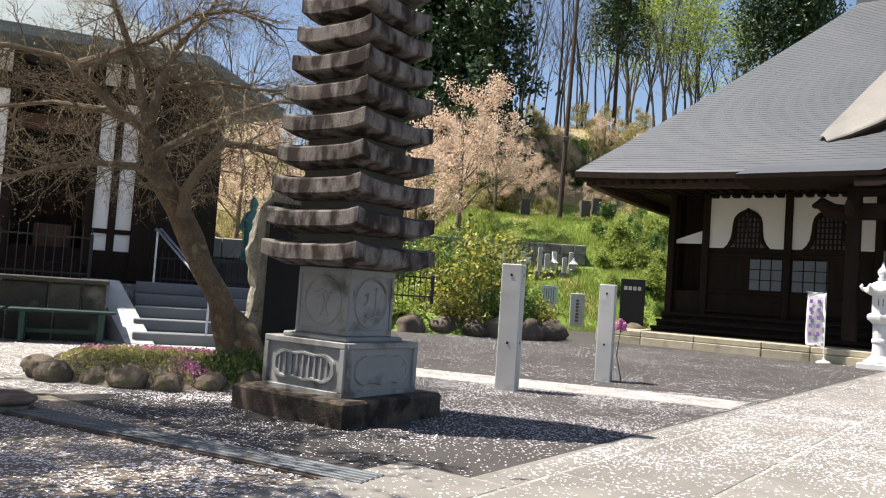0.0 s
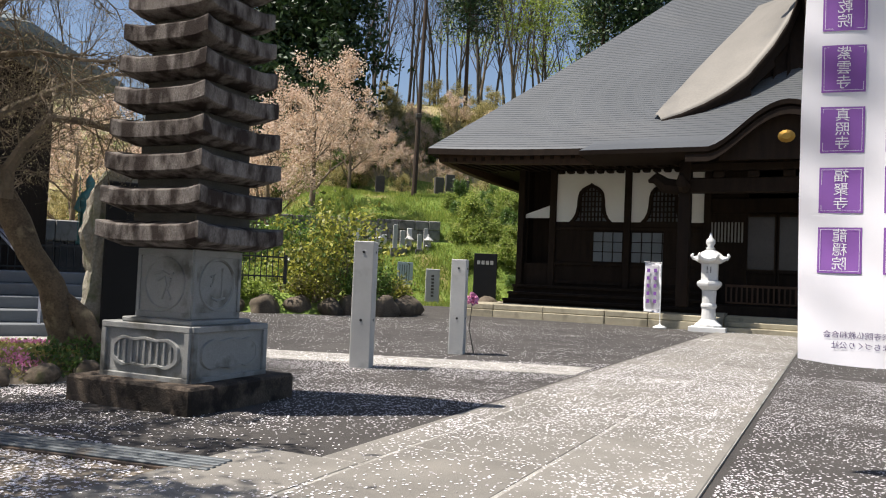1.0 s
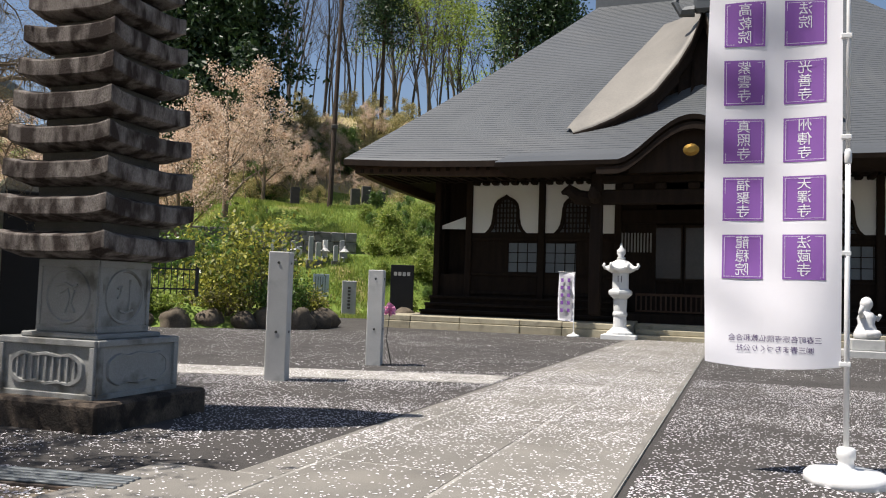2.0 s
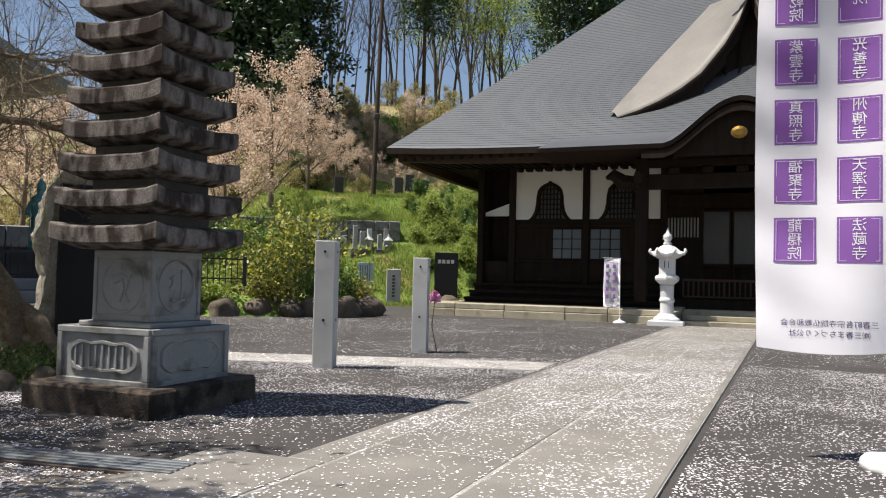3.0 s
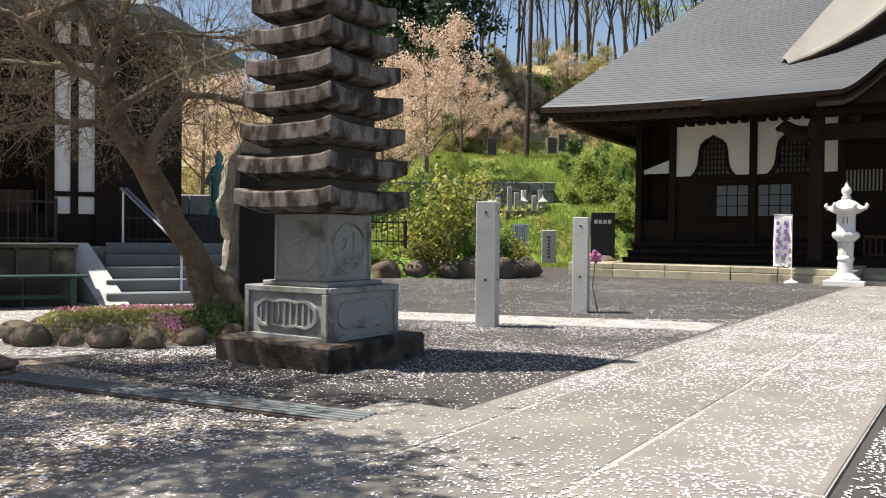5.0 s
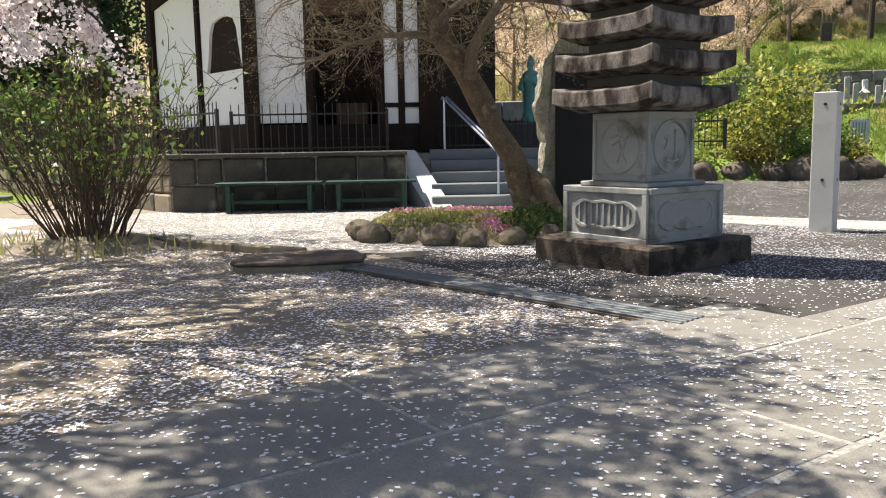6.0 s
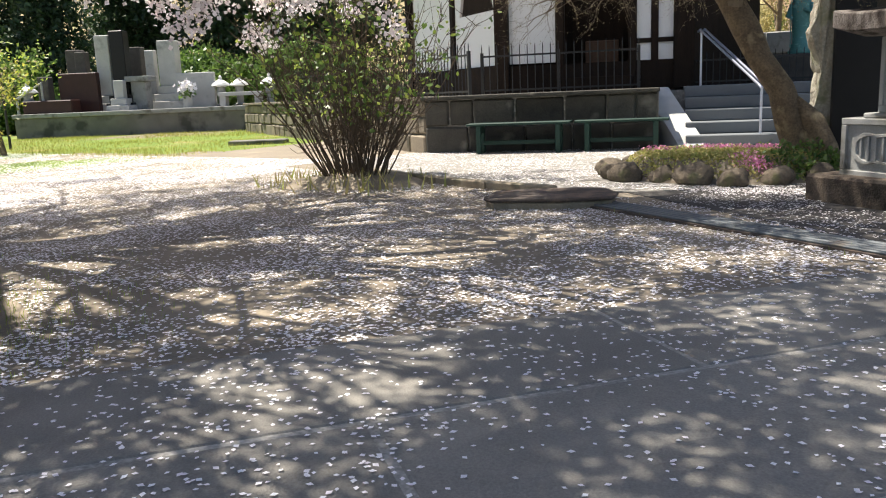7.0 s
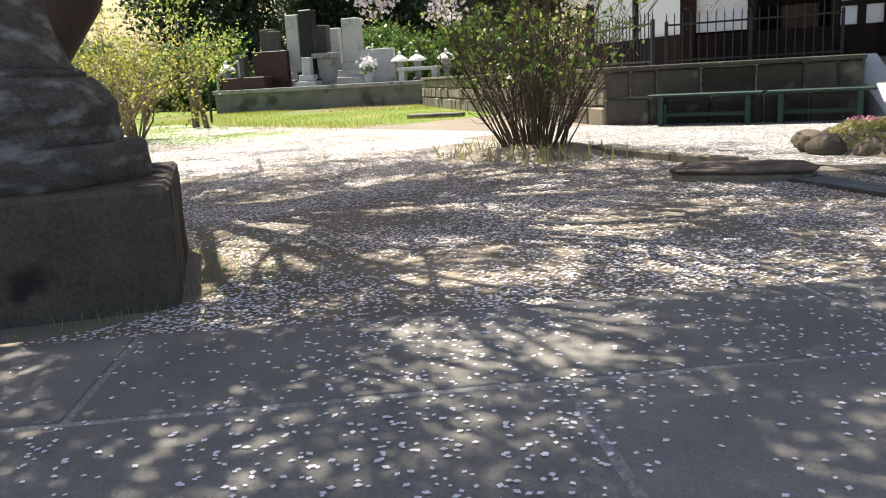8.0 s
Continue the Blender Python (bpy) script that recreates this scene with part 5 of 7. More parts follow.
quads("budding", scatter(tips[::2], 1, 0.015, g), 0.017, M_BUD, g, tree, "opening buds", kind="stuff")

# big cherry whose blossoming limbs hang over the court
R = random.Random(31)
cherry = empty("cherry_tree", pose(-7.25, 2.35, 0), "large old cherry tree in full pale pink blossom", "tree")
bm = bmesh.new()
ctr = [(-0.80, -0.95, -0.05), (-0.68, -0.80, 0.4), (-0.45, -0.50, 1.05), (-0.18, -0.14, 1.65), (0.02, 0.05, 2.3), (0.1, 0.05, 3.2)]
tube(bm, ctr, [0.40, 0.29, 0.235, 0.215, 0.22, 0.20], 16)
for v in bm.verts:
    v.co += 0.05 * noise.noise_vector(v.co * 3.5)
part("trunk", bm, M_DARKBARK, cherry, smooth=True)
ctips = []


def clear(q):
    """Keeps boughs above head height near the path and out of the way of the court's west side."""
    w = q + Vector((-7.25, 2.35, 0))
    low = 2.75 if w.x > -4.6 else 1.9
    if w.x > -3.6 or w.y > -1.08 * w.x:
        low = 4.3
    if w.y < 2.0:
        low = max(low, 3.2)
    return Vector((q.x, q.y, max(q.z, low)))


for i in range(17):
    a = 2 * math.pi * i / 17 + R.uniform(-0.15, 0.15)
    L = R.uniform(3.0, 3.9)
    bm = bmesh.new()
    grow(bm, R, (0.1 * math.cos(a), 0.1 * math.sin(a), R.uniform(2.4, 3.2)), (math.cos(a), math.sin(a), R.uniform(0.35, 0.95)), L, 0.078, 3, ctips, 0.17, -0.03, (4, 5), 0.60, 0.85, 6, clear)
    part("bough", bm, M_DARKBARK, cherry)
# the low bough that hangs into view over the shrub
for d_, L, z_ in (((0.60, 0.55, 0.10), 3.1, 2.6), ((0.35, 0.85, 0.08), 3.6, 2.7), ((0.80, 0.45, 0.22), 3.2, 2.9), ((0.1, 0.95, 0.15), 3.4, 2.8)):
    bm = bmesh.new()
    grow(bm, R, (0.15, 0.1, z_), d_, L, 0.10, 3, ctips, 0.13, -0.05, (3, 5), 0.55, 0.8, 6, clear)
    part("bough", bm, M_DARKBARK, cherry)
for i in range(6):
    a = radians(-70 + 18 * i)
    bm = bmesh.new()
    grow(bm, R, (0.1, 0, 3.0), (math.cos(a), math.sin(a), R.uniform(0.5, 0.8)), R.uniform(2.6, 3.6), 0.07, 3, ctips, 0.17, -0.03, (4, 5), 0.60, 0.85, 6, clear)
    part("bough", bm, M_DARKBARK, cherry)
for i in range(22):
    a, k = R.uniform(0, 6.28), R.uniform(0.3, 2.2)
    bm = bmesh.new()
    grow(bm, R, (k * math.cos(a), k * math.sin(a), R.uniform(3.7, 4.6)), (R.gauss(0, 1), R.gauss(0, 1), 0.5), 1.3, 0.03, 2, ctips, 0.17, 0.0, (3, 5), 0.65, 0.9, 5, clear)
    part("bough", bm, M_DARKBARK, cherry)
for T in ((1.75, 2.55, 1.75), (2.25, 2.95, 2.05), (1.0, 3.15, 1.95), (1.35, 2.05, 2.15), (0.2, 2.6, 2.1), (1.6, 3.5, 2.4)):
    bm = bmesh.new()
    T = Vector(T)
    P_ = [Vector((0.1, 0.1, 2.9)), T * 0.35 + Vector((0, 0, 2.6)), Vector((T.x * 0.7, T.y * 0.7, 3.0)), Vector((T.x * 0.9, T.y * 0.9, (T.z + 3.0) / 2 - 0.1)), T]
    tube(bm, P_, [0.06, 0.05, 0.035, 0.02, 0.01], 7)
    for i in (2, 3, 4):
        for _ in range(5):
            q = P_[i].lerp(P_[i - 1], R.random())
            grow(bm, R, q, (R.gauss(0, 1), R.gauss(0, 1), R.gauss(-0.35, 0.3)), R.uniform(0.35, 0.6), 0.011, 1, ctips, 0.15, -0.08, (2, 3), 0.7, 0.7, 4, lambda v: Vector((v.x, v.y, max(v.z, 1.45))))
    part("bough", bm, M_DARKBARK, cherry)
g = np.random.default_rng(31)
keep_t = ctips[:]
g.shuffle(keep_t)


def leafy_there(q):
    """Shapes the dapple: culls unseen upper blossom by noise and by its shadow's ground x (rim), thinning eastwards."""
    if q.z < 3.2:
        return True
    rim = q.x - 7.25 + 0.475 * q.z
    if rim > 0.15:
        return False
    return noise.noise(q * 1.7 + Vector((5, 2, 1))) > 0.07 - 0.12 * max(0.0, min(1.0, (rim + 4.5) / 2.0)) + 0.30 * max(0.0, min(1.0, (rim + 0.9) / 1.0))


keep_t = [q for q in keep_t if leafy_there(q)][:13000]
quads("blossom", np.concatenate([scatter([q for q in keep_t if q.z > 3.2], 15, 0.07, g), scatter([q for q in keep_t if q.z > 3.6 and noise.noise(q * 1.5) > -0.25], 12, 0.20, g)]), 0.060, M_BLOSSOM, g, cherry, "pale pink blossom", kind="stuff", aspect=1.15)

low_t = [q for q in keep_t if q.z <= 3.2 and noise.noise(q * 2.2) > -0.22]
quads("blossom", scatter(low_t, 13, 0.045, g), 0.043, M_BLOSSOM, g, cherry, "pale pink blossom", kind="stuff", aspect=1.1)

# multi-stemmed shrub on the court
R = random.Random(12)
shrub = empty("tall_shrub", pose(-6.12, 6.32, 0), "tall multi-stemmed shrub with fresh green leaves", "shrub")
stips = []
M_STEM = mat("dark_stem_bark", (0.15, 0.11, 0.075), (0.06, 0.044, 0.03), 0.9, 6, 40, 0.3)
for i in range(105):
    a, k = R.uniform(0, 2 * math.pi), R.random() ** 0.6
    b = Vector((0.34 * k * math.cos(a), 0.26 * k * math.sin(a), 0))
    lean = Vector((math.cos(a) * 0.58 * k, math.sin(a) * 0.58 * k, 1))
    pts, rad = wander(R, b, lean, R.uniform(1.2, 2.15), R.uniform(0.006, 0.012), 0.003, 7, 0.09, 0.0)
    bm = bmesh.new()
    tube(bm, pts, rad, 5)
    for q in pts[2:]:
        for _ in range(2):
            p2, r2 = wander(R, q, Vector((R.gauss(0, 1), R.gauss(0, 1), 0.9)), R.uniform(0.15, 0.45), 0.005, 0.002, 3, 0.2, 0)
            tube(bm, p2, r2, 3)
            if q.z > 0.65:
                stips.extend(p2[1:])
    part("stem", bm, M_STEM, shrub)
g = np.random.default_rng(12)
quads("leaves", scatter(stips[::9], 2, 0.05, g), 0.080, M_DARKLEAF, g, shrub, "glossy green leaves", kind="stuff", aspect=1.7)
quads("young_leaves", scatter(stips[::9], 2, 0.06, g), 0.065, M_YOUNGLEAF, g, shrub, "fresh yellow-green leaves", kind="stuff", aspect=1.7)
bm = bmesh.new()
bmesh.ops.create_grid(bm, x_segments=16, y_segments=16, size=1.0)
for v in bm.verts:
    a = max(0, 1 - v.co.x ** 2 - v.co.y ** 2)
    v.co.z = 0.13 * a ** 0.8 - 0.02 + 0.015 * noise.noise(v.co * 6)
    v.co.x *= 0.95
    v.co.y *= 0.75
o = obj("earth_mound", bm, M_DIRT, "low earth mound round the shrub's foot", "mound", kind="structure", smooth=True)
o.matrix_basis = pose(-6.12, 6.30, 0)


def broad_tree(seed, h, r, leaf, leaf_size, per, depth=3, bark=None, label="", spread=0.8, base=0.35, leaves="leaves", curl=0.12, forks=(3, 4), limbs=9):
    """A tree with a tapered trunk, limbs and a crown of small leaves, at the origin."""
    R_ = random.Random(seed)
    e = empty("tree", pose(0, 0, 0), label, "tree")
    tips_ = []
    pts, rad = wander(R_, (0, 0, -0.3), (0, 0, 1), h * 0.9, r, r * 0.2, 9, 0.05, 0.03)
    bm = bmesh.new()
    tube(bm, pts, rad, 8)
    part("trunk", bm, bark or M_TWIG, e, smooth=True)
    bm = bmesh.new()
    for i in range(limbs):
        k = base + (1 - base) * i / limbs
        j = min(int(k * 9), 8)
        a = i * 2.4 + R_.uniform(-0.3, 0.3)
        grow(bm, R_, pts[j], (math.cos(a) * spread, math.sin(a) * spread, 0.75), h * 0.30 * (1.15 - 0.5 * k), rad[j] * 0.5, depth - 1, tips_, curl, 0.05, forks, 0.6, 0.7, 5)
    part("branchwork", bm, bark or M_TWIG, e)
    if leaf:
        g_ = np.random.default_rng(seed)
        quads(leaves, scatter(tips_, per, leaf_size * 1.3, g_), leaf_size, leaf, g_, e, kind="stuff")
    return e


def conifer(seed, h, r, label, bare=0.15, n=5200, size=0.34):
    """A cedar: straight trunk, drooping sprays in an uneven cone."""
    R_ = random.Random(seed)
    g_ = np.random.default_rng(seed)
    e = empty("tree", pose(0, 0, 0), label, "tree")
    bm = bmesh.new()
    tube(bm, [(0, 0, -0.5), (0, 0, h * 0.5), (0, 0, h)], [h * 0.011, h * 0.008, 0.03], 8)
    part("trunk", bm, M_DARKBARK, e, smooth=True)
    bm = bmesh.new()
    cl = []
    for i in range(70):
        k = bare + (1 - bare) * (i / 70) ** 0.9
        a = i * 2.39996 + R_.uniform(-0.4, 0.4)
        L = r * (1.08 - k) ** 0.75 * R_.uniform(0.65, 1.2)
        p0 = Vector((0, 0, h * k))
        pts, rad = wander(R_, p0, (math.cos(a), math.sin(a), 0.15), L, 0.05, 0.012, 4, 0.08, -0.04)
        tube(bm, pts, rad, 4)
        for q in pts[1:]:
            cl.append(q)
    part("branchwork", bm, M_DARKBARK, e)
    per = max(1, n // len(cl))
    quads("sprays", scatter(cl, per, r * 0.13, g_), size, M_PINEGREEN, g_, e, kind="stuff", aspect=2.4)
    return e


def place(e, x, y, turn=0.0, k=1.0, first=False):
    m = pose(x, y, ground_z(x, y) - 0.1, 0, 0, turn) @ Matrix.Diagonal((k, k, k, 1))
    if first:
        e.matrix_basis = m
        return e
    c = copy_thing(e, m)
    c.matrix_basis = m
    return c


RT = random.Random(77)
# dark cedars
cA = conifer(1, 19, 3.4, "dense dark green cedar on the hillside", 0.08, 17000, 0.40)
cB = conifer(2, 17, 3.6, "tall cedar with a bare lower trunk", 0.45, 7000, 0.32)
place(cA, 0.9, 47, 0, 1.0, True)
place(cB, 9.6, 51, 0, 0.80, True)
for x, y, k in ((-2.6, 49, 1.05), (-1.0, 52, 1.0)):
    place(cA, x, y, RT.uniform(0, 360), k)
for x, y, k in ((18.4, 50, 0.95), (20.6, 49, 1.0), (22.4, 52, 0.95)):
    place(cB, x, y, RT.uniform(0, 360), k)
for x, y, k in ((-40, 26, 0.9), (-37, 32, 0.95), (-44, 20, 1.0), (-33, 36, 0.9), (-46, 30, 1.1), (-28, 39, 0.95), (-41, 38, 1.1), (-50, 12, 1.1), (-35, 27.5, 0.75), (-31, 31, 0.7), (-38, 20, 0.7)):
    place(cA, x, y, RT.uniform(0, 360), k)
# leafless woodland along the crest
wA = broad_tree(3, 13, 0.11, None, 0, 0, 4, M_WOODBARK, "tall leafless woodland tree on the crest", 0.36, 0.42, curl=0.10)
wB = broad_tree(4, 12, 0.085, None, 0, 0, 4, M_WOODBARK, "slender leafless woodland tree on the crest", 0.30, 0.48, curl=0.12)
place(wA, 3.9, 55, 0, 1, True)
place(wB, 6.8, 56, 0, 1, True)
for i in range(44):
    x = -1.0 + 21 * i / 43 + RT.uniform(-0.5, 0.5)
    y = 57 + RT.uniform(-1, 8)
    place(RT.choice((wA, wB)), x, y, RT.uniform(0, 360), RT.uniform(0.8, 1.25))
for i in range(16):
    place(RT.choice((wA, wB)), -26 + 1.5 * i, 50 + RT.uniform(-4, 8), RT.uniform(0, 360), RT.uniform(0.8, 1.2))
# trees in yellow-green young leaf beyond the temple roof
yA = broad_tree(5, 12, 0.16, M_YOUNGLEAF, 0.20, 2, 4, None, "tree in yellow-green young leaf on the crest", 0.5, 0.4)
place(yA, 14.5, 57, 0, 1.0, True)
for x, y, k in ((17, 58, 0.95), (12.2, 60, 0.9), (20, 62, 1.1)):
    place(yA, x, y, RT.uniform(0, 360), k)
# cherry trees in salmon young leaf and late blossom on the slope
pA = broad_tree(6, 6.5, 0.16, M_PINKBUD, 0.10, 4, 4, None, "hillside cherry in salmon-pink blossom and young leaf", 0.95, 0.25, "blossom", forks=(3, 5))
place(pA, 0.1, 35.5, 0, 1.0, True)
for x, y, k in ((1.9, 39.5, 0.70), (-1.6, 33.5, 0.95), (3.4, 42, 0.50), (7.6, 43.5, 0.38), (0.2, 45, 0.6), (-3.6, 33, 0.85), (-7.5, 27.5, 0.85), (-10.5, 25, 0.75), (-5.0, 25, 0.62), (1.0, 43, 0.55), (4.0, 45.5, 0.45), (-2.5, 39, 0.9), (6.5, 46.5, 0.4), (-13, 29, 0.95), (-9, 35, 0.9), (-16, 34, 1.0), (2.6, 43.5, 0.38), (5.4, 44, 0.36), (7.6, 45, 0.38), (9.4, 46, 0.36), (3.2, 48, 0.42), (6.2, 48.5, 0.42), (8.8, 49.5, 0.4), (0.2, 46, 0.5), (11, 47.5, 0.36), (-5.5, 30, 0.6), (-8, 22.5, 0.5)):
    place(pA, x, y, RT.uniform(0, 360), k)
# budding scrub over the slope
sA = broad_tree(9, 2.4, 0.04, M_OLIVE, 0.10, 4, 3, M_WOODBARK, "low olive-brown budding scrub on the slope", 1.1, 0.05, forks=(3, 5))
place(sA, 5.0, 46, 0, 0.8, True)
for i in range(85):
    x, y = RT.uniform(-14, 15), RT.uniform(40.5, 57)
    place(sA, x, y, RT.uniform(0, 360), RT.uniform(0.45, 1.05))
# evergreen undergrowth on the slopes
uA = broad_tree(7, 2.2, 0.05, M_DARKLEAF, 0.13, 7, 3, None, "evergreen bush on the slope", 1.1, 0.05, forks=(3, 5))
place(uA, 1.6, 43.5, 0, 0.9, True)
for i in range(20):
    place(uA, RT.uniform(-16, 9), RT.uniform(44, 52), RT.uniform(0, 360), RT.uniform(0.5, 1.0))
for i in range(34):
    x, y = RT.uniform(6.4, 12), RT.uniform(29.5, 38)
    place(uA, x, y, RT.uniform(0, 360), RT.uniform(0.22, 0.42))
uB = broad_tree(17, 1.5, 0.03, M_GRASSBLADE, 0.11, 7, 3, M_WOODBARK, "bright green bramble on the bank", 1.2, 0.02, forks=(3, 5))
place(uB, 9.0, 32.0, 0, 0.7, True)
for i in range(46):
    x, y = RT.uniform(6.2, 12.5), RT.uniform(28.6, 37)
    place(uB, x, y, RT.uniform(0, 360), RT.uniform(0.35, 0.9))
for i in range(22):
    a, rr_ = radians(RT.uniform(44, 78)), RT.uniform(36, 44)
    place(uA, -rr_ * math.sin(a), rr_ * math.cos(a), RT.uniform(0, 360), RT.uniform(0.9, 1.6))

# ---- banner on a pole beside the path ----
def words(bm, text, size, m, depth=0.0):
    """Adds the outline of a line of writing, centred, to bm."""
    cu = bpy.data.curves.new("words", 'FONT')
    cu.body, cu.size, cu.align_x, cu.align_y = text, size, 'CENTER', 'CENTER'
    cu.resolution_u = 2
    ob = bpy.data.objects.new("words", cu)
    scene.collection.objects.link(ob)
    me = ob.evaluated_get(bpy.context.evaluated_depsgraph_get()).to_mesh()
    start = len(bm.verts)
    bm.from_mesh(me)
    bm.verts.ensure_lookup_table()
    bmesh.ops.transform(bm, matrix=m, verts=bm.verts[start:])
    bpy.data.objects.remove(ob)
    bpy.data.curves.remove(cu)


M_INK = mat("dark_violet_ink", (0.09, 0.05, 0.16), (0.07, 0.04, 0.13), 0.8, 8, 200, 0.02)


def sway(x, z):
    """How far the cloth bellies out of its plane, x from the pole, z above its hem."""
    k = min(x / 0.76, 1.0)
    return 0.06 * k * math.sin(2.4 * z + 3.0 * x + 0.6) + 0.016 * math.sin(9 * x + 1.7 * z) + 0.008 * k * math.sin(14 * z - 8 * x)


PB = Vector((3.60, 3.905, 0))
ang = math.degrees(math.atan2(4.34 - PB.y, 3.0 - PB.x))
banner = empty("banner", pose(PB.x, PB.y, 0, 0, 0, ang), "tall white banner with purple squares on a white pole", "banner")
LEN, WID, HEM = 2.75, 0.745, 0.66
bm = bmesh.new()
nx, nz = 22, 60
for side in (0, 0.0016):
    grid = [[bm.verts.new((0.03 + WID * i / nx - 0.05 * 0 + 0.02 * math.sin(LEN * j / nz * 1.4) * (i / nx), sway(WID * i / nx, LEN * j / nz) + side, HEM + LEN * j / nz - 0.03 * (1 - j / nz) * math.sin(3.0 * i / nx)))
             for i in range(nx + 1)] for j in range(nz + 1)]
    for j in range(nz):
        for i in range(nx):
            q = (grid[j][i], grid[j][i + 1], grid[j + 1][i + 1], grid[j + 1][i])
            bm.faces.new(q if side else q[::-1])
cloth = part("cloth", bm, M_CLOTH, banner, "thin white printed cloth", smooth=True)


def on_cloth(bm, lift):
    """Lays flat work (x along the cloth, z up) on both of its faces."""
    for v in bm.verts:
        v.co.y = sway(v.co.x - 0.03, v.co.z - HEM) + lift
    return bm


cols_txt = (("法蔵寺", "天澤寺", "州傳寺", "光善寺", "法院", "寺院"), ("龍穏院", "福聚寺", "真照寺", "紫雲寺", "高乾院", "寺院"))
for c, x0 in ((0, 0.115), (1, 0.455)):
    for r_ in range(6):
        z0 = HEM + 0.50 + 0.352 * r_
        w_, h_ = 0.232, 0.268
        for lift in (0.0035, -0.0025):
            bm = bmesh.new()
            vs = [[bm.verts.new((x0 + w_ * i / 8, 0, z0 + h_ * j / 8)) for i in range(9)] for j in range(9)]
            for j in range(8):
                for i in range(8):
                    bm.faces.new((vs[j][i], vs[j][i + 1], vs[j + 1][i + 1], vs[j + 1][i]))
            sq = part("purple_square", on_cloth(bm, lift), M_PURPLE, cloth)
            if lift > 0:
                bm = bmesh.new()
                for i, ch in enumerate(cols_txt[c][r_]):
                    words(bm, ch, 0.082, Matrix.Translation((x0 + w_ / 2, 0, z0 + h_ - 0.052 - 0.082 * i)) @ Matrix.Rotation(radians(90), 4, 'X'))
                for a in (0.012, w_ - 0.014):
                    q = [bm.verts.new((x0 + a + k[0], 0, z0 + 0.012 + k[1])) for k in ((0, 0), (0.002, 0), (0.002, h_ - 0.024), (0, h_ - 0.024))]
                    bm.faces.new(q)
                for a in (0.012, h_ - 0.014):
                    q = [bm.verts.new((x0 + 0.012 + k[0], 0, z0 + a + k[1])) for k in ((0, 0), (w_ - 0.024, 0), (w_ - 0.024, 0.002), (0, 0.002))]
                    bm.faces.new(q)
                part("lettering", on_cloth(bm, 0.0058), M_CLOTH, sq, "white characters")
for txt, z_, s_ in (("三春町各宗寺院仏教和合会", 0.145, 0.043), ("㈱三春まちづくり公社", 0.085, 0.043)):
    bm = bmesh.new()
    words(bm, txt, s_, Matrix.Translation((0.03 + WID * 0.48, 0, HEM + z_)) @ Matrix.Rotation(radians(90), 4, 'X'))
    part("small_lettering", on_cloth(bm, 0.004), M_INK, cloth)
bm = bmesh.new()
tube(bm, [(0, 0, 0.12), (0, 0, 1.9)], [0.0155, 0.0155], 12)
tube(bm, [(0, 0, 1.86), (0, 0, 3.55)], [0.012, 0.012], 12)
lathe(bm, [(0.016, 1.84), (0.021, 1.85), (0.021, 1.91), (0.013, 1.93)], 12)
tube(bm, [(0, 0, 3.45), (WID + 0.05, 0, 3.47)], [0.008, 0.006], 8)
part("pole", bm, M_PLASTIC, banner, smooth=True)
for z_ in (0.68, 1.32, 2.0, 2.6, 3.2):
    part("clip", cube(-0.02, 0.04, -0.016, 0.016, z_ - 0.014, z_ + 0.014, 0.004), M_PLASTIC, banner)
bm = bmesh.new()
lathe(bm, [(0.205, -0.01), (0.225, 0.01), (0.225, 0.05), (0.20, 0.075), (0.06, 0.088), (0.045, 0.10), (0.04, 0.14), (0.05, 0.145), (0.05, 0.20), (0.035, 0.21), (0.018, 0.212)], 22)
part("base", bm, M_PLASTIC, banner, "white plastic water-filled base", smooth=True)

# small banner before the temple
b2_ = empty("small_banner", pose(8.72, 18.82, 0, 0, 0, -38), "small white banner with purple blocks by the lantern", "banner")
bm = bmesh.new()
gr = [[bm.verts.new((-0.40 * i / 8 - 0.01 + 0.06 * (j / 14 - 1) * (i / 8) * 0, 0.03 * math.sin(1.5 * j / 4 + i / 3), 0.38 + 1.22 * j / 14 + 0.03 * i / 8)) for i in range(9)] for j in range(15)]
for j in range(14):
    for i in range(8):
        bm.faces.new((gr[j][i], gr[j][i + 1], gr[j + 1][i + 1], gr[j + 1][i]))
bmesh.ops.solidify(bm, geom=bm.faces[:], thickness=0.002)
bcl = part("cloth", bm, M_CLOTH, b2_, smooth=True)
for i in range(5):
    for x in (-0.19, -0.36):
        bm = bmesh.new()
        box(bm, x + 0.02, x + 0.09, -0.048, -0.044, 0.62 + 0.19 * i, 0.71 + 0.19 * i)
        part("purple_square", bm, M_PURPLE, bcl)
bm = bmesh.new()
tube(bm, [(0, 0, 0.05), (0, 0, 1.64)], [0.012, 0.010], 8)
tube(bm, [(0.02, 0, 1.62), (-0.43, 0, 1.64)], [0.007, 0.006], 6)
part("pole", bm, M_PLASTIC, b2_)
bm = bmesh.new()
lathe(bm, [(0.16, 0), (0.17, 0.03), (0.12, 0.06), (0.03, 0.09), (0.02, 0.12)], 16)
part("base", bm, M_PLASTIC, b2_, smooth=True)

# granite lantern
lan = empty("stone_lantern", pose(9.60, 18.05, 0, 0, 0, -34) @ Matrix.Diagonal((0.84, 0.84, 1, 1)), "tall white granite lantern with a flared hexagonal cap", "lantern")
M_WHITESTONE = mat("white_granite", (0.70, 0.70, 0.68), (0.58, 0.58, 0.57), 0.75, 3, 200, 0.12)
part("foot_slab", cube(-0.50, 0.50, -0.42, 0.42, -0.02, 0.12, 0.01), M_WHITESTONE, lan)
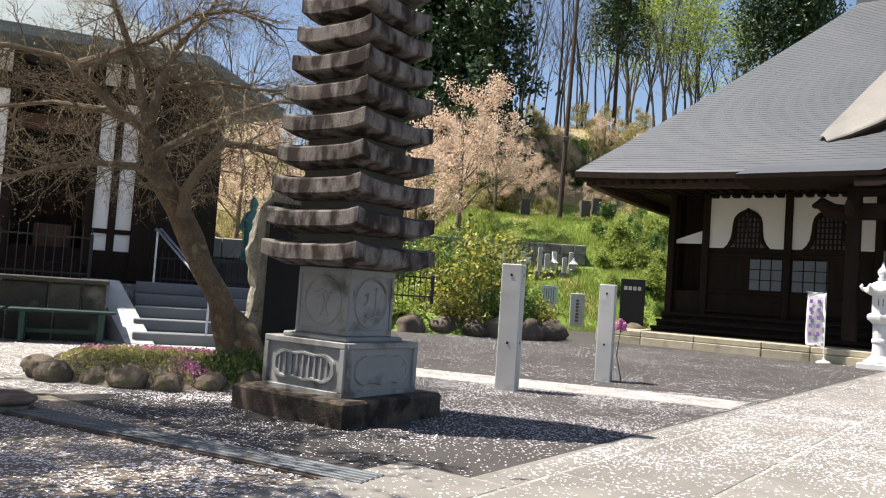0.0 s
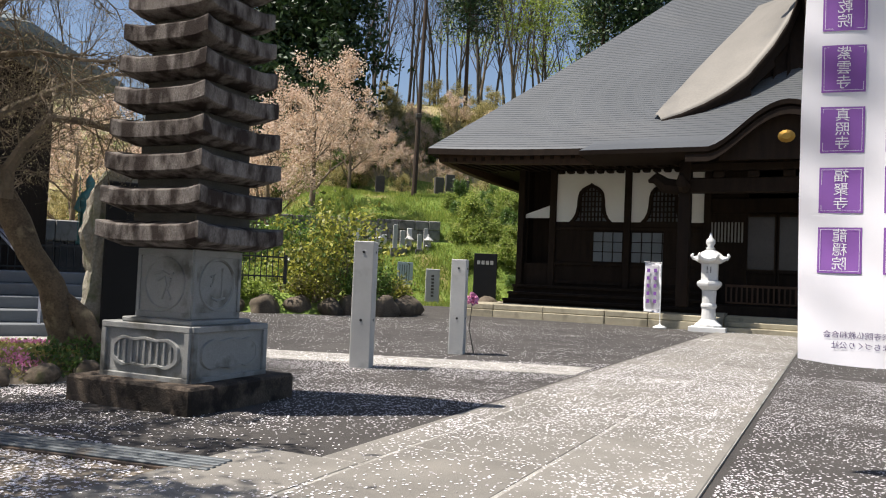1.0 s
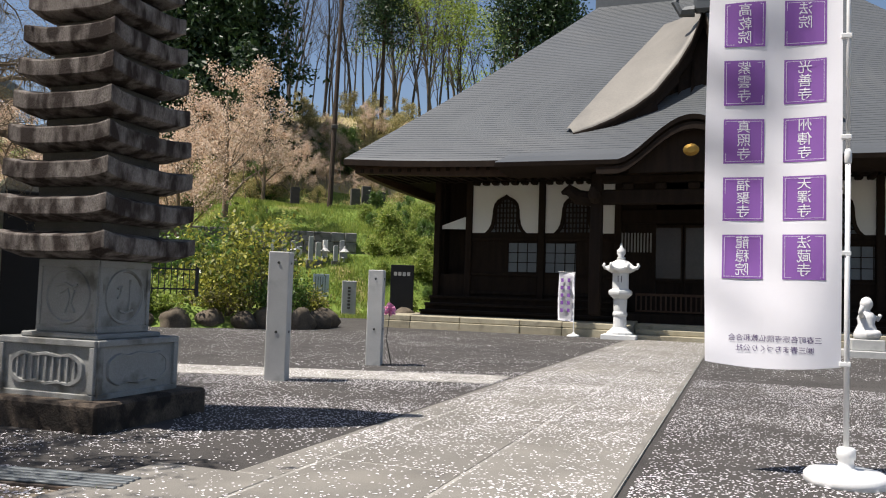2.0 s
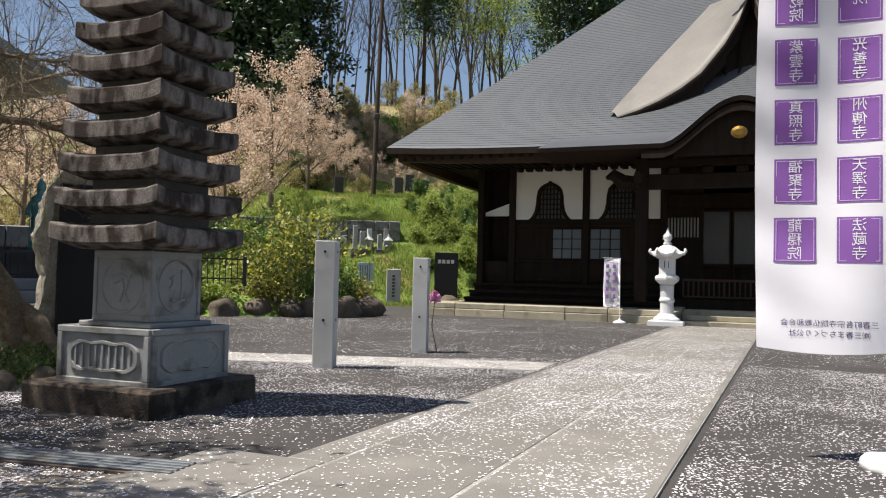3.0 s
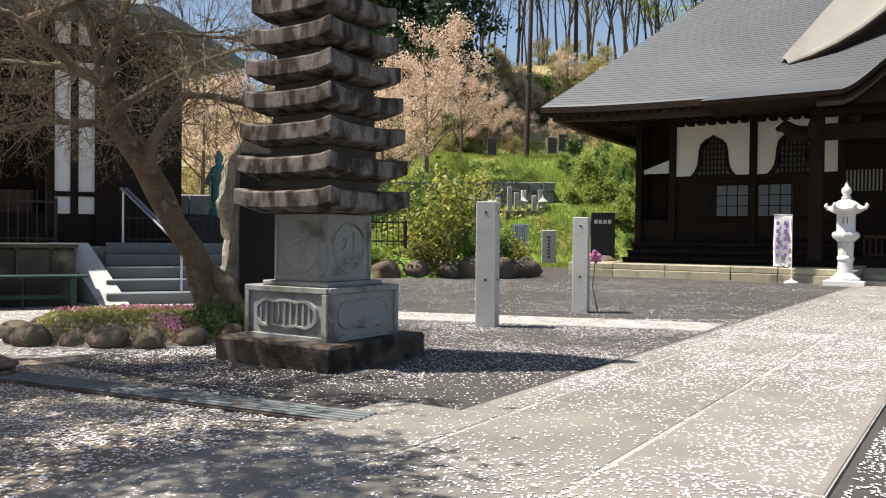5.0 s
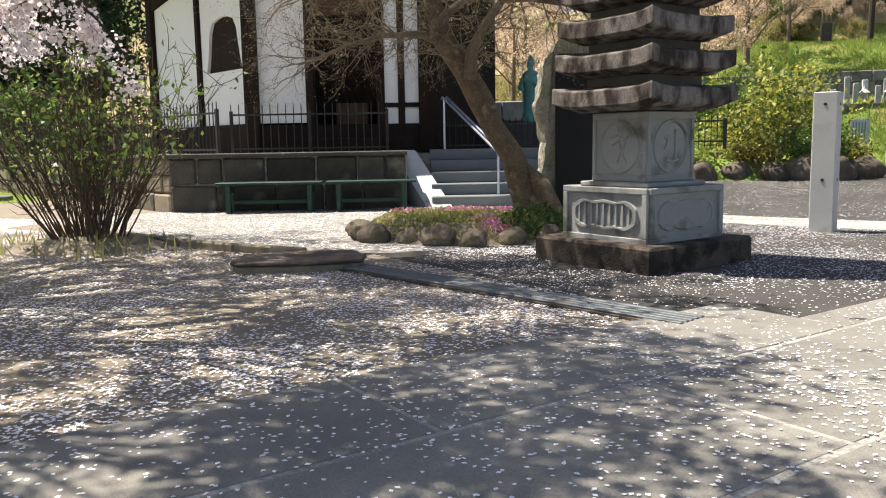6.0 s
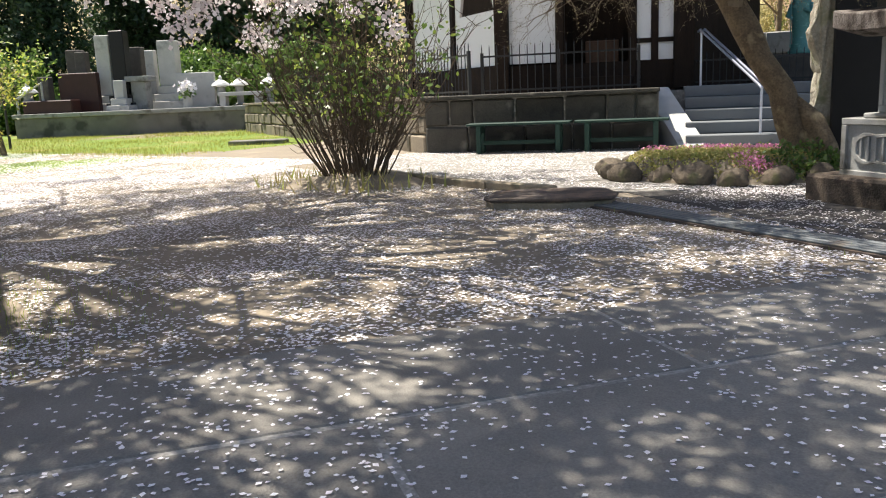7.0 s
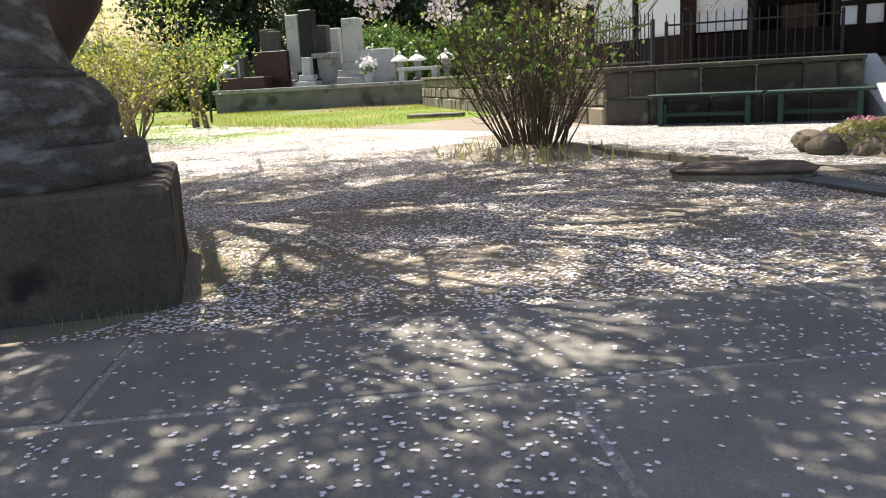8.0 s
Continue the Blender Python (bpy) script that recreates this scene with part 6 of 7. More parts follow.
def lantern_part(name, prof, n, smooth=False):
    bm = bmesh.new()
    lathe(bm, prof, n, turn=math.pi / 6)
    return part(name, bm, M_WHITESTONE, lan, smooth=smooth)
lantern_part("foot", [(0.38, 0.12), (0.38, 0.17), (0.30, 0.22), (0.26, 0.26), (0.21, 0.30)], 12)
lantern_part("stem", [(0.20, 0.30), (0.185, 0.55), (0.215, 0.60), (0.215, 0.64), (0.185, 0.69), (0.20, 0.98), (0.18, 1.0)], 16)
lantern_part("platform", [(0.22, 1.0), (0.36, 1.10), (0.375, 1.15), (0.36, 1.20), (0.26, 1.24)], 6)
fb = lantern_part("fire_box", [(0.255, 1.24), (0.255, 1.62), (0.25, 1.63)], 6)
part("opening", cube(-0.06, 0.06, -0.232, -0.222, 1.40, 1.56), M_LATTICE, fb)
bm = bmesh.new()
rings = []
for r, z, up in ((0.27, 1.63, 0), (0.46, 1.68, 0.05), (0.47, 1.73, 0.06), (0.36, 1.80, 0.02), (0.22, 1.92, 0), (0.12, 1.96, 0)):
    rings.append([bm.verts.new((r * (1.0 if i % 2 == 0 else 0.87) * math.cos(math.pi * i / 6), r * (1.0 if i % 2 == 0 else 0.87) * math.sin(math.pi * i / 6), z + (up if i % 2 == 0 else 0))) for i in range(12)])
for a, b in zip(rings, rings[1:]):
    for i in range(12):
        bm.faces.new((a[i], a[(i + 1) % 12], b[(i + 1) % 12], b[i]))
bm.faces.new(rings[0][::-1]), bm.faces.new(rings[-1])
cap = part("cap", bm, M_WHITESTONE, lan)
for i in range(6):
    bm = bmesh.new()
    a = math.pi * i / 3
    c, s_ = math.cos(a), math.sin(a)
    tube(bm, [(0.36 * c, 0.36 * s_, 1.76), (0.46 * c, 0.46 * s_, 1.76), (0.51 * c, 0.51 * s_, 1.82), (0.47 * c, 0.47 * s_, 1.87)], [0.045, 0.05, 0.045, 0.03], 7)
    part("curl", bm, M_WHITESTONE, cap, smooth=True)
lantern_part("finial", [(0.10, 1.95), (0.13, 2.0), (0.08, 2.05), (0.13, 2.12), (0.12, 2.2), (0.05, 2.26), (0.02, 2.38)], 12, True)

# small seated stone figure on a block
bm = bmesh.new()
lathe(bm, [(0.20, 0.0), (0.25, 0.05), (0.22, 0.14), (0.15, 0.30), (0.17, 0.42), (0.13, 0.52), (0.06, 0.56), (0.07, 0.58), (0.115, 0.66), (0.12, 0.73), (0.08, 0.81), (0.02, 0.84)], 16)
tube(bm, [(0.15, 0, 0.46), (0.26, -0.08, 0.40), (0.20, -0.16, 0.48)], [0.06, 0.055, 0.04], 7)
tube(bm, [(-0.15, 0, 0.46), (-0.28, -0.06, 0.52), (-0.30, -0.10, 0.66)], [0.06, 0.05, 0.035], 7)
tube(bm, [(-0.16, -0.1, 0.1), (-0.05, -0.26, 0.12), (0.16, -0.12, 0.1)], [0.09, 0.08, 0.09], 7)
o = obj("stone_figure", bm, M_WHITESTONE, "small white stone figure seated on a block", "statue", smooth=True)
o.matrix_basis = pose(12.55, 13.35, 0.36, 0, 0, 15)
fbk = empty("figure_pedestal", pose(12.55, 13.35, 0, 0, 0, -34), "grey stone pedestal under the small figure", "pedestal")
part("block", cube(-0.30, 0.30, -0.26, 0.26, 0.14, 0.36, 0.015), M_GRANITE, fbk)
part("slab", cube(-0.42, 0.42, -0.36, 0.36, -0.02, 0.138, 0.015), M_GRANITE, fbk)

# dark stele with a rock in front
ste = empty("dark_stele", pose(5.72, 25.4, 0, 0, 0, -14), "tall polished dark stone stele with pale writing", "monument")
part("slab", cube(-0.37, 0.37, -0.09, 0.09, 0.10, 1.85, 0.012), M_BLACKGRANITE, ste)
part("foot", cube(-0.55, 0.55, -0.25, 0.25, -0.05, 0.10, 0.02), M_SHADED_OLDSTONE, ste)
for i in range(4):
    part("writing_bar", cube(-0.27 + 0.14 * i, -0.17 + 0.14 * i, -0.094, -0.0905, 1.50, 1.62), M_GRANITE, ste)
bm = bmesh.new()
rock(bm, 0.50, 41.0, 0.62)
o = obj("boulder", bm, M_ROCK, "low flat-topped boulder before the dark stele", "rock", smooth=True)
o.matrix_basis = pose(5.62, 24.5, 0.18)
bm = bmesh.new()
rock(bm, 0.26, 44.0, 0.9)
o = obj("boulder", bm, M_ROCK, "small dark boulder beside the stele", "rock", smooth=True)
o.matrix_basis = pose(6.2, 24.5, 0.14)
# pink flower standing by the second post
fl = empty("pinwheel", pose(2.36, 10.98, 0), "pink paper flower on a thin dark stalk", "flower")
bm = bmesh.new()
tube(bm, [(0.06, 0, 0), (-0.02, 0, 0.35), (0.02, 0.02, 0.72)], [0.008, 0.006, 0.005], 5)
part("stalk", bm, M_IRON, fl)
gq = np.random.default_rng(5)
quads("bloom", gq.normal(0, 0.035, (80, 3)) + np.array([0.02, 0.02, 0.75]), 0.06, M_PHLOX, gq, fl, "pink bloom", aspect=1.1)

# pale inscribed stone and notice board
ins = empty("inscribed_stone", pose(4.62, 29.3, 0.0, 0, 0, -8), "pale upright inscribed stone in the grass", "monument")
part("slab", cube(-0.26, 0.26, -0.10, 0.10, -0.05, 1.32, 0.02), M_GRANITE, ins)
for i in range(7):
    part("writing_bar", cube(-0.05, 0.05, -0.104, -0.1005, 0.30 + 0.12 * i, 0.38 + 0.12 * i), M_SHADED_OLDSTONE, ins)
no = empty("notice_board", pose(3.78, 30.9, ground_z(3.78, 30.9) - 0.36, 0, 0, -6), "small pale notice board on a dark post", "sign")
M_BOARD = mat("pale_blue_board", (0.50, 0.56, 0.62), (0.42, 0.48, 0.55), 0.6, 3, 60, 0.03)
part("board", cube(-0.30, 0.30, -0.02, 0.02, 0.62, 1.48, 0.005), M_BOARD, no)
part("post", cube(-0.03, 0.03, 0.021, 0.07, -0.1, 1.3), M_IRON, no)
for i in range(5):
    part("writing_bar", cube(-0.22 + 0.09 * i, -0.19 + 0.09 * i, -0.024, -0.0205, 0.75, 1.38), M_STEPGREY, no)

# shrub island with rocks
isl = [(-3.4, 19.9), (-2.5, 19.6), (-1.7, 19.75), (-0.9, 19.6), (-0.1, 19.85), (0.7, 19.6), (1.3, 19.9), (1.95, 19.7), (2.45, 20.2), (2.7, 20.9)]
ri = random.Random(61)
for i, (x, y) in enumerate(isl):
    bm = bmesh.new()
    r = ri.uniform(0.32, 0.52)
    rock(bm, r, 100 + i * 2.3, 0.8)
    o = obj("garden_rock", bm, M_ROCK, "weathered rock edging the shrub island", "rock", "rocks round the shrub island", smooth=True)
    o.matrix_basis = pose(x, y + 0.3, r * 0.30, 0, 0, ri.uniform(0, 180))
bm = bmesh.new()
bmesh.ops.create_grid(bm, x_segments=24, y_segments=24, size=1.0)
for v in bm.verts:
    a = max(0, 1 - v.co.x ** 2 - v.co.y ** 2)
    v.co.z = 0.5 * min(1, a * 1.8) - 0.03 + 0.05 * noise.noise(v.co * 4)
    v.co.x *= 3.6
    v.co.y *= 2.2
o = obj("island_mound", bm, M_GRASS, "low planted mound inside the rock edging", "mound", kind="structure", smooth=True)
o.matrix_basis = pose(-0.5, 21.9, 0)


def bushy(name, x, y, z, h, w, seed, leaf, n, size, label, mix_leaf=None, stems=14):
    R_ = random.Random(seed)
    e = empty(name, pose(x, y, z), label, "shrub")
    tp = []
    bm = bmesh.new()
    for i in range(stems):
        a = R_.uniform(0, 6.28)
        grow(bm, R_, (0.1 * math.cos(a), 0.1 * math.sin(a), 0), (math.cos(a) * w / h * 0.8, math.sin(a) * w / h * 0.8, 1), h * R_.uniform(0.45, 0.72), 0.022, 2, tp, 0.14, 0.01, (2, 4), 0.55, 0.9)
    part("branchwork", bm, M_TWIG, e)
    g_ = np.random.default_rng(seed)
    per = max(1, n // len(tp))
    quads("leaves", scatter(tp, per, size * 1.1, g_), size, leaf, g_, e, kind="stuff", aspect=1.9)
    if mix_leaf:
        quads("new_leaves", scatter(tp[::2], max(1, per // 2), size * 1.2, g_), size, mix_leaf, g_, e, kind="stuff", aspect=1.9)
    return e


bushy("rhododendron", 0.65, 20.9, 0.30, 2.15, 1.15, 71, M_SHRUBMIX, 2600, 0.13, "tall rhododendron with yellow-green new leaves", M_DARKLEAF, 18)
bushy("rhododendron", -0.4, 21.6, 0.35, 1.2, 0.9, 72, M_SHRUBMIX, 1700, 0.12, "rounded shrub with yellow-green new leaves", M_DARKLEAF)
bushy("low_shrub", -1.4, 20.5, 0.3, 0.8, 0.9, 73, M_YOUNGLEAF, 2600, 0.09, "low bright green shrub on the island")
bushy("low_shrub", -2.3, 20.5, 0.25, 0.75, 0.9, 74, M_YOUNGLEAF, 2200, 0.09, "low bright green shrub on the island")
bushy("low_shrub", 0.2, 20.3, 0.25, 0.75, 0.8, 75, M_SHRUBMIX, 2000, 0.09, "low yellow-green shrub on the island", M_BUD)
bushy("low_shrub", 1.6, 20.6, 0.25, 0.9, 0.9, 76, M_DARKLEAF, 2400, 0.10, "low dark evergreen shrub on the island")
bushy("low_shrub", 2.1, 21.4, 0.2, 0.8, 0.8, 77, M_SHRUBMIX, 2000, 0.10, "low reddish shrub on the island", M_BUD)
bushy("clipped_shrub", -2.9, 26.5, 0.4, 2.0, 1.2, 78, M_DARKLEAF, 4200, 0.13, "dark evergreen shrub by the stone wall", M_DARKLEAF)
bushy("clipped_shrub", -0.9, 27.5, 0.5, 2.2, 1.3, 79, M_DARKLEAF, 4200, 0.13, "dark evergreen shrub by the stone wall", M_YOUNGLEAF)
bushy("clipped_shrub", -5.2, 24.5, 0.4, 1.6, 1.2, 80, M_DARKLEAF, 3600, 0.13, "dark evergreen shrub by the stone wall")

# stone wall on the bank with family graves before it
M_GREYWALL = mat("grey_bank_wall_stone", (0.27, 0.265, 0.24), (0.13, 0.125, 0.11), 0.92, 4, 60, 0.6, spots=(0.09, 0.09, 0.075), spot_scale=3, spot_at=0.55, vary=0.3)
bw = empty("bank_wall", pose(-4.2, 33.9, 0, 0, 0, -3.2), "grey stone block wall across the grassy bank", "wall", kind="structure")
part("core", cube(0.1, 9.6, 0.25, 0.8, 0.8, 3.36), M_SHADED_OLDSTONE, bw)
for k in range(6):
    block_course(bw, 0, 9.7, 0.9 + 0.41 * k, 0.9 + 0.41 * (k + 1), 0.0, 0.3, 0.35, 0.7, M_GREYWALL)
rgv = random.Random(91)
for i in range(9):
    x = 2.1 + 0.34 * i + rgv.uniform(-0.08, 0.08)
    y = 33.1 + rgv.uniform(-0.5, 0.2) - 0.05 * i
    h = rgv.uniform(0.45, 0.95)
    e = empty("gravestone", pose(x, y, 1.88, 0, 0, rgv.uniform(-8, 8)), "small grey gravestone on the bank", "gravestone", "gravestones on the bank")
    part("shaft", cube(-0.09, 0.09, -0.09, 0.09, 0.25, 0.25 + h, 0.01), M_GRANITE if i % 3 else M_WHITESTONE, e)
    part("base", cube(-0.17, 0.17, -0.17, 0.17, -0.9, 0.248, 0.01), M_GREYWALL, e)
for x in (2.9, 4.1, 4.9):
    e = empty("small_lantern", pose(x, 32.7, 1.85), "small white stone lantern among the graves", "lantern", "lanterns on the bank")
    bm = bmesh.new()
    lathe(bm, [(0.12, -0.9), (0.08, 0.0), (0.08, 0.35), (0.14, 0.42), (0.11, 0.46), (0.11, 0.62), (0.20, 0.66), (0.06, 0.80), (0.03, 0.92)], 8)
    part("body", bm, M_GRANITE, e)

# a few gravestones on the crest of the bank, and the power pole
for x, y, h in ((6.3, 39.5, 0.9), (6.9, 39.8, 1.1), (7.6, 39.6, 0.8), (3.4, 40.0, 0.8)):
    e = empty("gravestone", pose(x, y, ground_z(x, y) - 0.1), "grey gravestone at the top of the bank", "gravestone", "gravestones on the bank")
    part("shaft", cube(-0.22, 0.22, -0.2, 0.2, 0.3, 0.3 + h, 0.02), M_SHADED_OLDSTONE, e)
    part("base", cube(-0.4, 0.4, -0.35, 0.35, -0.2, 0.298, 0.02), M_SHADED_OLDSTONE, e)
pl = empty("utility_pole", pose(4.80, 37.5, ground_z(4.8, 37.5) - 0.5, 0, 1.2, 0), "tall brown wooden utility pole on the bank", "pole")
bm = bmesh.new()
tube(bm, [(0, 0, 0), (0, 0, 11)], [0.13, 0.09], 10)
part("shaft", bm, M_DARKBARK, pl)
part("collar", cube(-0.14, 0.14, -0.14, 0.14, 4.2, 4.4, 0.02), M_SHADED_OLDSTONE, pl)

# ---- graveyard beyond the court ----
GA, GB = Vector((-27.4, 12.9, 0)), Vector((-21.0, 17.6, 0))
gl = (GB - GA).length
GM = pose(GA.x, GA.y, 0, 0, 0, math.degrees(math.atan2(GB.y - GA.y, GB.x - GA.x)))
gp = empty("grave_terrace", GM, "low concrete grave terrace with a stained front", "terrace", kind="structure")
M_STAINED = mat("stained_grey_concrete", (0.20, 0.195, 0.17), (0.11, 0.105, 0.09), 0.9, 2, 60, 0.3, spots=(0.06, 0.06, 0.05), spot_scale=1.5, spot_at=0.52)
part("wall", cube(0, gl, 0, 8, -0.1, 0.66, 0.01), M_STAINED, gp)
part("coping", cube(-0.05, gl + 0.05, -0.06, 0.35, 0.662, 0.80, 0.015), M_PALESTONE, gp)
part("top", cube(0.05, gl - 0.05, 0.352, 7.9, 0.661, 0.75), M_GRAVEL, gp)


M_REDGRANITE = mat("polished_red_granite", (0.055, 0.022, 0.017), (0.030, 0.013, 0.011), 0.4, 4, 150, 0.02, spec=0.3)


def gravestone(x, y, w, h, material, label, tiers=2, turn=33):
    """A family grave: upright shaft on stepped blocks."""
    e = empty("gravestone", pose(x, y, 0.75, 0, 0, turn), label, "gravestone", "family graves on the terrace")
    z = 0.0
    for k in range(tiers):
        ww = w * (1.9 - 0.35 * k)
        hh = 0.30 if k == 0 else 0.26
        part("tier", cube(-ww / 2, ww / 2, -ww / 2, ww / 2, z, z + hh - 0.003, 0.015), material, e)
        z += hh
    bm = bmesh.new()
    box(bm, -w / 2, w / 2, -w * 0.45, w * 0.45, z, h, 0.025)
    part("shaft", bm, material, e)
    return e


gravestone(-25.55, 17.7, 0.62, 2.40, M_GRANITE, "tall pale granite family gravestone", 3)
gravestone(-26.7, 15.95, 0.50, 2.60, M_GRANITE, "tall pale granite family gravestone", 2)
gravestone(-26.1, 16.15, 0.50, 2.72, M_BLACKGRANITE, "tall polished black family gravestone", 2)
gravestone(-27.6, 15.6, 0.38, 2.1, M_SHADED_OLDSTONE, "grey weathered gravestone on stepped blocks", 2)
gravestone(-28.2, 15.7, 0.5, 2.2, M_SHADED_OLDSTONE, "dark grey weathered gravestone", 2)
gravestone(-27.3, 16.3, 0.42, 2.35, M_SHADED_OLDSTONE, "dark grey weathered gravestone", 2)
gravestone(-26.9, 17.3, 0.46, 2.25, M_SHADED_OLDSTONE, "dark grey weathered gravestone", 2)
gravestone(-26.2, 17.4, 0.34, 2.1, M_GRANITE, "slender grey gravestone on stepped blocks", 2)
gravestone(-28.6, 14.7, 0.40, 1.3, M_SHADED_OLDSTONE, "low grey gravestone on a block", 1)
e = empty("grave_slab", pose(-26.9, 15.0, 0.75, 0, 0, 33), "broad polished red granite grave slab", "gravestone")
part("slab", cube(-0.68, 0.68, -0.12, 0.12, 0.0, 1.35, 0.02), M_REDGRANITE, e)
e = empty("grave_slab", pose(-24.7, 18.1, 0.75, 0, 0, 38), "broad pale granite memorial slab", "gravestone")
part("slab", cube(-0.68, 0.68, -0.11, 0.11, 0.0, 1.25, 0.02), M_GRANITE, e)
e = empty("stone_pillar", pose(-25.6, 16.5, 0.75, 0, 0, 33), "grey stone pillar with a slab cap", "pillar")
part("shaft", cube(-0.26, 0.26, -0.24, 0.24, 0.0, 1.0, 0.02), M_PALESTONE, e)
part("cap", cube(-0.42, 0.42, -0.36, 0.36, 1.0, 1.18, 0.02), M_PALESTONE, e)
e = empty("stepped_gravestone", pose(-25.7, 15.75, 0.75, 0, 0, 33), "small stepped pale gravestone", "gravestone")
for k, (w, h0, h1) in enumerate(((0.40, 0, 0.22), (0.28, 0.222, 0.45), (0.17, 0.452, 1.05))):
    part("tier", cube(-w, w, -w * 0.8, w * 0.8, h0, h1, 0.015), M_GRANITE, e)
e = empty("low_planter", pose(-27.0, 14.0, 0.80, 0, 0, 33), "low rusty red-brown stone basin", "planter")
part("body", cube(-0.85, 0.85, -0.3, 0.3, 0, 0.42, 0.03), M_REDGRANITE, e)
e = empty("grave_rail", pose(-27.6, 13.5, 0.75, 0, 0, 33), "pale sloping stone handrail at the grave steps", "rail")
bm = bmesh.new()
tube(bm, [(-0.35, 0, 0), (-0.35, 0, 0.55), (0.55, 0, 1.05), (0.55, 0, 0)], [0.05] * 4, 6)
part("tube", bm, M_GRANITE, e)
e = empty("stone_bench", pose(-22.9, 18.6, 0.80, 0, 0, 36), "pale stone offering table", "table")
part("top", cube(-0.75, 0.75, -0.25, 0.25, 0.34, 0.46, 0.01), M_GRANITE, e)
for x in (-0.6, 0.6):
    part("leg", cube(x - 0.1, x + 0.1, -0.2, 0.2, 0, 0.339), M_GRANITE, e)
e = empty("flower_vase", pose(-24.3, 17.4, 0.75), "stone vase with white flowers", "vase")
bm = bmesh.new()
lathe(bm, [(0.16, 0), (0.17, 0.45), (0.14, 0.46)], 10)
part("vase", bm, M_GRANITE, e)
gv = np.random.default_rng(3)
quads("flowers", gv.normal(0, 0.14, (160, 3)) * np.array([1, 1, 0.8]) + np.array([0, 0, 0.72]), 0.13, M_PETAL, gv, e, "white flowers", kind="stuff", aspect=1.1)
quads("foliage", gv.normal(0, 0.12, (90, 3)) + np.array([0, 0, 0.56]), 0.14, M_DARKLEAF, gv, e)
for x, y in ((-23.9, 18.55), (-23.45, 19.0), (-22.2, 19.3), (-28.0, 13.75)):
    e = empty("garden_lantern", pose(x, y, 0.75), "small round-capped stone lantern among the graves", "lantern", "lanterns among the graves")
    bm = bmesh.new()
    lathe(bm, [(0.20, 0), (0.20, 0.1), (0.12, 0.15), (0.12, 0.42), (0.2, 0.48), (0.15, 0.52), (0.15, 0.72)], 10)
    part("body", bm, M_PALESTONE, e)
    bm = bmesh.new()
    lathe(bm, [(0.17, 0.72), (0.33, 0.76), (0.28, 0.84), (0.12, 0.94), (0.05, 0.98), (0.06, 1.06), (0.01, 1.12)], 12)
    part("cap", bm, M_WHITESTONE, e)
picket_fence("iron_fence", pose(-22.4, 20.5, 0, 0, 0, 32), 6.0, 0.80, 0.9, 0.16, "dark iron fence behind the graves")
e = empty("concrete_block", pose(-13.9, 11.6, 0, 0, 0, 35), "flat weathered stone slab in the grass", "slab")
part("slab", cube(-0.6, 0.6, -0.25, 0.25, -0.02, 0.09, 0.015), M_STAINED, e)

# black pole, staked young tree and yellow-green bushes at the lawn's edge
e = empty("black_pole", pose(-20.3, 9.35, 0), "thin black pole in the grass", "pole")
bm = bmesh.new()
tube(bm, [(0, 0, -0.1), (-0.03, 0, 2.05)], [0.035, 0.03], 8)
part("shaft", bm, M_IRON, e)
yt = broad_tree(15, 3.4, 0.045, M_YOUNGLEAF, 0.10, 2, 3, None, "young staked tree with fresh yellow-green leaves", 0.6, 0.3, forks=(2, 3))
yt.matrix_basis = pose(-18.4, 8.0, 0)
bm = bmesh.new()
tube(bm, [(0.45, 0.15, -0.3), (0.12, 0.0, 1.7)], [0.07, 0.06], 8)
tube(bm, [(-0.25, 0.2, -0.3), (-0.25, 0.2, 1.4)], [0.06, 0.05], 8)
part("stake", bm, M_BARK, yt)
bushy("yellow_bush", -13.4, 4.3, 0, 2.1, 1.1, 81, M_SHRUBMIX, 2800, 0.065, "loose bush in yellow-green young leaf", M_BUD, 20)
bushy("yellow_bush", -15.6, 5.6, 0, 2.3, 1.2, 82, M_SHRUBMIX, 2600, 0.07, "loose bush in yellow-green young leaf", M_BUD, 18)
bushy("yellow_bush", -16.5, 3.6, 0, 2.4, 1.3, 83, M_DARKLEAF, 4200, 0.10, "dark evergreen bush behind the cherry", M_YOUNGLEAF, 16)

# round stepped pedestal on a square block beside the path
mon = empty("stone_pedestal", pose(-4.18, 0.83, 0, 0, 0, -25), "massive round stepped stone pedestal on a square block", "monument")
M_PEDESTAL = mat("grey_weathered_pedestal", (0.17, 0.15, 0.125), (0.055, 0.047, 0.04), 0.92, 9, 70, 0.9, spots=(0.33, 0.32, 0.295), spot_scale=6, spot_at=0.52, spot_soft=0.2, stretch=(1, 1, 2.2), spec=0.2)
M_PEDBLOCK = mat("brown_stained_block", (0.14, 0.118, 0.09), (0.055, 0.046, 0.036), 0.92, 5, 60, 0.7, spots=(0.035, 0.03, 0.025), spot_scale=4, spot_at=0.50, spec=0.2)
bm = bmesh.new()
box(bm, -0.65, 0.65, -0.65, 0.65, -0.05, 0.495, 0.02)
bmesh.ops.subdivide_edges(bm, edges=bm.edges[:], cuts=5, use_grid_fill=True)
for v in bm.verts:
    v.co += 0.010 * noise.noise_vector(v.co * 5)
part("square_block", bm, M_PEDBLOCK, mon, "brown stained square block")
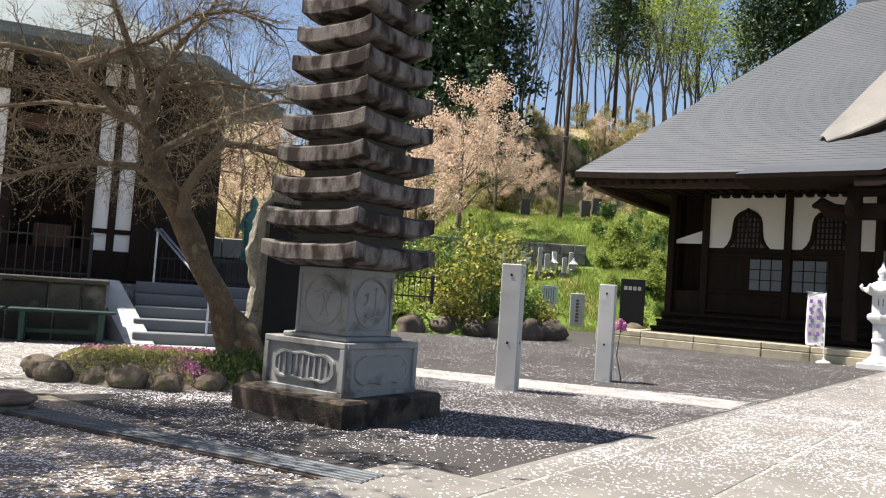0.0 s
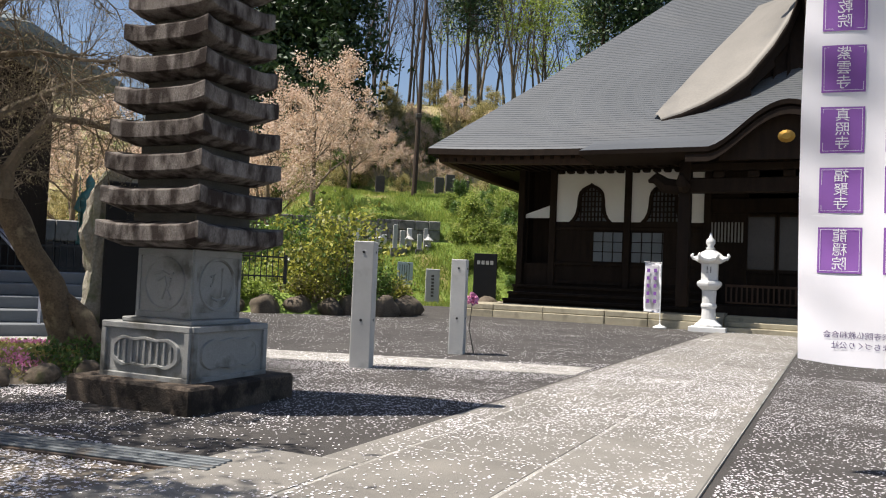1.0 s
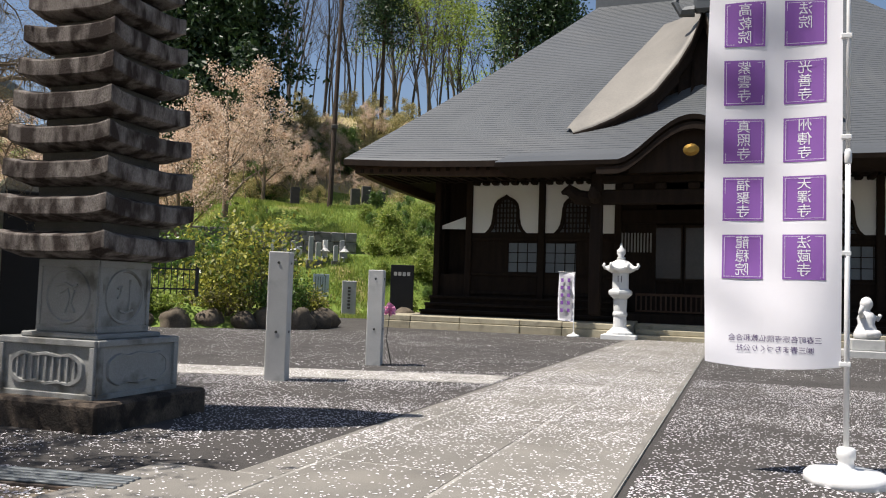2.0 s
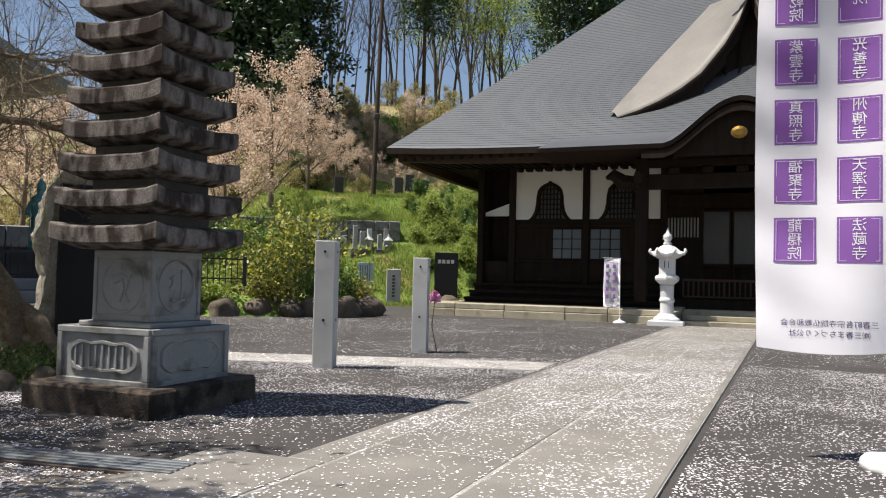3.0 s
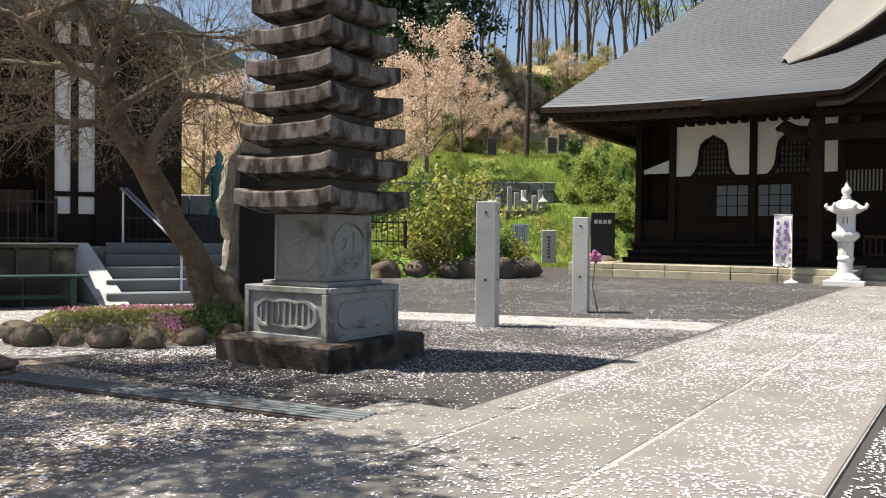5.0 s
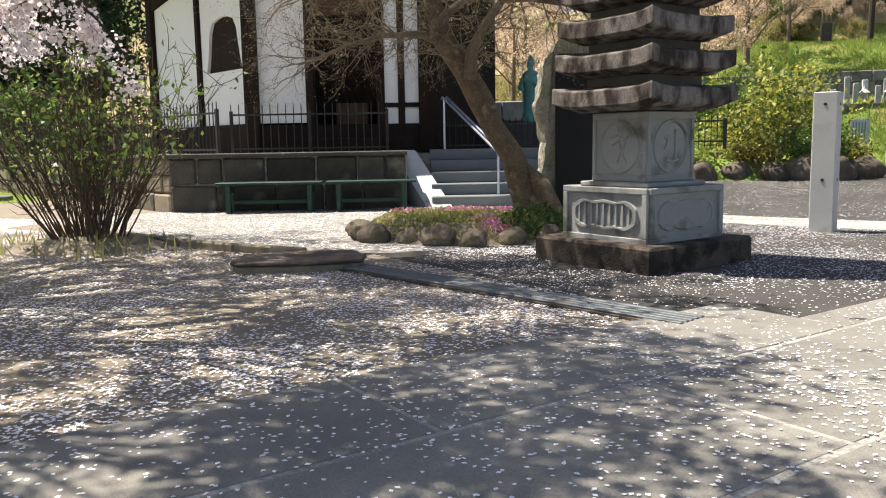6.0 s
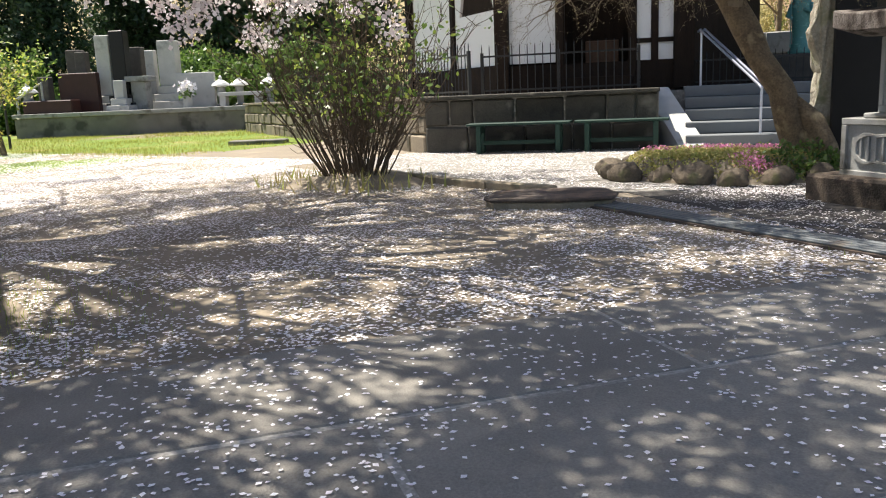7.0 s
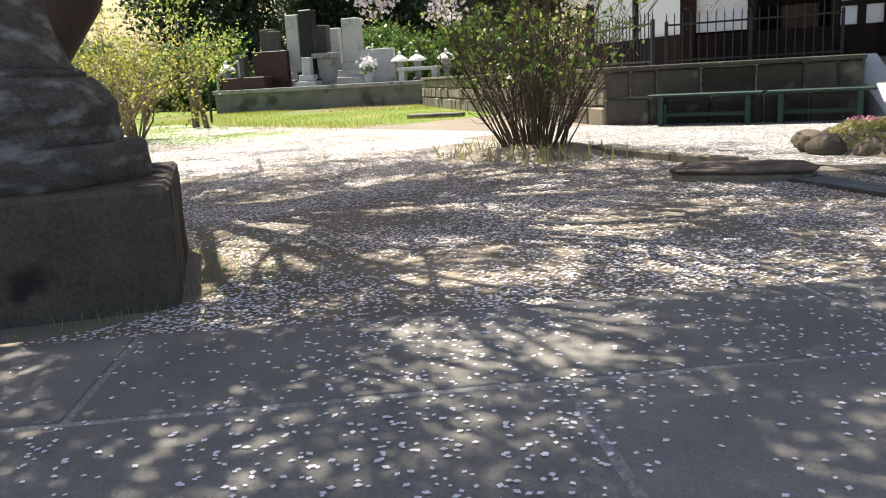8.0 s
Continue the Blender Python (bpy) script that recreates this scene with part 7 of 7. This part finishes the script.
def ped(name, prof):
    bm = bmesh.new()
    fine_ = []
    for a, b in zip(prof, prof[1:]):
        fine_ += [(a[0] + (b[0] - a[0]) * j / 3, a[1] + (b[1] - a[1]) * j / 3) for j in range(3)]
    lathe(bm, fine_ + [prof[-1]], 64)
    for v in bm.verts:
        v.co += 0.010 * noise.noise_vector(v.co * 7) + 0.005 * noise.noise_vector(v.co * 23)
    return part(name, bm, M_PEDESTAL, mon, smooth=True)
ped("drum", [(0.545, 0.49), (0.558, 0.52), (0.552, 0.62), (0.545, 0.648), (0.52, 0.66)])
ped("lotus_tier", [(0.452, 0.655), (0.458, 0.70), (0.446, 0.725), (0.456, 0.76), (0.444, 0.785), (0.452, 0.82), (0.436, 0.85), (0.42, 0.885), (0.385, 0.925), (0.355, 0.945)])
ped("band", [(0.33, 0.94), (0.335, 0.965), (0.30, 0.985)])
ped("shaft", [(0.29, 0.985), (0.272, 1.02), (0.245, 1.08), (0.222, 1.16), (0.200, 1.28), (0.19, 1.5), (0.19, 2.0), (0.22, 2.1)])

# ---- grass, litter and fallen petals ----
gp_ = np.random.default_rng(99)


def patchy(n, x0, x1, y0, y1, inside, scale, lo):
    """Random spots over an area, thinned by a slow noise into drifts."""
    x, y = gp_.uniform(x0, x1, n), gp_.uniform(y0, y1, n)
    ok = inside(x, y)
    x, y = x[ok], y[ok]
    w = np.array([noise.noise(Vector((a * scale, b * scale, 3.0))) + 0.5 * noise.noise(Vector((a * scale * 3.1, b * scale * 3.1, 8.0))) for a, b in zip(x, y)])
    k = gp_.uniform(0, 1, len(x)) < np.clip(lo + w * 0.9, 0.16, 1)
    return x[k], y[k]


def ds_of(x, y):
    return x * VX + y * VY, x * VY - y * VX


def petals(name, xy, z, size, label):
    x, y = xy
    c = np.stack([x, y, np.full(len(x), z) + gp_.uniform(0, 0.002, len(x))], 1)
    return quads(name, c, size, M_PETAL, gp_, None, label, "petals", "stuff", flat=0.97, aspect=1.35, bend=0.07)


def on_path(x, y):
    d, s = ds_of(x, y)
    return (s > np.where(d < 3.82, -2.9, -2.4)) & (s < -0.55) & (d < 20.3)


petals("petals_on_path", patchy(85000, -5, 5.5, -3, 9, lambda x, y: on_path(x, y) & (np.hypot(x, y) < 9.5), 0.8, 0.52), 0.0205, 0.019, "white cherry petals scattered over the concrete path")
petals("petals_on_mid_path", patchy(70000, -2, 6.5, 2.5, 10, lambda x, y: on_path(x, y) & (ds_of(x, y)[0] > 2.6), 0.8, 0.38), 0.0205, 0.0185, "white cherry petals scattered over the concrete path")
petals("petals_on_far_path", patchy(90000, 2, 13, 6, 20, lambda x, y: on_path(x, y), 0.5, 0.5), 0.022, 0.024, "white cherry petals scattered over the concrete path")

petals("petals_on_cross_path", patchy(30000, -8.2, 3.4, 8.8, 13.0, lambda x, y: np.abs(y - (10.2 - 0.285 * (x + 0.3))) < 0.45, 0.8, 0.75), 0.0135, 0.022, "white petals thick on the cross path")


def on_earth(x, y):
    d, s = ds_of(x, y)
    return (s < -2.97) & (y < 8.6 + 0.0 * x) & (np.hypot((x + 4.18), (y - 0.83)) > 0.9) & ~((y > 6.3 - 0.25 * (x + 3.8)) & (x > -8.6)) & ~((x > -3.0) & (d > 3.45))


petals("petals_on_earth", patchy(260000, -12, -0.3, -1.5, 8.6, on_earth, 1.2, 0.58), 0.006, 0.0205, "drifts of white petals on the bare earth")
petals("petals_on_far_earth", patchy(60000, -21, -8, 3, 9.5, lambda x, y: on_earth(x, y) & (x < -8), 0.5, 0.75), 0.006, 0.034, "drifts of white petals in the sun")
petals("petals_on_gravel", patchy(32000, -8.2, -1.7, 6.2, 11.2, lambda x, y: (y > 6.5 - 0.25 * (x + 3.8)) & (y > 6.6) & ~((np.abs(x + 2.7) < 1.1) & (y < 9.0) & (y > 7.0)) & (y < 11.2 + 0.4 * (x + 4.7)), 0.8, 0.65), 0.013, 0.024, "white petals thick on the gravel")


def on_asphalt(x, y):
    d, s = ds_of(x, y)
    return (((s < -2.5) & (d > 3.5) & ((d > 3.88) | (s < -2.98)) & (x > -2.6)) | (s > -0.45)) & ~((np.abs(x + 0.8) < 0.62) & (np.abs(y - 6.6) < 0.62))


petals("petals_on_asphalt", patchy(150000, -2.6, 8, 2, 10, lambda x, y: on_asphalt(x, y) & (np.hypot(x, y) < 11), 0.7, 0.50), 0.010, 0.0175, "white petals scattered over the asphalt")
petals("petals_on_far_asphalt", patchy(70000, -3, 20, 9, 20, lambda x, y: on_asphalt(x, y), 0.4, 0.30), 0.010, 0.026, "white petals thinly scattered over the asphalt")


def blades(name, x, y, h, material, label):
    """Upright grass blades standing on the land."""
    n = len(x)
    z = np.array([ground_z(a, b) for a, b in zip(x, y)])
    hh = h * gp_.uniform(0.5, 1.3, n) * np.array([1.0 + 0.8 * max(noise.noise(Vector((a * 0.5, b * 0.5, 2.0))), -0.6) for a, b in zip(x, y)])
    a = gp_.uniform(0, 6.28, n)
    w = hh * 0.09
    lx, ly = gp_.normal(0, 0.35, n) * hh, gp_.normal(0, 0.35, n) * hh
    v = np.stack([np.stack([x - np.cos(a) * w, y - np.sin(a) * w, z - 0.03], 1), np.stack([x + np.cos(a) * w, y + np.sin(a) * w, z - 0.03], 1), np.stack([x + lx, y + ly, z + hh], 1)], 1).reshape(-1, 3)
    me = bpy.data.meshes.new(name)
    me.from_pydata(v.tolist(), [], np.arange(3 * n).reshape(n, 3).tolist())
    me.materials.append(material)
    return tagged(new(name, me), label, "grass", "", "stuff")


x, y = gp_.uniform(-28, -12.5, 40000), gp_.uniform(7, 17, 40000)
k = (y > 8.3 + 0.25 * gp_.normal(size=len(x))) & (y < 17 + 0.0 * x) & (y < 10 - 0.62 * (x + 8.5))
blades("lawn", x[k], y[k], 0.06, M_LAWN, "yellow-green spring lawn before the graves")
x, y = gp_.uniform(-1, 16, 150000), gp_.uniform(27, 41, 150000)
k = (y + 0.1 * x > 28.5)
blades("bank_grass", x[k], y[k], 0.15, M_GRASSBLADE, "fresh green grass on the bank")
x, y = gp_.uniform(-16, 16, 26000), gp_.uniform(40, 56, 26000)
blades("slope_grass", x, y, 0.20, M_DRYGRASS, "dry straw and young growth on the slope")
x, y = -4.18 + gp_.normal(0, 0.75, 5000), 0.83 + gp_.normal(0, 0.75, 5000)
k = (np.hypot(x + 4.18, y - 0.83) > 0.72) & (x * VY - y * VX < -3.0)
blades("weeds", x[k], y[k], 0.035, M_GRASSBLADE, "weeds round the pedestal")
x, y = -6.12 + gp_.normal(0, 0.5, 200), 6.05 + gp_.normal(0, 0.3, 200)
blades("weeds", x, y, 0.16, M_DRYGRASS, "dry weeds round the shrub's foot")
x, y = gp_.uniform(-2.9, -0.4, 300), gp_.uniform(0, 1, 300)
y = 5.62 - 0.5 * (x + 2.95) + gp_.normal(0, 0.06, 300)
k = gp_.uniform(0, 1, 300) < 0.6
blades("weeds", x[k], y[k], 0.05, M_GRASSBLADE, "tufts of weed along the drain")
